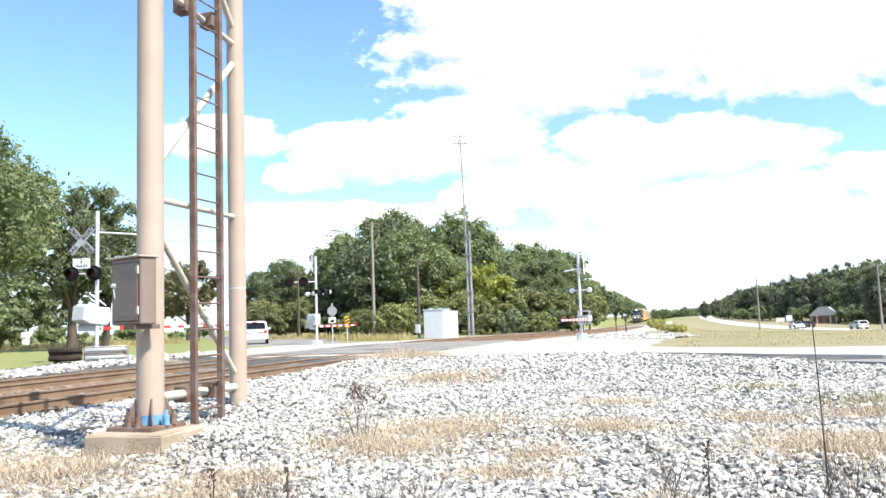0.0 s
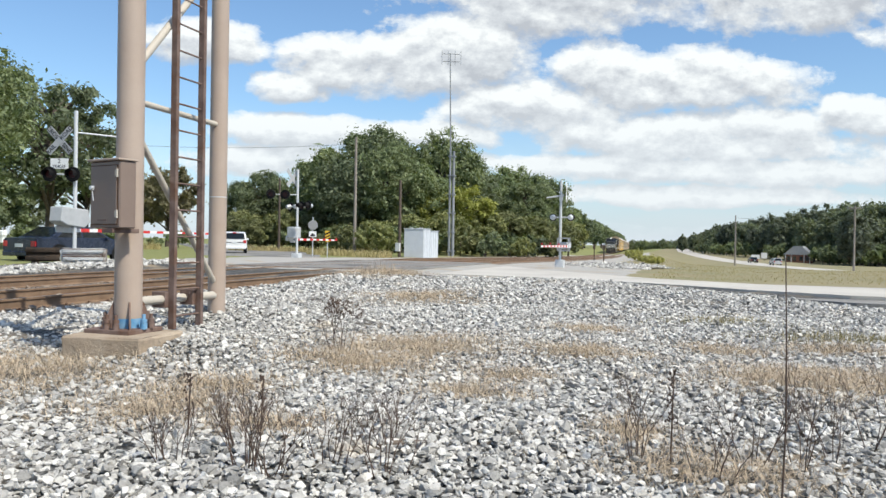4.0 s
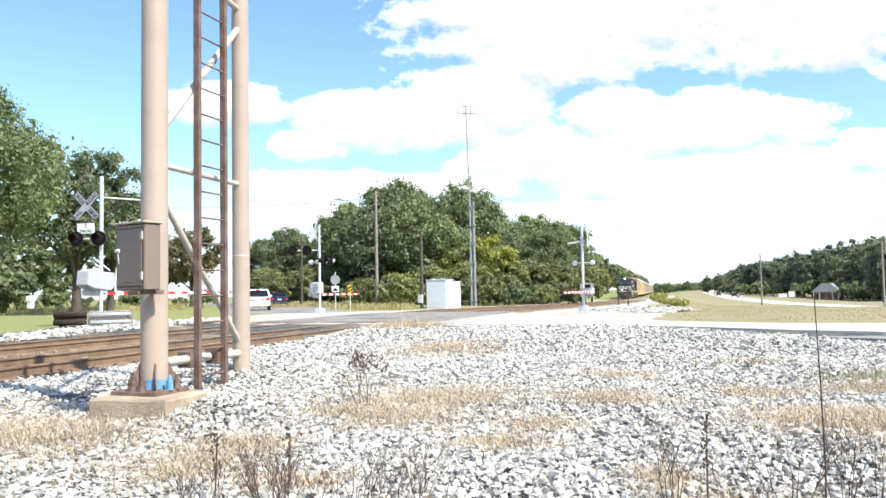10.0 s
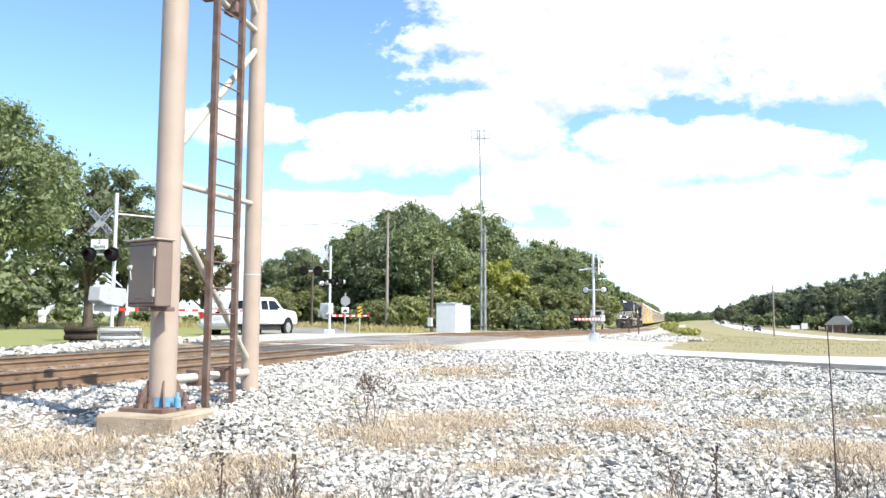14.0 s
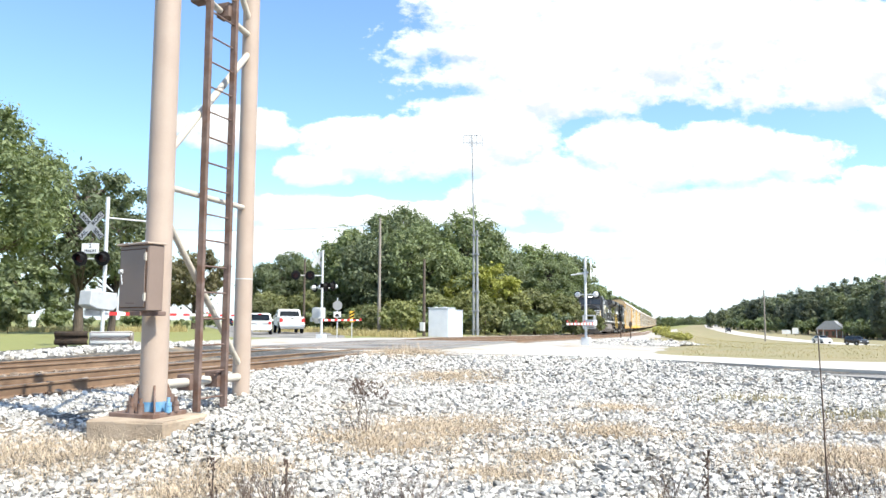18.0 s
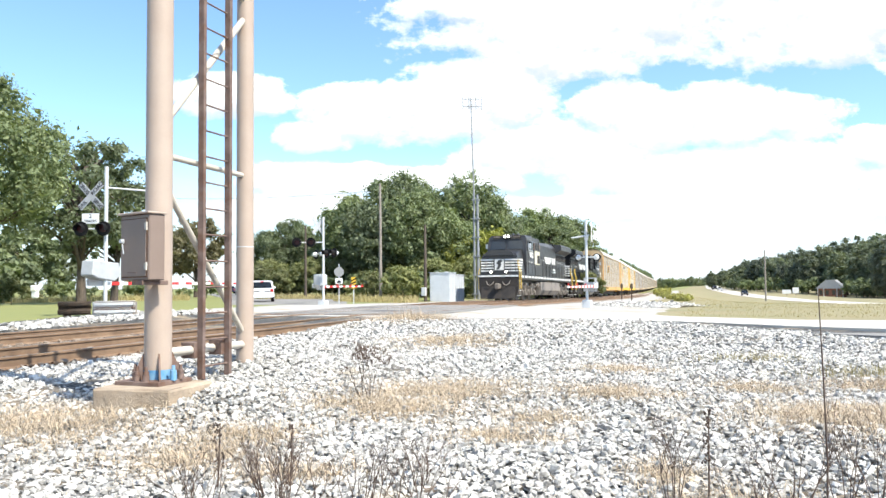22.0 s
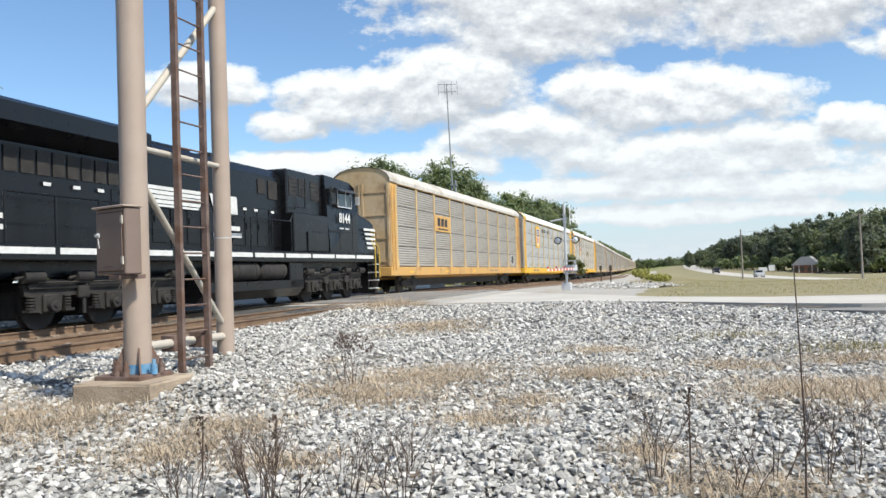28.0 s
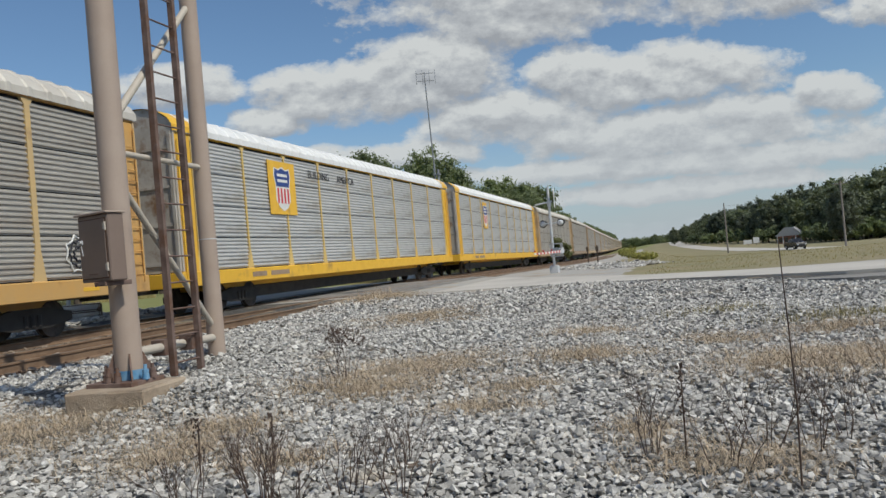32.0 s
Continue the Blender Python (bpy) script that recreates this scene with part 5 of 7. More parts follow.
    prism(bm, [(-0.2, 1.95), (-0.06, 2.25), (-0.2, 2.42), (-0.02, 2.64), (0.2, 2.66), (0.26, 2.5), (0.12, 2.48), (0.16, 2.25), (-0.02, 1.95)], 0.70, 0.727, "y", 1)
    part("emblem", bm, [STRIPE, LOCO], t, "plain white emblem with a dark figure")
    for sx in (-1, 1):
        bm = bmesh.new()
        tube(bm, (sx * 0.55, 0.5, 1.78), (sx * 0.55, 0.72, 1.78), 0.14, seg=16)
        part("lamp_housing", bm, paint, t)
        bm = bmesh.new()
        tube(bm, (sx * 0.55, 0.48, 1.78), (sx * 0.55, 0.498, 1.78), 0.085, seg=16)
        part("ditch_light", bm, LAMP if not modern else STRIPE, t, "lit ditch light" if not modern else "unlit ditch light")
    for x in (-1.3, -0.9, -0.45, 0.45, 0.9, 1.3):
        bm = bmesh.new()
        tube(bm, (x, 0.42, 1.5), (x, 0.42, 2.55), 0.022, seg=8)
        part("stanchion", bm, paint, t)
    for x0, x1 in ((-1.3, -0.45), (0.45, 1.3)):
        bm = bmesh.new()
        tube(bm, (x0, 0.42, 2.55), (x1, 0.42, 2.55), 0.022, seg=8)
        part("handrail", bm, paint, t)
    # cab
    bm = bmesh.new()
    prism(bm, [(2.88, 1.58), (2.88, 3.4), (3.15, 4.35), (3.25, 4.58), (5.75, 4.66), (5.75, 1.58)], -1.5, 1.5, "x")
    for v in bm.verts:
        if v.co.z > 4.5:
            v.co.x *= 0.86
    bmesh.ops.bevel(bm, geom=bm.edges[:], offset=0.04, segments=2, affect="EDGES")
    part("cab", bm, paint, t)
    for sx in (-1, 1):
        bm = bmesh.new()
        tilt = 0.27 / 0.95
        prism(bm, [(sx * 0.12, 3.55), (sx * 1.28, 3.5), (sx * 1.2, 4.12), (sx * 0.12, 4.16)], 0, 0.02, "y")
        for v in bm.verts:
            v.co.y += 2.86 + (v.co.z - 3.4) * tilt - 0.02
        part("windscreen", bm, GLASS, t)
        for y0, y1 in ((3.62, 4.12), (4.22, 4.9)):
            bm = bmesh.new()
            box(bm, sx * 1.49, sx * 1.52, y0 - 0.05, y1 + 0.05, 3.42, 4.15, mi=1)
            box(bm, sx * 1.5, sx * 1.53, y0, y1, 3.48, 4.09)
            part("side_window", bm, [GLASS, SILVER], t)
        bm = bmesh.new()
        box(bm, sx * 1.5, sx * 1.75, 3.4, 5.2, 4.18, 4.21)
        for v in bm.verts:
            v.co.z -= 0.16 * (abs(v.co.x) - 1.5) / 0.25
        part("sunshade", bm, paint, t)
        bm = bmesh.new()
        box(bm, sx * 1.5, sx * 1.515, 5.1, 5.6, 3.5, 4.2, mi=1)
        for k in range(6):
            box(bm, sx * 1.515, sx * 1.535, 5.14, 5.56, 3.54 + k * 0.11, 3.6 + k * 0.11)
        part("cab_louvre", bm, [RUSTY if not modern else paint, UNDER_DARK], t)
        bm = bmesh.new()
        box(bm, sx * 1.5, sx * 1.512, 3.5, 3.54, 1.7, 3.3)
        box(bm, sx * 1.5, sx * 1.512, 4.75, 4.79, 1.7, 2.5)
        box(bm, sx * 1.5, sx * 1.512, 3.1, 5.7, 2.42, 2.45)
        part("panel_seam", bm, UNDER_DARK, t)
        bm = bmesh.new()
        box(bm, sx * 1.55, sx * 1.75, 3.28, 3.32, 3.6, 3.95, 0.01)
        part("mirror", bm, SILVER, t)
    bm = bmesh.new()
    box(bm, -0.3, 0.3, 2.92, 3.3, 4.34, 4.62, 0.03)
    part("headlight_housing", bm, paint, t)
    for sx in (-1, 1):
        bm = bmesh.new()
        tube(bm, (sx * 0.13, 2.89, 4.48), (sx * 0.13, 2.91, 4.48), 0.08, seg=16)
        part("headlight", bm, LAMP if not modern else STRIPE, t, "lit headlight" if not modern else "unlit headlight")
        bm = bmesh.new()
        box(bm, sx * 0.42, sx * 1.1, 2.98, 3.05, 4.36, 4.56, 0.01)
        b = part("number_board", bm, PILOT, t, "dark number board")
        bm = bmesh.new()
        for k in range(4):
            box(bm, sx * (0.5 + k * 0.14), sx * (0.59 + k * 0.14), 2.972, 2.98, 4.40, 4.52)
        part("board_number", bm, TANK, b)
    bm = bmesh.new()
    for x in (-0.5, 0.1, 0.5):
        tube(bm, (x, 4.2, 4.68), (x, 4.6, 4.74), 0.06, 0.09, 10)
    box(bm, -0.3, 0.3, 5.0, 5.5, 4.62, 4.78, 0.03)
    part("horn", bm, paint, t)
    for sx in (-1, 1):
        text_part(number, 0.54 if modern else 0.62, Matrix.Translation((sx * 1.507, 4.3 if modern else 4.55, 2.98 if modern else 3.1)) @ (FACE_E if sx > 0 else FACE_W), STRIPE, t, "road_number", 0.012)
        bm = bmesh.new()
        box(bm, sx * 1.497, sx * 1.506, 3.9, 4.25, 2.55, 2.6)
        box(bm, sx * 1.497, sx * 1.506, 4.4, 4.8, 2.55, 2.6)
        part("small_lettering", bm, STRIPE, t)
        if not modern:
            bm = bmesh.new()
            box(bm, sx * 1.45, sx * 1.475, 5.85, 7.55, 2.45, 3.5, 0.01)
            part("cream_panel", bm, CREAM, t, "cream inset panel behind the cab")
            bm = bmesh.new()
            box(bm, sx * 1.476, sx * 1.49, 6.65, 7.45, 2.55, 3.2)
            part("louvre", bm, UNDER_DARK, t)
    # hoods
    bm = bmesh.new()
    box(bm, -1.45, 1.45, 5.75, 8.6, 1.58, 3.0, 0.03)
    box(bm, -1.2, 1.2, 5.75, 8.6, 2.9, 4.58, 0.05)
    part("equipment_hood", bm, paint, t)
    for sx in (-1, 1):
        for y0, y1, z0, z1 in ((6.0, 6.75, 3.55, 4.3), (7.0, 7.7, 3.6, 4.3), (7.85, 8.45, 3.6, 4.3)) if modern else ((7.3, 8.4, 3.7, 4.25),):
            bm = bmesh.new()
            box(bm, sx * 1.2, sx * 1.215, y0, y1, z0, z1)
            screen = part("air_screen", bm, UNDER_DARK, t)
            for k in range(5):
                bm = bmesh.new()
                box(bm, sx * 1.215, sx * 1.225, y0, y1, z0 + 0.06 + k * (z1 - z0) / 5, z0 + 0.09 + k * (z1 - z0) / 5)
                part("slat", bm, paint, screen)
        bm = bmesh.new()
        box(bm, sx * 1.45, sx * 1.5, 5.9, 7.6, 1.62, 2.34, 0.02)
        part("air_duct", bm, paint, t)
    bm = bmesh.new()
    prism(bm, [(-0.95, 1.58), (0.95, 1.58), (0.95, 4.2), (0.7, 4.5), (-0.7, 4.5), (-0.95, 4.2)], 8.6, 21.2, "y")
    part("long_hood", bm, paint, t)
    for sx in (-1, 1):
        for i in range(11):
            y = 8.8 + i * 0.78
            bm = bmesh.new()
            box(bm, sx * 0.95, sx * 0.975, y, y + 0.7, 1.75, 3.05, 0.01)
            box(bm, sx * 0.975, sx * 1.0, y + 0.58, y + 0.64, 2.3, 2.5)
            part("hood_door", bm, paint, t)
        bm = bmesh.new()
        way = (lambda a: 27.55 - a) if modern else (lambda a: a)   # the unit that runs cab last wears it the other way round
        for k in range(5):
            prism(bm, [(way(11.5 + k * 0.1), 3.3 - k * 0.125), (way(14.3 - k * 0.1), 3.3 - k * 0.125), (way(14.22 - k * 0.1), 3.2 - k * 0.125), (way(11.58 + k * 0.1), 3.2 - k * 0.125)], sx * 1.002, sx * 1.01, "x")
        prism(bm, [(way(14.45), 3.3), (way(15.0), 3.3), (way(15.25), 2.7), (way(14.7), 2.7)], sx * 1.002, sx * 1.01, "x")
        prism(bm, [(way(15.25), 3.3), (way(15.95), 3.3), (way(16.0), 2.7), (way(15.4), 2.7)], sx * 1.002, sx * 1.01, "x")
        part("emblem", bm, STRIPE, t, "plain white striped emblem")
        bm = bmesh.new()
        for a, b, c, d in ((14.7, 16.1, 2.22, 2.36), (14.6, 16.2, 2.0, 2.14)):
            box(bm, sx * 1.002, sx * 1.008, min(way(a), way(b)), max(way(a), way(b)), c, d)
        part("lettering", bm, STRIPE, t)
        for y in (9.2, 10.3, 11.0, 16.8, 17.6, 18.4, 19.3):
            bm = bmesh.new()
            box(bm, sx * 1.002, sx * 1.008, y, y + 0.22, 2.92, 3.0)
            part("warning_label", bm, STRIPE, t)
        for y0, y1, z0, z1 in ((8.9, 9.5, 3.3, 3.95), (9.7, 10.2, 3.45, 3.95)) if modern else ((8.9, 10.0, 3.75, 4.1),):
            bm = bmesh.new()
            box(bm, sx * 0.953, sx * 0.985, y0, y1, z0 + 0.1, z1 + 0.1, 0.01)
            part("air_screen", bm, UNDER, t)
        # radiator wings
        bm = bmesh.new()
        prism(bm, [(sx * 0.9, 3.75), (sx * 1.5, 4.1), (sx * 1.5, 4.5), (sx * 1.3, 4.62), (sx * 0.6, 4.62)], 16.4, 21.4, "y")
        part("radiator_wing", bm, paint, t)
        bm = bmesh.new()
        for i in range(10):
            box(bm, sx * 0.955, sx * 0.98, 16.6 + i * 0.45, 16.95 + i * 0.45, 3.15, 3.7)
        part("radiator_grille", bm, UNDER_DARK, t)
        handrails(t, sx * 1.44, 8.8, 21.0, 10, paint)
        bm = bmesh.new()
        for a, b in (((8.8, 2.65), (8.3, 3.2)), ((8.3, 3.2), (7.6, 3.2)), ((7.6, 3.2), (7.55, 4.3))):
            tube(bm, (sx * 1.4, *a), (sx * 1.4, *b), 0.022, seg=8)
        part("handrail", bm, paint, t)
    bm = bmesh.new()
    box(bm, -0.45, 0.45, 11.0, 12.2, 4.46, 4.72, 0.04)
    box(bm, -0.6, 0.6, 13.4, 15.2, 4.46, 4.62, 0.04)
    for k in range(4):
        tube(bm, (0, 17.2 + k * 1.15, 4.6), (0, 17.2 + k * 1.15, 4.7), 0.48, seg=16)
    part("roof_fans", bm, paint, t)
    bm = bmesh.new()
    box(bm, -0.9, 0.9, 21.2, 21.32, 1.6, 4.4, 0.03)
    part("rear_panel", bm, paint, t)
    for k in range(5):
        bm = bmesh.new()
        box(bm, -0.85, 0.85, 21.32, 21.33, 1.9 + k * 0.235, 2.015 + k * 0.235)
        part("tail_stripe", bm, STRIPE, t)
        for sx in (-1, 1):
            bm = bmesh.new()
            box(bm, sx * 0.952, sx * 0.96, 20.5 + 0.08 * k, 21.2, 1.9 + k * 0.235, 2.015 + k * 0.235)
            part("tail_stripe", bm, STRIPE, t)
    bm = bmesh.new()
    tube(bm, (-0.14, 21.32, 3.75), (-0.14, 21.38, 3.75), 0.1, seg=14)
    tube(bm, (0.14, 21.32, 3.75), (0.14, 21.38, 3.75), 0.1, seg=14)
    part("tail_light", bm, STRIPE, t)
    if modern:
        text_part(number, 0.34, Matrix.Translation((0.0, 21.335, 3.3)) @ Matrix(((-1, 0, 0, 0), (0, 0, 1, 0), (0, 1, 0, 0), (0, 0, 0, 1))), STRIPE, t, "road_number")
    # fuel tank, air tanks, trucks
    bm = bmesh.new()
    prism(bm, [(-1.4, 1.2), (1.4, 1.2), (1.48, 0.62), (1.2, 0.3), (-1.2, 0.3), (-1.48, 0.62)] if not modern else [(-1.3, 0.74), (1.46, 0.74), (1.46, 0.5), (1.2, 0.26), (-1.2, 0.26), (-1.46, 0.5), (-1.46, 0.74)], 8.0, 15.8 if not modern else 14.2, "y")
    part("fuel_tank", bm, TANK if not modern else paint, t, "long dusty fuel tank" if not modern else "black fuel tank")
    if modern:
        for y in (9.95, 11.75):
            for sx in (-1, 1):
                bm = bmesh.new()
                tube(bm, (sx * 1.22, y - 0.72, 1.02), (sx * 1.22, y + 0.72, 1.02), 0.25, seg=20)
                tube(bm, (sx * 1.22, y - 0.82, 1.02), (sx * 1.22, y - 0.72, 1.02), 0.12, 0.25, seg=20)
                tube(bm, (sx * 1.22, y + 0.72, 1.02), (sx * 1.22, y + 0.82, 1.02), 0.25, 0.12, seg=20)
                for dy in (-0.5, 0.5):
                    tube(bm, (sx * 1.22, y + dy - 0.02, 1.02), (sx * 1.22, y + dy + 0.02, 1.02), 0.262, seg=20)
                part("air_reservoir", bm, UNDER, t)
        bm = bmesh.new()
        box(bm, -1.46, 1.46, 8.0, 9.0, 0.5, 1.26, 0.03)
        part("battery_box", bm, paint, t)
        bm = bmesh.new()
        box(bm, -1.46, 1.46, 12.75, 13.1, 0.6, 1.2, 0.03)
        tube(bm, (1.3, 13.4, 0.95), (1.3, 13.9, 0.95), 0.14, seg=14)
        part("air_filter_box", bm, UNDER, t)
    else:
        bm = bmesh.new()
        tube(bm, (1.2, 7.3, 1.0), (1.2, 7.9, 1.0), 0.17, seg=14)
        tube(bm, (-1.2, 7.3, 1.0), (-1.2, 7.9, 1.0), 0.17, seg=14)
        part("air_reservoir", bm, UNDER, t)
    loco_truck(4.6, t), loco_truck(18.3 if not modern else 17.6, t)
    deck = lambda z: z * 1.18 if z < 1.58 else 1.864 + (z - 1.58) * 1.0
    for o in t.children_recursive:
        if o.type == "MESH":
            for v in o.data.vertices:
                v.co.z = v.co.z * 1.06 if o.parent.name.startswith("truck") else deck(v.co.z)
            if o.data.materials[0] == UNDER:
                o.data.materials[0] = UNDER_DARK if modern else DUSTY
        elif o.type == "FONT":
            o.location.z = deck(o.location.z)
    return t


def rack_panel_mesh(w, h, ridges):
    """A corrugated sheet in the y, z plane, proud to +x."""
    v, f = [], []
    pr = [(0, 0.0)]
    for k in range(ridges):
        a, d = k / ridges * h, h / ridges
        pr += [(a + 0.2 * d, 0.0), (a + 0.36 * d, 0.032), (a + 0.66 * d, 0.032), (a + 0.82 * d, 0.0)]
    pr.append((h, 0.0))
    for z, x in pr:
        v += [(x, 0, z), (x, w, z)]
    for i in range(len(pr) - 1):
        f.append((2 * i, 2 * i + 1, 2 * i + 3, 2 * i + 2))
    v += [(-0.02, 0, 0), (-0.02, w, 0), (-0.02, w, h), (-0.02, 0, h)]
    n = len(v)
    f.append((n - 4, n - 1, n - 2, n - 3))
    return v, f


BAYS, ROWS, BAY_Y0, BAY_W = 9, 4, 1.75, 2.8
PANEL_H, PANEL_Z0 = 0.98, 1.30


def autorack(panel, trim, post, roof, label, fine, emblem=""):
    """Runs from y = 0 to 28.7; z = 0 on the rail heads."""
    t = thing("autorack_car", Matrix(), label, "railcar", "autorack cars of the train")
    L = 28.7
    bm = bmesh.new()
    box(bm, -1.5, 1.5, 0.75, L - 0.75, 0.84, 1.27, 0.02)
    box(bm, -0.8, 0.8, 3.6, L - 3.6, 0.66, 0.86)
    part("side_sill", bm, trim, t)
    bm = bmesh.new()
    box(bm, -0.25, 0.25, 0.1, L - 0.1, 0.8, 0.98)
    # added dark box: stands for the black shade under the car, hides lit ground
    box(bm, -0.85, 0.85, 5.6, L - 5.6, 0.3, 0.7, 0.02)
    part("centre_sill", bm, UNDER_DARK, t)
    v0, f0 = rack_panel_mesh(BAY_W - 0.12, PANEL_H - 0.028, 8)
    me_one = raw_mesh("side_panel", v0, f0, panel)
    allv, allf = [], []
    for sx in (-1, 1):
        for b in range(BAYS):
            for r in range(ROWS):
                y, z = BAY_Y0 + b * BAY_W + 0.06, PANEL_Z0 + r * PANEL_H
                if fine and sx > 0:
                    o = new("side_panel", me_one)
                    o.parent = t
                    o.matrix_basis = pose(1.40, y, z)
                else:
                    n0 = len(allv)
                    allv += [(sx * (1.40 + p[0]), y + p[1], z + p[2]) for p in v0]
                    allf += [tuple(i + n0 for i in (q if sx > 0 else q[::-1])) for q in f0]
    o = new("side_panels", raw_mesh("side_panels", allv, allf, panel))
    o.parent = t
    bm = bmesh.new()
    box(bm, -1.38, 1.38, 1.0, L - 1.0, 1.27, 5.26)
    part("rack_core", bm, BLACK, t)
    for sx in (-1, 1):
        for b in range(BAYS + 1):
            y = BAY_Y0 + b * BAY_W
            bm = bmesh.new()
            wide = 0.075 if post is POST_TAN else 0.042
            prism(bm, [(y - 0.16 - wide * 0.4, 1.27), (y + 0.16 + wide * 0.4, 1.27), (y + wide, 1.95), (y + wide, 5.1), (y + wide + 0.1, 5.26), (y - wide - 0.1, 5.26), (y - wide, 5.1), (y - wide, 1.95)], sx * 1.36, sx * 1.452, "x")
            part("post", bm, post, t)
        for y0, y1 in ((0.86, BAY_Y0 - 0.1), (BAY_Y0 + BAYS * BAY_W + 0.1, L - 0.86)):
            bm = bmesh.new()
            box(bm, sx * 1.37, sx * 1.462, y0, y1, 1.26, 5.25, 0.01)
            part("corner_post", bm, trim, t)
        bm = bmesh.new()
        box(bm, sx * 1.36, sx * 1.46, 0.9, L - 0.9, 5.27, 5.36)
        part("top_chord", bm, trim if emblem != "old" else roof, t)
    # roof, arched, with low cross ribs
    v, f = [], []
    arc = [(1.5, 5.30), (1.5, 5.48), (1.36, 5.68), (1.05, 5.90), (0.6, 6.02), (0, 6.06), (-0.6, 6.02), (-1.05, 5.90), (-1.36, 5.68), (-1.5, 5.48), (-1.5, 5.30)]
    ys = []
    y = 0.9
    while y < L - 0.95:
        ys += [(y, 0.0), (y + 0.42, 0.0), (y + 0.46, 0.03), (y + 0.56, 0.03)]
        y += 0.6
    ys.append((L - 0.9, 0.0))
    for y, d in ys:
        for x, z in arc:
            v.append((x * (1 + d * 0.3), y, z + (d if z > 5.4 else 0)))
    k = len(arc)
    for i in range(len(ys) - 1):
        for j in range(k - 1):
            f.append((i * k + j, i * k + j + 1, (i + 1) * k + j + 1, (i + 1) * k + j))
    o = new("roof", raw_mesh("roof", v, [q[::-1] for q in f], roof))
    o.parent = t
    for y0, s in ((0.85, 1), (L - 0.85, -1)):
        rim = [(x * 1.012, z + 0.02) for x, z in arc]
        rows = [[(x, y0 + d * s, z) for x, z in rim] for d in (-0.06, 0.95)]
        cap_f = [(j, j + 1, k + j + 1, k + j) for j in range(k - 1)]
        o = new("roof_cap", raw_mesh("roof_cap", rows[0] + rows[1], cap_f if s < 0 else [q[::-1] for q in cap_f], trim if trim is RACK_YELLOW else roof))
        o.parent = t
        bm = bmesh.new()
        prism(bm, [(x * 0.985, z) for x, z in arc] + [(-1.48, 1.3), (1.48, 1.3)], y0, y0 + 0.08 * s, "y")
        bars = [(x - 0.05, x + 0.05, 0.06, 1.3, 5.3) for x in (-1.38, -0.07, 0.07, 1.38)] + [(-1.3, 1.3, 0.04, z, z + 0.08) for z in (1.5, 2.6, 3.7, 4.8)]
        part("end_door", bm, END_GREY if trim is RACK_YELLOW else END_TAN, t)
        if fine:
            for x0, x1, d, z0, z1 in bars:
                bm = bmesh.new()
                box(bm, x0, x1, y0 - d * s, y0 - 0.002 * s, z0, z1)
                part("door_bar", bm, END_GREY if trim is RACK_YELLOW else END_TAN, t)
        for sx in (-1, 1):
            bm = bmesh.new()
            for dy in (0.12, 0.5):
                tube(bm, (sx * 1.52, y0 + dy * s, 1.1), (sx * 1.52, y0 + dy * s, 5.1), 0.02, seg=6)
            for k in range(12):
                tube(bm, (sx * 1.52, y0 + 0.12 * s, 1.3 + k * 0.3), (sx * 1.52, y0 + 0.5 * s, 1.3 + k * 0.3), 0.014, seg=6)
            part("ladder", bm, trim, t)
        bm = bmesh.new()
        box(bm, -0.16, 0.16, y0 - 0.85 * s, y0 + 0.6 * s, 0.72, 0.98, 0.03)
        part("coupler", bm, UNDER, t)
        # truck
        yt = y0 + 3.6 * s
        tr = new("truck")
        tr.parent, tr.empty_display_size = t, 0.2
        for dy in (-0.9, 0.9):
            wheelset(yt + dy, 0.42, tr)
        for sx in (-1, 1):
            bm = bmesh.new()
            prism(bm, [(yt - 1.25, 0.36), (yt - 1.25, 0.56), (yt - 0.5, 0.7), (yt + 0.5, 0.7), (yt + 1.25, 0.56), (yt + 1.25, 0.36), (yt + 0.5, 0.24), (yt - 0.5, 0.24)], sx * 0.92, sx * 1.06, "x")
            # near-black frames carry the shade under the car in their colour
            part("side_frame", bm, UNDER_DARK, tr)
            bm = bmesh.new()
            for dy in (-0.2, 0, 0.2):
                tube(bm, (sx * 1.04, yt + dy, 0.3), (sx * 1.04, yt + dy, 0.56), 0.07, seg=8)
            part("spring", bm, UNDER_DARK, tr)
    # plates and lettering
    if fine:
        y2 = BAY_Y0 + (1.4 if emblem == "shield" else 2) * BAY_W
        bm = bmesh.new()
        for a, b, c, d in ((18.6, 19.3, 1.0, 1.12), (19.6, 20.6, 1.0, 1.12)) if emblem == "plain" else ((4.5, 5.4, 0.98, 1.14), (5.7, 7.0, 0.98, 1.14)):
            box(bm, 1.5, 1.508, a, b, c, d, mi=1)
        part("car_number", bm, [DARK_INK, RACK_BROWN], t)
        bm = bmesh.new()
        if emblem == "plain":
            for y in (3.2, 8.8, 14.4, 20.0, 25.4):
                mark = bmesh.new()
                box(mark, 1.5, 1.506, y, y + 0.55, 0.98, 1.07)
                part("reflector", mark, RACK_YELLOW, t, "bright yellow reflector on the sill")
            for r, ink in ((0.40, STRIPE), (0.30, DARK_INK), (0.16, DARK_INK)):
                c = bpy.data.curves.new("graffiti", "CURVE")
                c.dimensions, c.bevel_depth = "3D", 0.022
                loop = c.splines.new("POLY")
                loop.points.add(23)
                for q in range(24):
                    u = q * 0.262
                    wob = 1 + 0.14 * math.sin(q * 2.1 + r * 30)
                    loop.points[q].co = (1.445, BAY_Y0 + 8.45 * BAY_W + r * wob * math.cos(u), 1.85 + r * wob * math.sin(u), 1)
                c.materials.append(ink)
                o = new("graffiti", c)
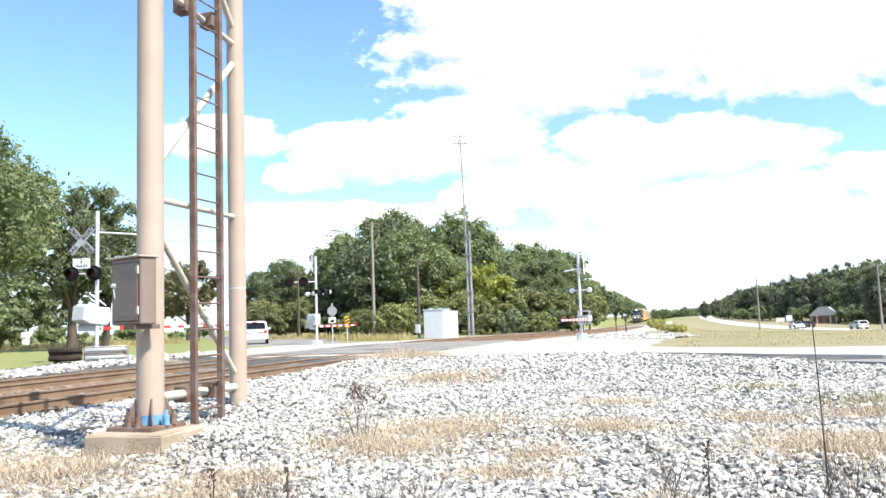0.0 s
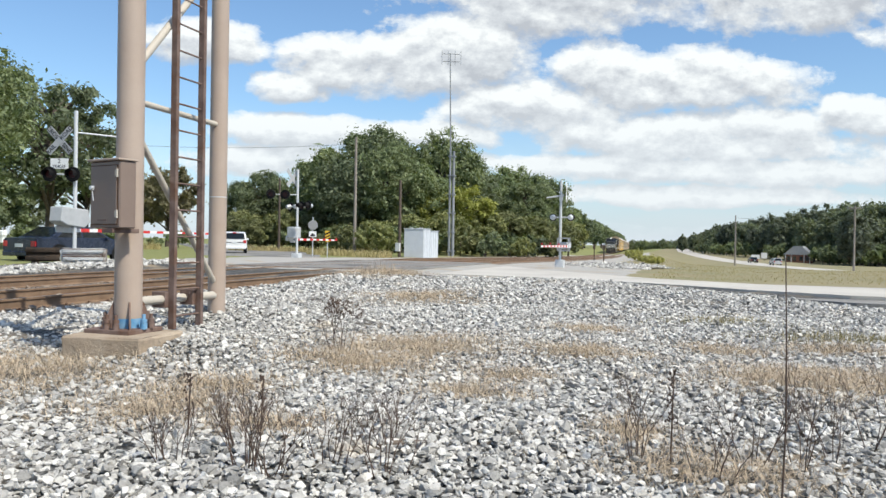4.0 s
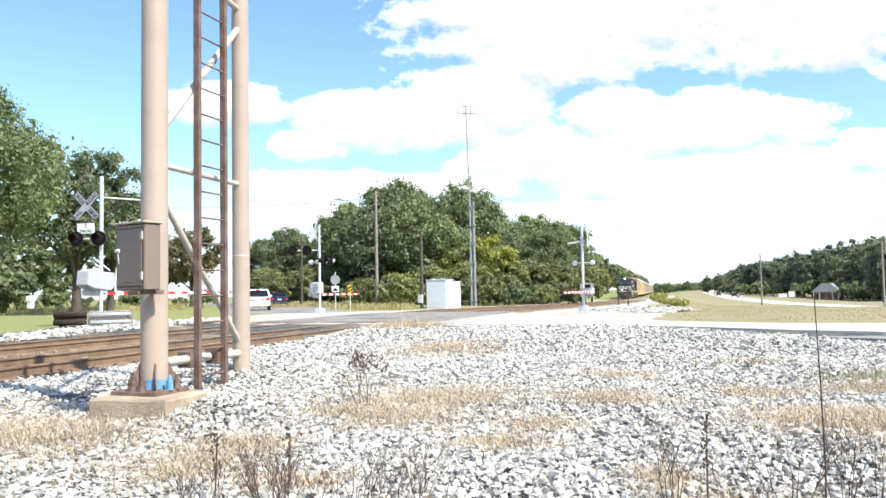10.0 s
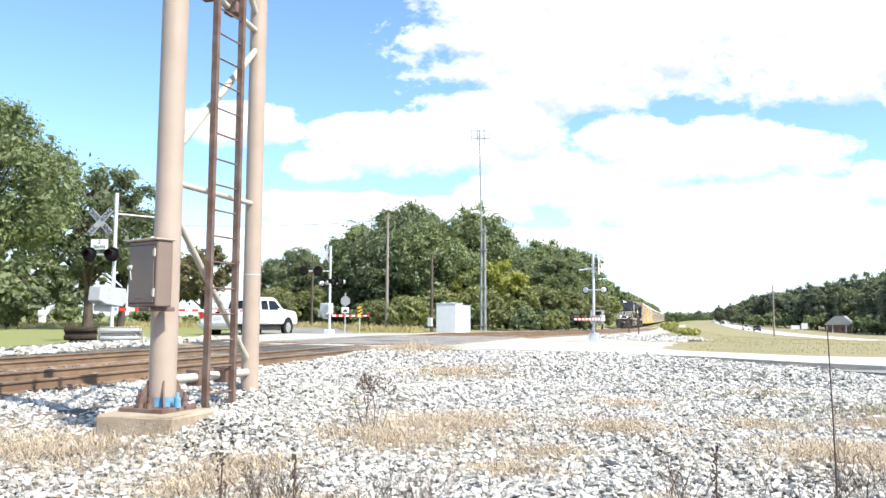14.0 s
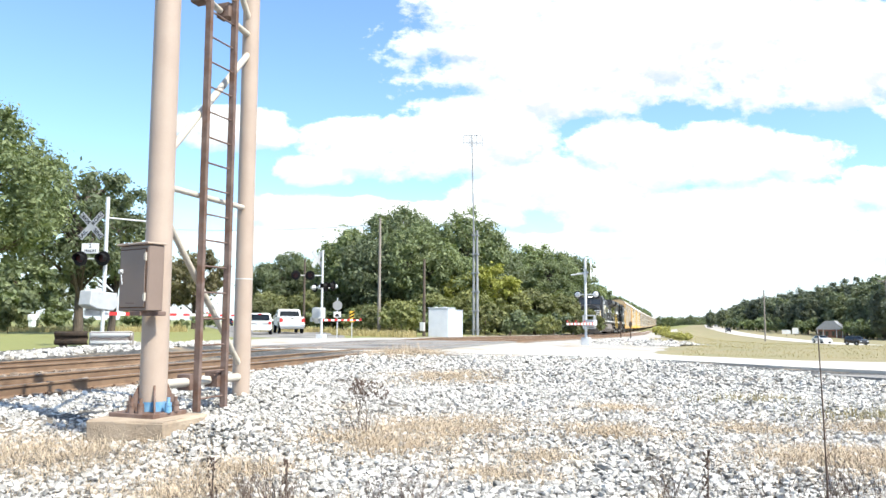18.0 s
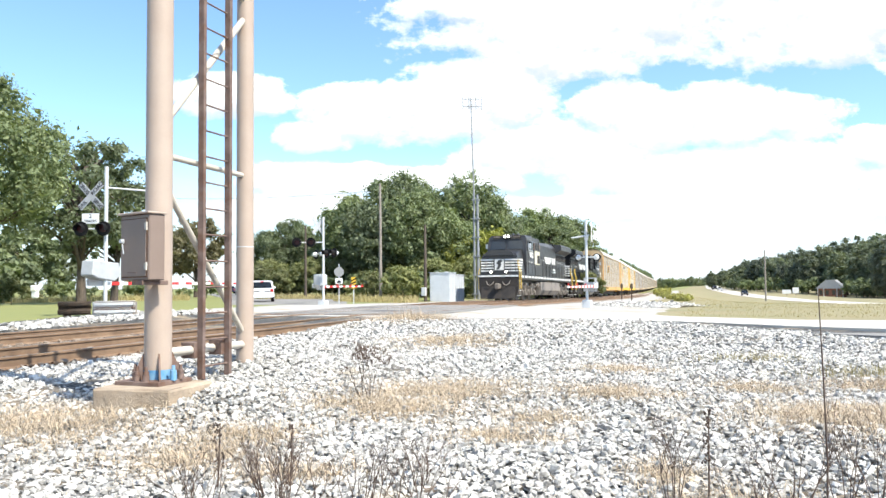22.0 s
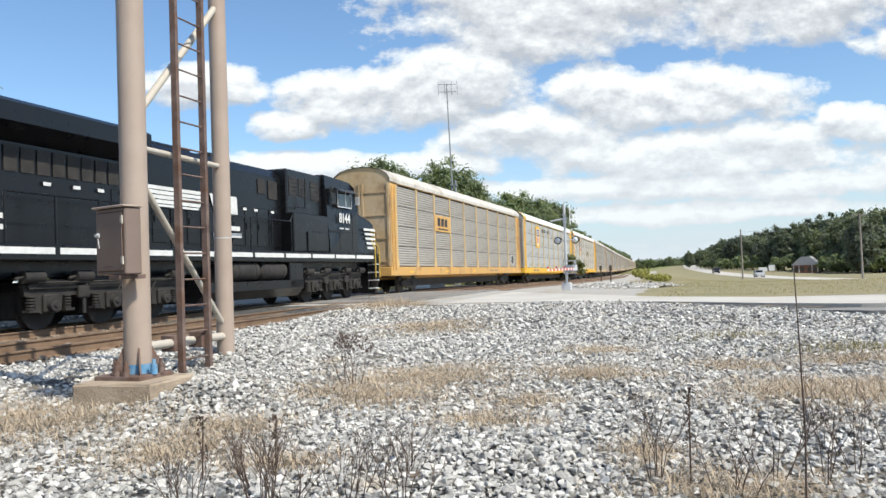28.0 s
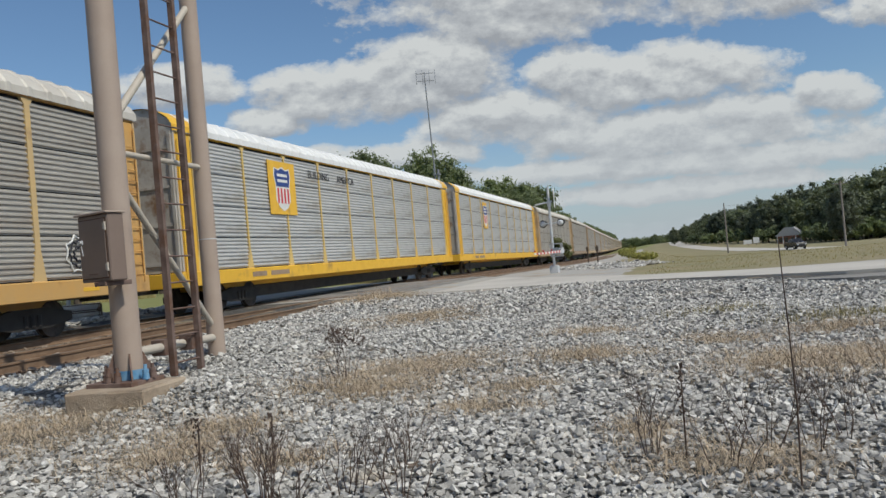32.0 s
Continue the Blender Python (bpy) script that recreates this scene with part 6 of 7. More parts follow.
                o.parent, o["label"] = t, "sprayed scrawl on the panel"
            box(bm, 1.46, 1.475, y2 - 0.05, y2 + BAY_W - 0.1, 3.25, 4.15)
            for k in range(3):
                y = y2 + 0.4 + k * 0.62
                prism(bm, [(y, 3.55), (y + 0.46, 3.55), (y + 0.46, 4.0), (y, 4.0)], 1.475, 1.482, "x", 1)
            box(bm, 1.475, 1.484, y2 + 0.5, y2 + BAY_W - 0.6, 3.36, 3.43, mi=1)
            part("plate", bm, [RACK_TAN, DARK_INK], t, "faded yellow plate with plain dark shapes")
        else:
            ym = y2 + 0.5 * BAY_W - (0 if emblem == "shield" else 0.4)
            w = 0.98 if emblem == "shield" else 0.6
            box(bm, 1.46, 1.475, ym - w, ym + w, 3.1, 5.0)
            sh = [(-0.55, 4.78), (-0.28, 4.72), (0, 4.82), (0.28, 4.72), (0.55, 4.78), (0.62, 4.5), (0.5, 4.1), (0.52, 3.6), (0.3, 3.35), (0, 3.22), (-0.3, 3.35), (-0.52, 3.6), (-0.5, 4.1), (-0.62, 4.5)]
            prism(bm, [(ym + a, b) for a, b in sh], 1.475, 1.480, "x", 1)
            prism(bm, [(ym + a * 0.9, 4.08 + (b - 4.08) * 0.93) for a, b in sh if b > 4.05], 1.480, 1.484, "x", 2)
            for k in range(4):
                box(bm, 1.480, 1.484, ym - 0.42 + k * 0.24, ym - 0.30 + k * 0.24, 3.5, 4.04, mi=3)
            box(bm, 1.484, 1.487, ym - 0.36, ym + 0.36, 4.46, 4.56, mi=1)
            box(bm, 1.484, 1.487, ym - 0.36, ym + 0.36, 4.26, 4.36, mi=1)
            part("plate", bm, [trim, STRIPE, SHIELD_BLUE, SHIELD_RED], t, "yellow plate with a plain striped shield")
            if emblem == "shield":
                text_part("BUILDING", 0.42, Matrix.Translation((1.452, y2 + 1.6 * BAY_W, 4.72)) @ FACE_E, DARK_INK, t)
                text_part("AMERICA", 0.42, Matrix.Translation((1.452, y2 + 2.52 * BAY_W, 4.72)) @ FACE_E, DARK_INK, t)
    return t


lead = locomotive("9683", False)
trail = locomotive("8144", True)
racks = [autorack(GALV_OLD, RACK_TAN, POST_TAN, ROOF_OLD, "weathered tan autorack railcar with corrugated grey side panels", True, "plain"),
         autorack(GALV, RACK_YELLOW, POST_PALE, ROOF_WHITE, "bright yellow autorack railcar with grey panels and white roof", True, "shield"),
         autorack(GALV, RACK_YELLOW, POST_PALE, ROOF_WHITE, "yellow autorack railcar with a small emblem plate", True, "small"),
         autorack(GALV_OLD, END_TAN, GALV_OLD, ROOF_OLD, "faded tan autorack railcar in the middle of the train", False),
         autorack(GALV_OLD, RACK_BROWN, GALV_OLD, ROOF_OLD, "brown autorack railcar with weathered panels", False)]
order = [3, 4, 3, 3, 4, 3, 4, 3, 3, 4, 3, 3, 4, 3, 3, 3, 4, 3, 3, 4, 3, 3]
TRAIN = [lead, trail] + racks + [copy_thing(racks[k], Matrix()) for k in order]


# ---- road traffic ----
def car_paint(name, c):
    return material(name, c, 0.25, 0.1, second=tuple(v * 0.9 for v in c), scale=2, grain=0.0, spec=0.6)


PAINT_WHITE, PAINT_NAVY, PAINT_DARK, PAINT_GREY, PAINT_RED = (car_paint(a, b) for a, b in (("white_car_paint", (0.78, 0.78, 0.78)), ("dark_blue_car_paint", (0.02, 0.027, 0.05)), ("black_car_paint", (0.02, 0.02, 0.022)), ("silver_car_paint", (0.5, 0.5, 0.5)), ("maroon_car_paint", (0.14, 0.03, 0.03))))
TYRE = material("tyre_rubber", (0.02, 0.02, 0.02), 0.85)
RIM = material("alloy_rim", (0.55, 0.55, 0.56), 0.35, 0.8)
TAIL = material("red_tail_lamp", (0.45, 0.02, 0.02), 0.3, spec=0.6)
SKIRT = material("grey_lower_trim", (0.12, 0.12, 0.125), 0.6)


def vehicle(name, label, category, paint, L, W, body, glass_band, wheels, r, lower=None, fine=True):
    """Nose to +y. body: the side outline as (y, z); glass_band: side window outlines; wheels: their y."""
    t = thing(name, Matrix(), label, category)
    bm = bmesh.new()
    prism(bm, body, -W / 2, W / 2, "x")
    top = max(z for y, z in body)
    for v in bm.verts:
        if v.co.z > top * 0.62:
            v.co.x *= 1 - 0.16 * (v.co.z - top * 0.62) / (top * 0.38)
    bmesh.ops.bevel(bm, geom=bm.edges[:], offset=0.05, segments=2, affect="EDGES")
    part("body", bm, paint, t)
    if lower:
        bm = bmesh.new()
        box(bm, -W / 2 - 0.01, W / 2 + 0.01, body[0][0] + 0.2, L / 2 - 0.3, lower[0], lower[1], 0.02)
        part("lower_trim", bm, SKIRT, t)
    for sx in (-1, 1):
        for band in glass_band:
            bm = bmesh.new()
            a = [bm.verts.new((sx * (W / 2 * (1 - 0.16 * max(0, z - top * 0.62) / (top * 0.38)) + 0.006), y, z)) for y, z in band]
            bm.faces.new(a)
            bmesh.ops.solidify(bm, geom=bm.faces[:], thickness=0.004)
            part("side_window", bm, GLASS, t)
        for y in wheels:
            # black disc flush with the body side stands for the shaded wheel well
            bm = bmesh.new()
            tube(bm, (sx * (W / 2 - 0.1), y, r + 0.03), (sx * (W / 2 + 0.006), y, r + 0.03), r * 1.2, seg=20)
            part("wheel_arch", bm, BLACK, t, "black disc for the shaded wheel well")
            bm = bmesh.new()
            tube(bm, (sx * (W / 2 - 0.2), y, r), (sx * (W / 2 + 0.015), y, r), r, seg=20)
            w = part("wheel", bm, TYRE, t)
            bm = bmesh.new()
            tube(bm, (sx * (W / 2 + 0.016), y, r), (sx * (W / 2 + 0.022), y, r), r * 0.62, seg=16)
            for k in range(5):
                a = radians(72 * k)
                tube(bm, (sx * (W / 2 + 0.02), y, r), (sx * (W / 2 + 0.02), y + r * 0.55 * math.cos(a), r + r * 0.55 * math.sin(a)), 0.03, seg=6)
            part("rim", bm, RIM, w)
        bm = bmesh.new()
        box(bm, sx * (W / 2 - 0.28), sx * (W / 2 - 0.06), -L / 2 - 0.012, -L / 2 + 0.06, top * 0.46, top * 0.6, 0.01)
        part("tail_lamp", bm, TAIL, t)
        bm = bmesh.new()
        box(bm, sx * (W / 2 - 0.45), sx * (W / 2 - 0.08), L / 2 - 0.08, L / 2 + 0.01, top * 0.4, top * 0.5, 0.01)
        part("headlamp", bm, RIM, t)
        bm = bmesh.new()
        box(bm, sx * (W / 2 - 0.02), sx * (W / 2 + 0.16), L * 0.14, L * 0.14 + 0.1, top * 0.62, top * 0.72, 0.02)
        part("mirror", bm, paint, t)
    bm = bmesh.new()
    box(bm, -W / 2 + 0.08, W / 2 - 0.08, -L / 2 - 0.07, -L / 2 + 0.08, r * 0.9, r * 1.45, 0.03)
    part("bumper", bm, SKIRT if lower else paint, t)
    bm = bmesh.new()
    box(bm, -0.2, 0.2, -L / 2 - 0.022, -L / 2, top * 0.44, top * 0.44 + 0.13)
    part("plate", bm, ALU, t)
    return t


def back_glass(t, W, pts):
    bm = bmesh.new()
    (y0, z0), (y1, z1) = pts
    v = [bm.verts.new(p) for p in ((-W / 2 * 0.82, y0, z0), (W / 2 * 0.82, y0, z0), (W / 2 * 0.74, y1, z1), (-W / 2 * 0.74, y1, z1))]
    bm.faces.new(v)
    bmesh.ops.solidify(bm, geom=bm.faces[:], thickness=0.006)
    part("rear_window" if y0 < 0 else "windscreen", bm, GLASS, t)


def sedan(name, label, paint):
    t = vehicle(name, label, "car", paint, 4.8, 1.8, [(-2.4, 0.32), (-2.4, 0.95), (-1.75, 1.0), (-1.05, 1.4), (0.2, 1.42), (1.05, 0.98), (2.2, 0.84), (2.4, 0.6), (2.4, 0.3)],
                [[(-1.5, 1.0), (-1.0, 1.33), (-0.4, 1.35), (-0.4, 1.0)], [(-0.32, 1.0), (-0.32, 1.35), (0.18, 1.34), (0.85, 1.0)]], (-1.42, 1.42), 0.33)
    back_glass(t, 1.8, ((-1.74, 1.03), (-1.1, 1.385))), back_glass(t, 1.8, ((1.02, 1.02), (0.28, 1.4)))
    return t


def hatchback(name, label, paint):
    t = vehicle(name, label, "car", paint, 4.4, 1.8, [(-2.2, 0.35), (-2.2, 1.0), (-1.9, 1.5), (-1.5, 1.6), (0.2, 1.6), (1.1, 1.08), (2.1, 0.92), (2.2, 0.6), (2.2, 0.32)],
                [[(-1.8, 1.08), (-1.65, 1.46), (-0.5, 1.52), (-0.5, 1.06)], [(-0.42, 1.06), (-0.42, 1.52), (0.18, 1.5), (0.9, 1.08)]], (-1.3, 1.36), 0.34)
    back_glass(t, 1.8, ((-2.215, 1.06), (-1.93, 1.49))), back_glass(t, 1.8, ((1.07, 1.12), (0.28, 1.57)))
    bm = bmesh.new()
    box(bm, -0.6, 0.7, -2.22, -2.205, 0.76, 0.82)
    part("tailgate_trim", bm, SKIRT, t)
    bm = bmesh.new()
    box(bm, -0.14, 0.14, -2.02, -1.96, 1.49, 1.56)
    part("brake_lamp", bm, TAIL, t)
    return t


def pickup(name, label, paint):
    t = vehicle(name, label, "pickup truck", paint, 6.3, 2.0, [(-3.15, 0.66), (-3.15, 1.34), (-0.95, 1.36), (-0.85, 1.9), (-0.6, 2.0), (0.85, 2.0), (1.6, 1.42), (2.95, 1.3), (3.15, 1.0), (3.15, 0.6)],
                [[(-0.75, 1.36), (-0.68, 1.82), (-0.05, 1.84), (-0.05, 1.36)], [(0.05, 1.36), (0.05, 1.84), (0.8, 1.82), (1.35, 1.36)]], (-1.95, 2.05), 0.44)
    back_glass(t, 2.0, ((-0.965, 1.38), (-0.87, 1.82))), back_glass(t, 2.0, ((1.55, 1.43), (0.92, 1.9)))
    bm = bmesh.new()
    box(bm, -0.85, 0.85, -3.06, -1.02, 1.24, 1.372)
    part("load_bed", bm, SKIRT, t)
    bm = bmesh.new()
    box(bm, -0.98, 0.98, -3.38, -3.16, 0.5, 0.68, 0.03)
    box(bm, -0.2, 0.2, -3.4, -3.36, 0.53, 0.65)
    part("step_bumper", bm, RIM, t, "chrome step bumper")
    bm = bmesh.new()
    box(bm, -0.85, 0.85, -2.9, 2.9, 0.36, 0.62)
    part("chassis", bm, UNDER_DARK, t)
    for sx in (-1, 1):
        bm = bmesh.new()
        box(bm, sx * 0.82, sx * 1.004, -3.165, -3.05, 0.9, 1.24, 0.01)
        part("corner_lamp", bm, TAIL, t)
        bm = bmesh.new()
        box(bm, sx * 0.996, sx * 1.004, -0.93, -0.915, 0.7, 1.34)
        part("cab_gap", bm, SKIRT, t)
    bm = bmesh.new()
    box(bm, -0.12, 0.12, -3.175, -3.15, 1.16, 1.24)
    part("tailgate_handle", bm, BLACK, t)
    return t


waiting = hatchback("hatchback", "white hatchback standing on the road beyond the crossing", PAINT_WHITE)
passing = sedan("sedan", "dark blue sedan driving off along the road", PAINT_NAVY)
truck = pickup("pickup_truck", "white crew cab pickup truck driving off along the road", PAINT_WHITE)
Z = 0.195
TRAFFIC = [
    (waiting, [(0, -31.6, 48.6, Z, 32), (1.0, -32.6, 50.1, Z, 33), (2.2, -33.8, 51.9, Z, 33), (32, -33.8, 51.9, Z, 33)]),
    (passing, [(0, -23.3, -8.0, Z, 0), (3, -23.3, 17.0, Z, 0), (4, -23.3, 24.6, Z, -6), (4.5, -23.3, 27.4, Z, -8), (5, -23.3, 30.0, Z, -7), (5.5, -23.3, 33.3, Z, -1), (6, -23.4, 36.6, Z, 7), (6.5, -24.0, 40.0, Z, 17), (7, -25.6, 44.1, Z, 22),
               (7.5, -27.6, 48.7, Z, 27), (8, -30.1, 53.1, Z, 33), (8.5, -33.1, 57.1, Z, 37), (9, -36.3, 61.2, Z, 38), (10, -43.7, 70.5, Z, 39), (11, -51.2, 79.8, Z, 39), (16, -92, 130, Z, 39), (32, -92, 130, Z, 39)]),
    (truck, [(0, -23.3, -30.0, Z, 0), (8, -23.3, -0.0, Z, 0), (10, -23.3, 13.2, Z, -6), (11, -23.3, 18.4, Z, -7), (11.5, -23.3, 21.2, Z, -7), (12, -23.3, 23.4, Z, -7), (12.5, -23.3, 25.4, Z, -7), (13, -23.3, 28.1, Z, -5), (13.5, -23.3, 31.2, Z, -1), (14, -23.3, 34.3, Z, 4),
             (14.5, -23.5, 37.4, Z, 13), (15.5, -24.7, 42.2, Z, 20), (16.5, -26.8, 46.9, Z, 25), (17, -29.0, 50.2, Z, 34), (17.5, -31.5, 53.4, Z, 37), (18, -34.6, 57.4, Z, 37), (19, -42.5, 67.7, Z, 37.5), (20, -50.5, 78, Z, 38), (25, -92, 130, Z, 39), (32, -92, 130, Z, 39)]),
]
# cars that come down the highway; its lane bends to the east
LANE = [(-11, 600), (-6, 430), (1.5, 330), (8, 245), (14, 190), (22, 158), (34, 135), (60, 110), (100, 85), (300, -40)]


def lane_rows(marks, side=0.0):
    """Rows from (seconds, metres along the lane)."""
    out = []
    for t, s in marks:
        k = 0
        while True:
            a, b = Vector(LANE[k]), Vector(LANE[k + 1])
            if s <= (b - a).length or k == len(LANE) - 2:
                break
            s -= (b - a).length
            k += 1
        d = (b - a).normalized()
        p = a + d * s + Vector((d.y, -d.x)) * side
        out.append((t, p.x, p.y, float(road_z(p.x, p.y)) + 0.01, math.degrees(math.atan2(-d.x, d.y))))
    fixed = [out[0]]
    for r in out[1:]:
        a = r[4]
        while a - fixed[-1][4] > 180:
            a -= 360
        while a - fixed[-1][4] < -180:
            a += 360
        fixed.append((*r[:4], a))
    return fixed


def lane_s(y):
    s = 0.0
    for a, b in zip(LANE, LANE[1:]):
        if b[1] <= y <= a[1]:
            return s + (Vector(b) - Vector(a)).length * (a[1] - y) / (a[1] - b[1])
        s += (Vector(b) - Vector(a)).length
    return s


for build, name, label, paint, marks in (
        (hatchback, "sport_utility_car", "silver sport utility car on the distant highway", PAINT_GREY, [(0, 600), (20, 400), (25, 291), (28, 194), (29, 175), (30, 158), (32, 128)]),
        (pickup, "pickup_truck", "black pickup truck on the distant highway", PAINT_DARK, [(0, 600), (22, 400), (28, 278), (29, 241), (30, 209), (32, 163)]),
        (hatchback, "sport_utility_car", "dark sport utility car on the distant highway", PAINT_DARK, [(0, 600), (14, 400), (21, 270), (23, 243), (25, 183), (27, 140), (29, 110), (32, 50)]),
        (sedan, "sedan", "white sedan on the distant highway", PAINT_WHITE, [(0, 600), (12, 330), (17, 189), (19, 153), (21, 128), (24, 88), (32, -30)]),
        (hatchback, "sport_utility_car", "dark car on the distant highway", PAINT_DARK, [(0, 600), (11, 330), (17, 174), (18, 156), (20, 128), (23, 88), (32, -30)]),
        (sedan, "sedan", "dark sedan driving away on the highway", PAINT_DARK, [(0, 185), (2, 200), (5, 226), (7, 265), (12, 360), (20, 520), (32, 590)]),
        (hatchback, "sport_utility_car", "grey sport utility car driving away on the highway", PAINT_GREY, [(0, 160), (2, 171), (5, 205), (7, 240), (12, 340), (20, 520), (32, 596)]),
        (sedan, "sedan", "white car turning off the highway", PAINT_WHITE, [(0, 180), (2, 150), (4, 125), (8, 80), (32, -35)])):
    ob = build(name, label, paint)
    away = marks[0][1] < marks[-1][1]
    rows = lane_rows([(t, lane_s(y)) for t, y in marks], -2.6 if away else 1.4)
    if away:
        rows = [(t, x, y, z, a + 180) for t, x, y, z, a in rows]
    TRAFFIC.append((ob, rows))


# ---- trees and brush ----
def leaf_cloud(rng, centres, radii, per, size, squash=0.8):
    """Leaf clusters, each a small bent diamond, round the centres."""
    V, F, base = [], [], 0
    for c, r in zip(centres, radii):
        n = per
        d = rng.normal(size=(n, 3))
        d /= np.linalg.norm(d, axis=1, keepdims=True)
        p = c + d * (r * np.minimum(np.abs(rng.normal(0.62, 0.34, (n, 1))), 1.55)) * np.array([1, 1, squash])
        nrm = d + rng.normal(0, 0.55, (n, 3)) + np.array([0, 0, 0.3])
        nrm /= np.linalg.norm(nrm, axis=1, keepdims=True)
        t = np.cross(nrm, rng.normal(size=(n, 3)))
        t /= np.linalg.norm(t, axis=1, keepdims=True) + 1e-9
        b = np.cross(nrm, t)
        s = size * rng.lognormal(-0.08, 0.4, (n, 1))
        quad = np.stack([p - t * s, p - b * s * 0.55 + nrm * s * 0.15, p + t * s * 1.1, p + b * s * 0.6 + nrm * s * 0.15], 1)
        V.append(quad.reshape(-1, 3))
        F.append(np.arange(n * 4).reshape(n, 4) + base)
        base += n * 4
    return np.concatenate(V), np.concatenate(F)


def tree(seed, h, spread, trunk_h, label, mat, clumps=70, per=110, leaf=0.26, form="oak", r0=None, name="tree", category="tree", slack=1.0):
    rng = np.random.default_rng(seed)
    t = thing(name, Matrix(), label, category)
    r0 = r0 or 0.028 * h
    bm = bmesh.new()
    lean = rng.normal(0, 0.02 * h, 2)
    top = Vector((lean[0], lean[1], h * (0.72 if form == "oak" else 0.93)))
    segs = [Vector((0, 0, -0.3)), Vector((lean[0] * 0.2, lean[1] * 0.2, trunk_h)), top]
    tube(bm, segs[0], segs[1], r0, r0 * 0.72, 10)
    tube(bm, segs[1], segs[2], r0 * 0.72, r0 * 0.15, 8)
    part("trunk", bm, BARK, t)
    cs, rs = [], []
    cz = (h + trunk_h) / 2 if form == "oak" else h * 0.62
    hz = (h - trunk_h) / 2 * 0.93
    lobes = rng.normal(size=(6, 3))
    lobes /= np.linalg.norm(lobes, axis=1, keepdims=True)
    for k in range(clumps):
        d = rng.normal(size=3)
        d /= np.linalg.norm(d)
        lump = 0.74 + 0.26 * max(0, float((lobes @ d).max())) ** 3 + rng.uniform(-0.05, 0.05)
        f = (rng.uniform(0.25, 1.0) ** 0.45) * lump
        if form == "oak":
            c = np.array([d[0] * spread * f, d[1] * spread * f, cz + d[2] * hz * f])
            rr = spread * rng.uniform(0.13, 0.27) * slack
        else:
            u = rng.uniform(0, 1)
            z = trunk_h + (h - trunk_h) * u
            w = spread * (0.45 + 0.75 * math.sin(math.pi * min(1, 0.25 + 0.8 * u))) * rng.uniform(0.3, 1.0) * (1 - 0.72 * u * u)
            a = rng.uniform(0, 6.283)
            c = np.array([w * math.cos(a), w * math.sin(a), z])
            rr = spread * rng.uniform(0.22, 0.4) * (1 - 0.5 * u)
        cs.append(c), rs.append(rr)
    for k in range(0, clumps if name != "bush" else 0, 6 if slack >= 1.0 else 2):
        c = Vector(cs[k])
        bm = bmesh.new()
        z = min(max(trunk_h * 0.9, c.z - (c.xy.length) * 0.7), top.z * 0.95)
        a = Vector((lean[0] * z / h, lean[1] * z / h, z))
        mid = a.lerp(c, 0.5) + Vector((0, 0, 0.06 * h * 0.3))
        tube(bm, a, mid, r0 * 0.33, r0 * 0.22, 6)
        tube(bm, mid, c, r0 * 0.22, r0 * 0.06, 6)
        part("limb", bm, BARK, t)
    v, f = leaf_cloud(rng, np.array(cs), rs, per, leaf)
    o = new("crown", raw_mesh("crown", v, f, mat))
    o.parent = t
    return t


def put(t, x, y, k=1.0, a=0.0, z=None):
    t.matrix_basis = pose(x, y, float(ground_z(x, y)) - 0.05 if z is None else z, 0, 0, a)
    t.scale = (k, k, k)
    return t


def again(t, x, y, k=1.0, a=0.0, z=None, label=""):
    o = copy_thing(t, Matrix())
    put(o, x, y, k, a, z)
    if label:
        o["label"] = label
    return o


def polar(b, r):
    return r * math.sin(radians(b)), r * math.cos(radians(b))


# the two oaks on the lawn
put(tree(11, 15.2, 6.2, 2.6, "big green oak standing on the lawn", LEAF, 190, 240, 0.115), *polar(-51.5, 55), 1, 20)
put(tree(12, 14.6, 5.9, 2.8, "dark green oak with a low crown on the lawn", LEAF, 120, 130, 0.15, slack=0.68), *polar(-44.9, 66), 1, 70)
put(tree(13, 13.2, 4.8, 2.5, "green oak at the edge of the lawn", LEAF, 80, 110, 0.16, slack=0.6), *polar(-42.9, 74), 0.95, 130)
put(tree(14, 10.6, 4.4, 1.6, "thin browning tree behind the lawn", LEAF_BROWN, 100, 90, 0.17, slack=0.8), *polar(-37.6, 100), 1, 10)
again(bpy.data.objects["tree.003"], *polar(-39.6, 104), 0.95, 140)
# the wood behind the crossing
oak_a = put(tree(21, 16.2, 6.4, 2.5, "tall green oak in the wood behind the crossing", LEAF, 190, 150, 0.17), *polar(-23.6, 97), 1.0, 15)
oak_b = put(tree(22, 15.2, 5.8, 2.4, "broad green oak in the wood behind the crossing", LEAF, 170, 150, 0.17), *polar(-26.2, 98), 0.9, 200)
oak_c = put(tree(23, 15.6, 5.4, 2.6, "dense green oak in the wood behind the crossing", LEAF, 165, 150, 0.17), *polar(-18.0, 99), 1.02, 90)
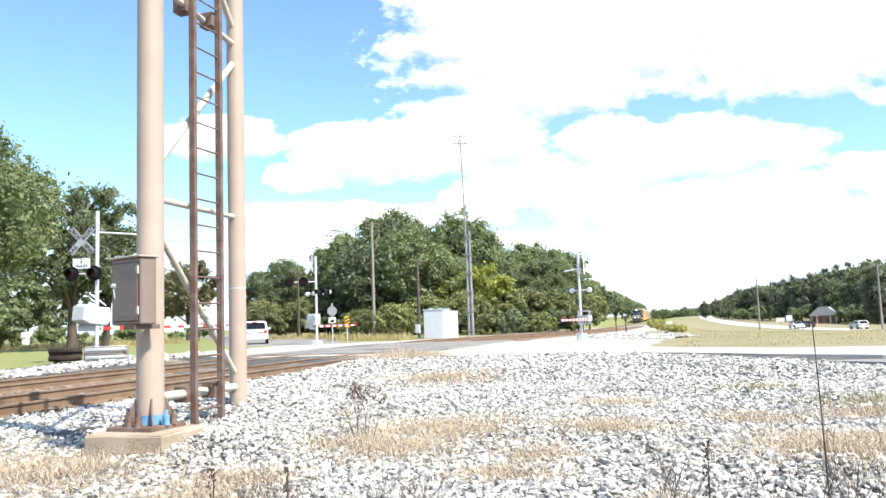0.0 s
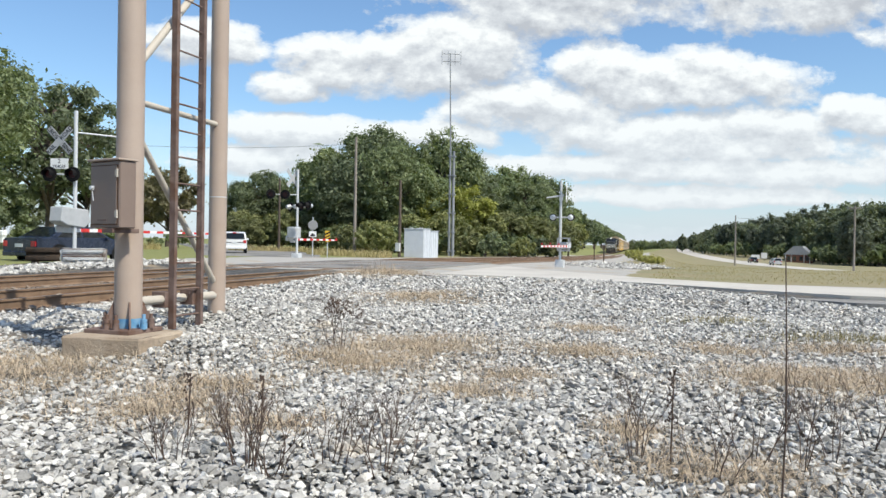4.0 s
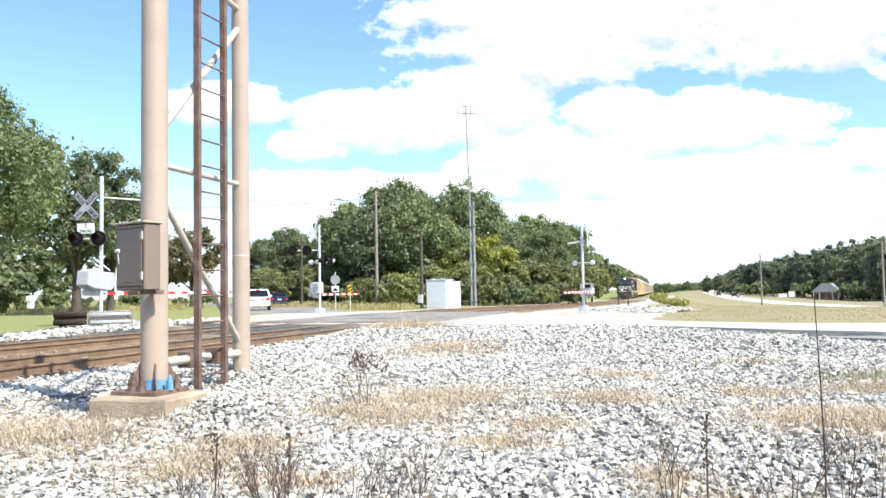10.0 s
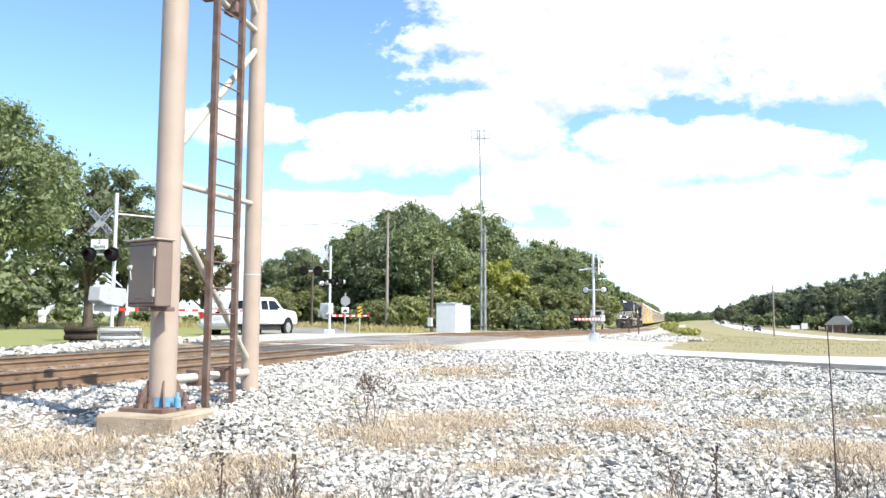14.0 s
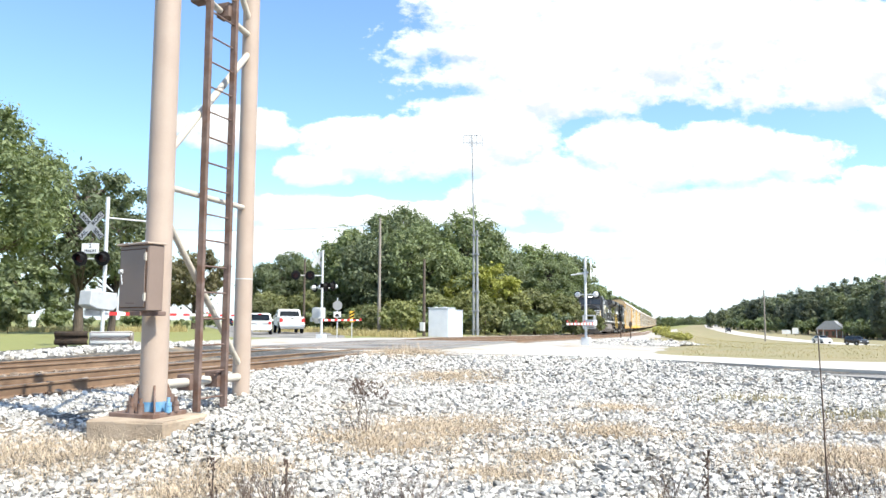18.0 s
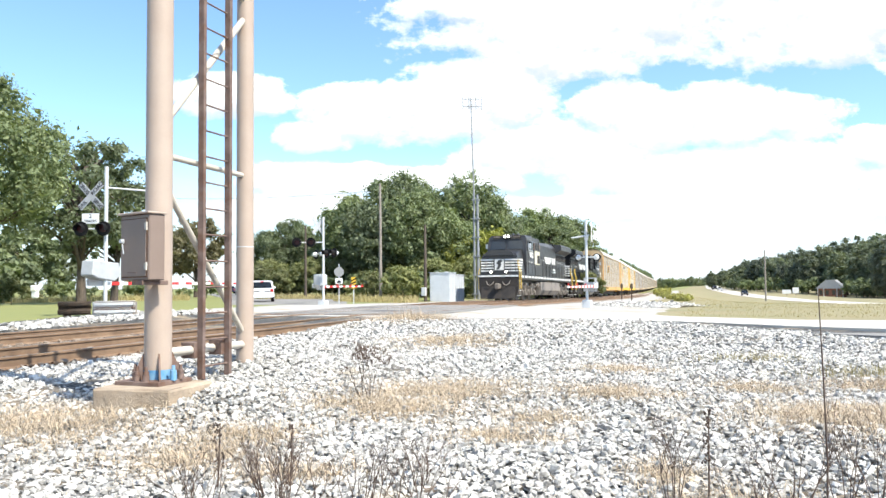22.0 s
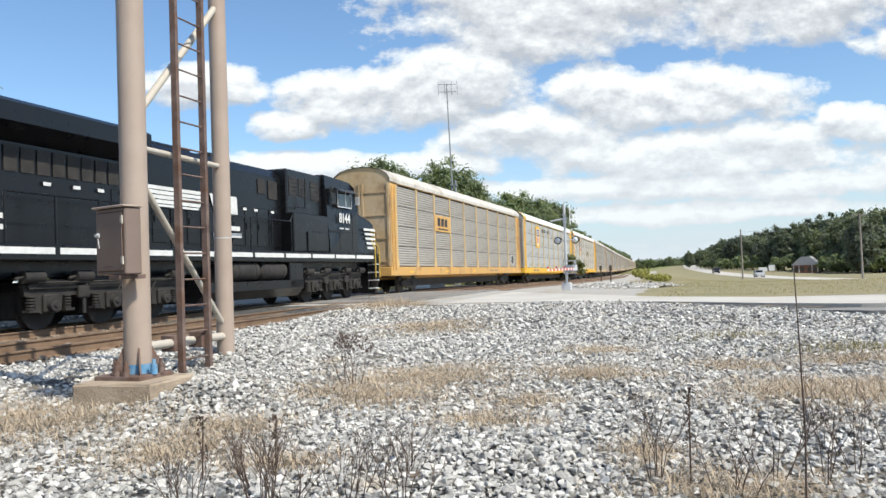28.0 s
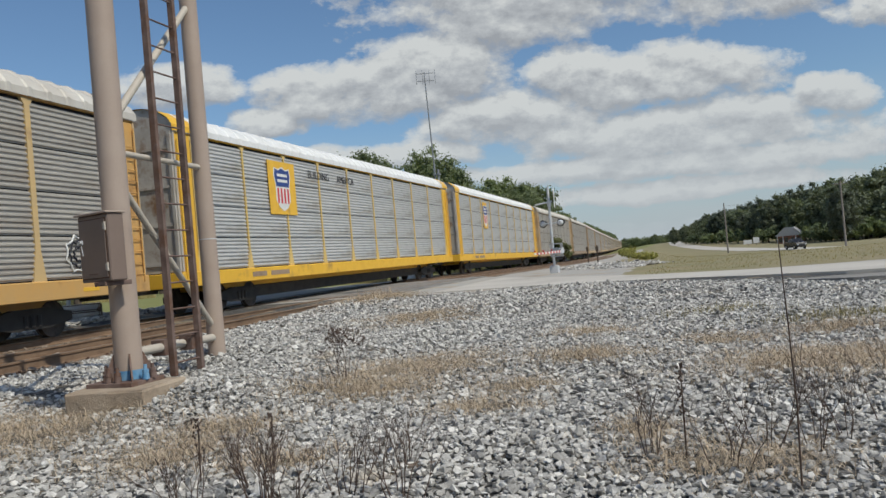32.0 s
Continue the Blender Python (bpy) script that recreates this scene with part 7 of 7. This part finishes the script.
for src, b, r, k, a in ((oak_c, -20.9, 103, 0.98, 40), (oak_a, -16.7, 104, 0.9, 160), (oak_b, -24.9, 88, 0.78, 300), (oak_c, -22.2, 86, 0.8, 220), (oak_b, -19.9, 88, 0.7, 20), (oak_b, -12.7, 118, 0.93, 120), (oak_a, -11.0, 120, 0.8, 250), (oak_c, -13.8, 112, 0.66, 10),
                        (oak_c, -10.1, 132, 0.66, 300), (oak_a, -11.9, 104, 0.66, 80), (oak_b, -31.3, 104, 0.72, 60), (oak_c, -29.9, 106, 0.66, 10), (oak_a, -32.8, 108, 0.56, 130), (oak_c, -28.6, 100, 0.5, 230), (oak_a, -27.6, 106, 0.56, 30)):
    again(src, *polar(b, r), k, a)
yellow = put(tree(31, 8.2, 3.2, 1.2, "yellowing tree at the front of the wood", LEAF_YELLOW, 80, 120, 0.15), *polar(-16.3, 86), 1.0, 0)
again(yellow, *polar(-19.0, 87), 0.86, 100)
brush_tree = put(tree(32, 6.0, 3.2, 0.6, "low green tree along the railway", LEAF_BRUSH, 80, 130, 0.15), *polar(-13.2, 92), 1.0, 30)
for b, r, k, a in ((-17.6, 82, 0.85, 60), (-15.0, 86, 0.9, 150), (-11.4, 98, 0.95, 220), (-9.7, 108, 0.95, 290), (-20.4, 80, 0.75, 20), (-8.9, 122, 1.1, 20)):
    again(brush_tree, *polar(b, r), k, a)
for k in range(16):
    again(brush_tree, *polar(-33.2 + k * 0.86, 93 + 3 * math.sin(k * 2.6)), 0.72 + 0.14 * math.sin(k * 1.9), k * 53)
# trees that follow the line on its west side
oak_far = put(tree(24, 13.0, 4.6, 1.6, "green oak in the row along the railway", LEAF, 80, 90, 0.26), *polar(-9.9, 152), 0.82, 15)
for i in range(26):
    s = 172 + i * 27 + (i * 13 % 9)
    x, y, a = track_at(s, -8.5 - (i * 37 % 5) * 0.7)
    again(oak_far, x, y, 0.86 + 0.05 * (i * 7 % 5) + 0.006 * i, i * 50)
for k in range(7):
    again(oak_far, *polar(-57.5 + k * 1.9, 97 + 4 * math.sin(k * 2.1)), 0.66 + 0.1 * math.sin(k * 1.7), k * 80)
# low bushes
bush = put(tree(41, 3.0, 1.9, 0.2, "rounded green bush in tall grass", LEAF_BRUSH, 30, 90, 0.13, name="bush", category="bush", r0=0.05), *polar(-22.9, 64), 1.0, 0)
dark_bush = put(tree(42, 2.4, 1.7, 0.2, "dense green bush at the foot of the wood", LEAF, 28, 90, 0.14, name="bush", category="bush", r0=0.05), *polar(-21.6, 74), 1.0, 0)
for k in range(52):
    b = -33.5 + k * 0.47 + 0.2 * math.sin(k * 3.1)
    r = 80 + 6 * math.sin(k * 1.7) + (14 if b < -27 else 0) + (b > -14) * 12
    again((bush, dark_bush)[k % 3 > 0], *polar(b, r), 0.8 + 0.35 * abs(math.sin(k * 2.3)), k * 67)
for b, r, k in ((-25.0, 67, 0.8), (-23.9, 68, 0.7), (-12.2, 80, 0.8), (-51, 60, 0.9), (-49, 62, 0.7), (-53, 64, 1.0)):
    again(bush, *polar(b, r), k, b * 40)
weeds = put(tree(43, 1.3, 1.5, 0.1, "yellow green weeds on the railway bank", LEAF_WEED, 26, 80, 0.1, name="bush", category="bush", r0=0.03), *polar(-3.2, 76), 0.45, 0)
for b, r, k in ((-3.4, 85, 0.4), (-3.9, 100, 0.5), (-4.3, 130, 0.7), (-4.4, 170, 1.1), (-2.9, 76, 0.4), (-3.8, 115, 0.6), (-4.0, 150, 0.8), (-2.7, 72, 0.5), (-3.6, 92, 0.4), (-3.0, 80, 0.6), (-4.1, 200, 1.3), (-3.3, 108, 0.5)):
    again(weeds, *polar(b, r), k, b * 40)
for k in range(14):
    again(dark_bush, *polar(-57 + k * 1.55, 86 + 4 * math.sin(k)), (1.9 if k < 6 else 0.75) + 0.25 * math.sin(k * 2.0), k * 50)
for k in range(8):
    again(brush_tree, *polar(-58 + k * 1.2, 92 + 5 * math.sin(k * 2)), 1.05 + 0.15 * math.sin(k * 3.0), k * 70)
# pines east of the highway
pine_a = put(tree(51, 19, 5.4, 0.6, "tall dark pine east of the highway", LEAF_DARK, 130, 130, 0.36, "oak", name="pine_tree", slack=1.3), *polar(9.8, 262), 1, 0)
pine_b = put(tree(52, 17, 6.2, 0.4, "broad dark pine east of the highway", LEAF_DARK, 130, 130, 0.36, "oak", name="pine_tree", slack=1.3), *polar(8.6, 275), 1, 0)
pine_c = put(tree(53, 16, 6.0, 0.8, "round crowned dark tree east of the highway", LEAF_DARK, 130, 130, 0.36, "oak", name="pine_tree", slack=1.3), *polar(7.4, 290), 1, 0)
for k in range(58):
    b = 13.6 - k * 0.255
    r = 262 + 30 * math.sin(k * 2.4) + max(0, 8.5 - b) * 20 + (k % 3) * 16
    if 4.6 < b < 9.2:
        r = max(r, 300 + 12 * (k % 3))
    want = float(np.interp(b, (-1.6, 0.25, 2.1, 4.2, 6.6, 8.9, 13.6), (0.008, 0.018, 0.029, 0.032, 0.041, 0.049, 0.055))) * (1 + 0.16 * math.sin(k * 1.9))
    x, y = polar(b, r)
    z = float(ground_z(x, y))
    src, hh = ((pine_a, 19), (pine_b, 17), (pine_c, 16))[k % 3]
    again(src, x, y, max(0.5, (1.25 + want * r - z) / hh), k * 77)
for k in range(34):
    b = 0.4 + k * 0.4
    if not 5.4 < b < 7.8:
        again(dark_bush, *polar(b, 246 + max(0, 8.5 - b) * 16 + 5 * math.sin(k * 2.7)), 2.1 + 0.5 * math.sin(k * 1.7), k * 41, label="dense shrub at the foot of the pines")
# the far end of the view
for k in range(26):
    b = -4.6 + k * 0.19
    again(oak_far, *polar(b, 640 + 60 * math.sin(k * 3)), 0.9 + 0.2 * math.sin(k * 2.2), k * 31, -6.0)


# ---- grass and weeds ----
def blades(name, rng, xy, height, width, mat, label, bend=0.5, cat="grass"):
    n = len(xy)
    z = ground_z(xy[:, 0], xy[:, 1])
    a = rng.uniform(0, 6.283, n)
    d = np.stack([np.cos(a), np.sin(a), 0 * a], 1)
    s = np.stack([-np.sin(a), np.cos(a), 0 * a], 1)
    h = (height * rng.lognormal(0, 0.3, n))[:, None]
    w = width * rng.uniform(0.7, 1.3, n)[:, None]
    p = np.stack([xy[:, 0], xy[:, 1], z - 0.01], 1)
    up = np.array([0, 0, 1.0])
    k = (bend * rng.uniform(0.2, 1.4, n))[:, None]
    V = np.stack([p - s * w, p + s * w, p + up * h * 0.55 + d * k * h * 0.25 + s * w * 0.7, p + up * h * 0.55 + d * k * h * 0.25 - s * w * 0.7, p + up * h * (1 - 0.3 * k) + d * k * h * 0.8 + s * w * 0.12, p + up * h * (1 - 0.3 * k) + d * k * h * 0.8 - s * w * 0.12], 1).reshape(-1, 3)
    i = np.arange(n)[:, None] * 6
    F = np.concatenate([i + np.array([[0, 1, 2, 3]]), i + np.array([[3, 2, 4, 5]])])
    return tagged(new(name, raw_mesh(name, V, F, mat)), label, cat, kind="stuff")


rng = np.random.default_rng(9)
pts = []
for px, py, rx, ry in PATCHES:
    n = int(10000 * rx * ry)
    q = rng.normal(0, 0.68, (n, 2)) * (rx, ry) + (px, py)
    q = q[np.sin(q[:, 0] * 9 + 2 * np.sin(q[:, 1] * 5)) * np.sin(q[:, 1] * 8 + 1.3) > rng.uniform(-1.5, 0.3, len(q))]
    pts.append(q)
xy = np.concatenate(pts)
blades("dry_grass", rng, xy[np.hypot(xy[:, 0], xy[:, 1]) > 3.2], 0.10, 0.0026, STRAW, "matted straw coloured dead grass among the stones", 2.1)
q = rng.normal(0, 1, (260, 2)) * (0.3, 0.5) + (-9.35, 22.3)
blades("dry_grass", rng, q, 0.3, 0.005, STRAW, "tuft of tall dry grass at the rail end", 0.5)
q = np.concatenate([rng.normal(0, 1, (500, 2)) * (0.5, 0.25) + c for c in ((1.7, 11.5), (2.6, 11.9), (0.4, 13.0))])
blades("green_grass", rng, q, 0.13, 0.004, GRASS_TALL, "pale green tufts at the edge of the lot", 0.8)
# verge below the wood, and the field
n = 7000
b, r = rng.uniform(-33.5, -21.8, n), rng.uniform(0, 1, n)
r = 62 + (b + 33) * -0.9 + r * 16 + np.where(b < -28, 12, 0)
blades("tall_grass", rng, np.stack([r * np.sin(np.radians(b)), r * np.cos(np.radians(b))], 1), 0.36, 0.022, GRASS_TALL, "tall yellow green verge grass below the wood", 0.5)
n = 26000
b, r = rng.uniform(-5.2, 15, n), 26 + 170 * rng.uniform(0, 1, n) ** 1.05
x, y = r * np.sin(np.radians(b)), r * np.cos(np.radians(b))
keep = (x - bend_x(y) > -7.5) & (y > 26.6 + 1.3 * np.maximum(-1.4 - x, 0)) & ((x > -1.5) | (y > 42))
blades("field_grass", rng, np.stack([x, y], 1)[keep], 0.06, 0.011, FIELD_GRASS, "dry golden field grass beside the highway", 0.5)
n = 5000
b, r = rng.uniform(-56, -38, n), rng.uniform(74, 84, n)
blades("tall_grass", rng, np.stack([r * np.sin(np.radians(b)), r * np.cos(np.radians(b))], 1), 0.5, 0.022, GRASS_TALL, "tall grass behind the lawn", 0.5)


def weed(seed, x, y, h, stems, spread, label, seeds=False):
    """Dead branching stems, forking upwards."""
    rng = random.Random(seed)
    t = thing("dead_weed", pose(x, y, float(ground_z(x, y))), label, "weed", "dead weeds in the gravel")

    def grow(bm, p, d, ln, r, depth):
        q = p + d * ln
        tube(bm, p, q, r, r * 0.7, 5)
        if depth == 0:
            if seeds:
                for _ in range(3):
                    e = q + Vector((rng.uniform(-1, 1), rng.uniform(-1, 1), rng.uniform(-1, 0.5))) * 0.018
                    tube(bm, e, e + Vector((0, 0, 0.016)), 0.006, 0.002, 5)
            return
        for _ in range(rng.choice((1, 2, 2, 3))):
            e = (d + Vector((rng.uniform(-1, 1), rng.uniform(-1, 1), rng.uniform(-0.1, 0.6))) * 0.55).normalized()
            grow(bm, q, e, ln * rng.uniform(0.55, 0.85), r * 0.65, depth - 1)

    for k in range(stems):
        a = rng.uniform(0, 6.283)
        lean = rng.uniform(0.05, 0.5) * spread
        bm = bmesh.new()
        d = Vector((math.cos(a) * lean, math.sin(a) * lean, 1)).normalized()
        p = Vector((math.cos(a), math.sin(a), 0)) * rng.uniform(0, 0.09 * spread)
        grow(bm, p, d, h * rng.uniform(0.3, 0.42), 0.0036, 4)
        part("stem", bm, DRYSTEM, t)
    return t


def dock(seed, x, y, h):
    rng = random.Random(seed)
    t = thing("seed_stalk", pose(x, y, float(ground_z(x, y))), "dark brown dead seed stalk", "weed", "dead weeds in the gravel")
    bm = bmesh.new()
    tube(bm, (0, 0, 0), (0.01, 0.01, h), 0.006, 0.003, 6)
    part("stem", bm, DRYSTEM, t)
    for k in range(34):
        bm = bmesh.new()
        z = h * (0.35 + 0.65 * rng.random())
        a, r = rng.uniform(0, 6.283), 0.05 * rng.random() * (1.2 - z / h * 0.7)
        p = Vector((r * math.cos(a), r * math.sin(a), z))
        tube(bm, p, p + Vector((rng.uniform(-1, 1), rng.uniform(-1, 1), 1)) * 0.014, 0.007, 0.003, 5)
        part("seed", bm, DRYSTEM, t)


for k, (x, y, h, n, s) in enumerate(((-2.25, 3.62, 0.42, 8, 1.2), (-1.86, 3.8, 0.40, 7, 1.2), (-2.75, 3.6, 0.36, 6, 1.1), (-2.5, 3.9, 0.34, 5, 1.2), (-2.05, 3.5, 0.42, 6, 1.2), (-3.62, 7.6, 0.55, 7, 1.2), (-0.3, 4.65, 0.5, 4, 0.9), (0.32, 4.85, 0.5, 3, 1.1), (0.62, 4.95, 0.62, 2, 1.2), (0.8, 5.1, 0.45, 3, 1.2), (1.05, 5.45, 0.6, 1, 0.9), (-1.7, 4.3, 0.3, 3, 1.0), (-1.5, 3.7, 0.36, 5, 1.2), (1.3, 5.0, 0.5, 4, 1.2), (0.1, 4.5, 0.35, 4, 1.3))):
    weed(60 + k, x, y, h, n + 3, s, "leafless brown dead weed in the gravel", k == 5)
dock(81, -0.12, 4.7, 0.55), dock(82, -2.95, 4.05, 0.42), dock(83, -2.62, 4.35, 0.36)
t = thing("tall_stalk", pose(0.42, 4.12, 0.0), "single tall thin dead stalk", "weed")
bm = bmesh.new()
pts = [Vector((0.0, 0, 0)), Vector((0.012, 0, 0.4)), Vector((0.006, 0.0, 0.8)), Vector((-0.004, 0, 1.2))]
for k, (a, b) in enumerate(zip(pts, pts[1:])):
    tube(bm, a, b, 0.0055 - 0.001 * k, 0.0045 - 0.001 * k, 6)
part("stem", bm, DRYSTEM, t)
for k in range(9):
    z = 0.25 + k * 0.09
    bm = bmesh.new()
    tube(bm, (0.008, 0, z), (0.008 + 0.02 * (-1) ** k, 0.005, z + 0.03), 0.002, 0.001, 5)
    part("twig", bm, DRYSTEM, t)
ties()
# a scrap of tie wood and a dark stone left in the lot
bm = bmesh.new()
box(bm, -0.2, 0.2, -0.035, 0.035, 0, 0.04, 0.01)
tagged(part("wood_scrap", bm, TIE, at=pose(-1.62, 4.33, 0.03, 0, 4, 25)), "splintered scrap of dark wood on the gravel", "scrap")
bm = bmesh.new()
bmesh.ops.create_icosphere(bm, subdivisions=2, radius=0.14)
for v in bm.verts:
    v.co = v.co * (0.8 + 0.4 * noise.noise(v.co * 9)) * Vector((1.5, 1, 0.7)).length * 0.5
tagged(part("dark_rock", bm, DARKSTEEL, at=pose(-3.4, 21.3, 0.12)), "dark lump of rock at the edge of the lot", "rock")


# ---- what moves ----
SPEED, NOSE_24 = 10.967, 32.1


def motions():
    back = 0.0
    for car in TRAIN:
        length = 22.4 if car.name.startswith("locomotive") else 28.7
        rows = []
        for k in range(0, 17):
            t = k * 2.0
            s = NOSE_24 - SPEED * (t - 24) + back
            x0, y0, a0 = track_at(s + 3)
            x1, y1, a1 = track_at(s + length - 3)
            a = math.atan2(-(x1 - x0), y1 - y0)
            z0, z1 = RAIL_Z - float(rail_drop(s + 3)), RAIL_Z - float(rail_drop(s + length - 3))
            tilt = math.atan2(z1 - z0, length - 6)
            front = pose(x0 + 3 * math.sin(a), y0 - 3 * math.cos(a), z0 - 3 * math.tan(tilt), 0, 0, math.degrees(a)) @ Matrix.Rotation(tilt, 4, "X")
            if car is lead:
                front = front @ pose(0, -0.7, 0)
            if car is trail:  # runs with its cab behind
                front = front @ pose(0, length, 0, 0, 0, 180)
            rows.append((t, front))
        walk(car, rows)
        back += length
    for body, rows in TRAFFIC:
        walk(body, [(t, pose(x, y, z, 0, 0, a)) for t, x, y, z, a in rows])


motions()
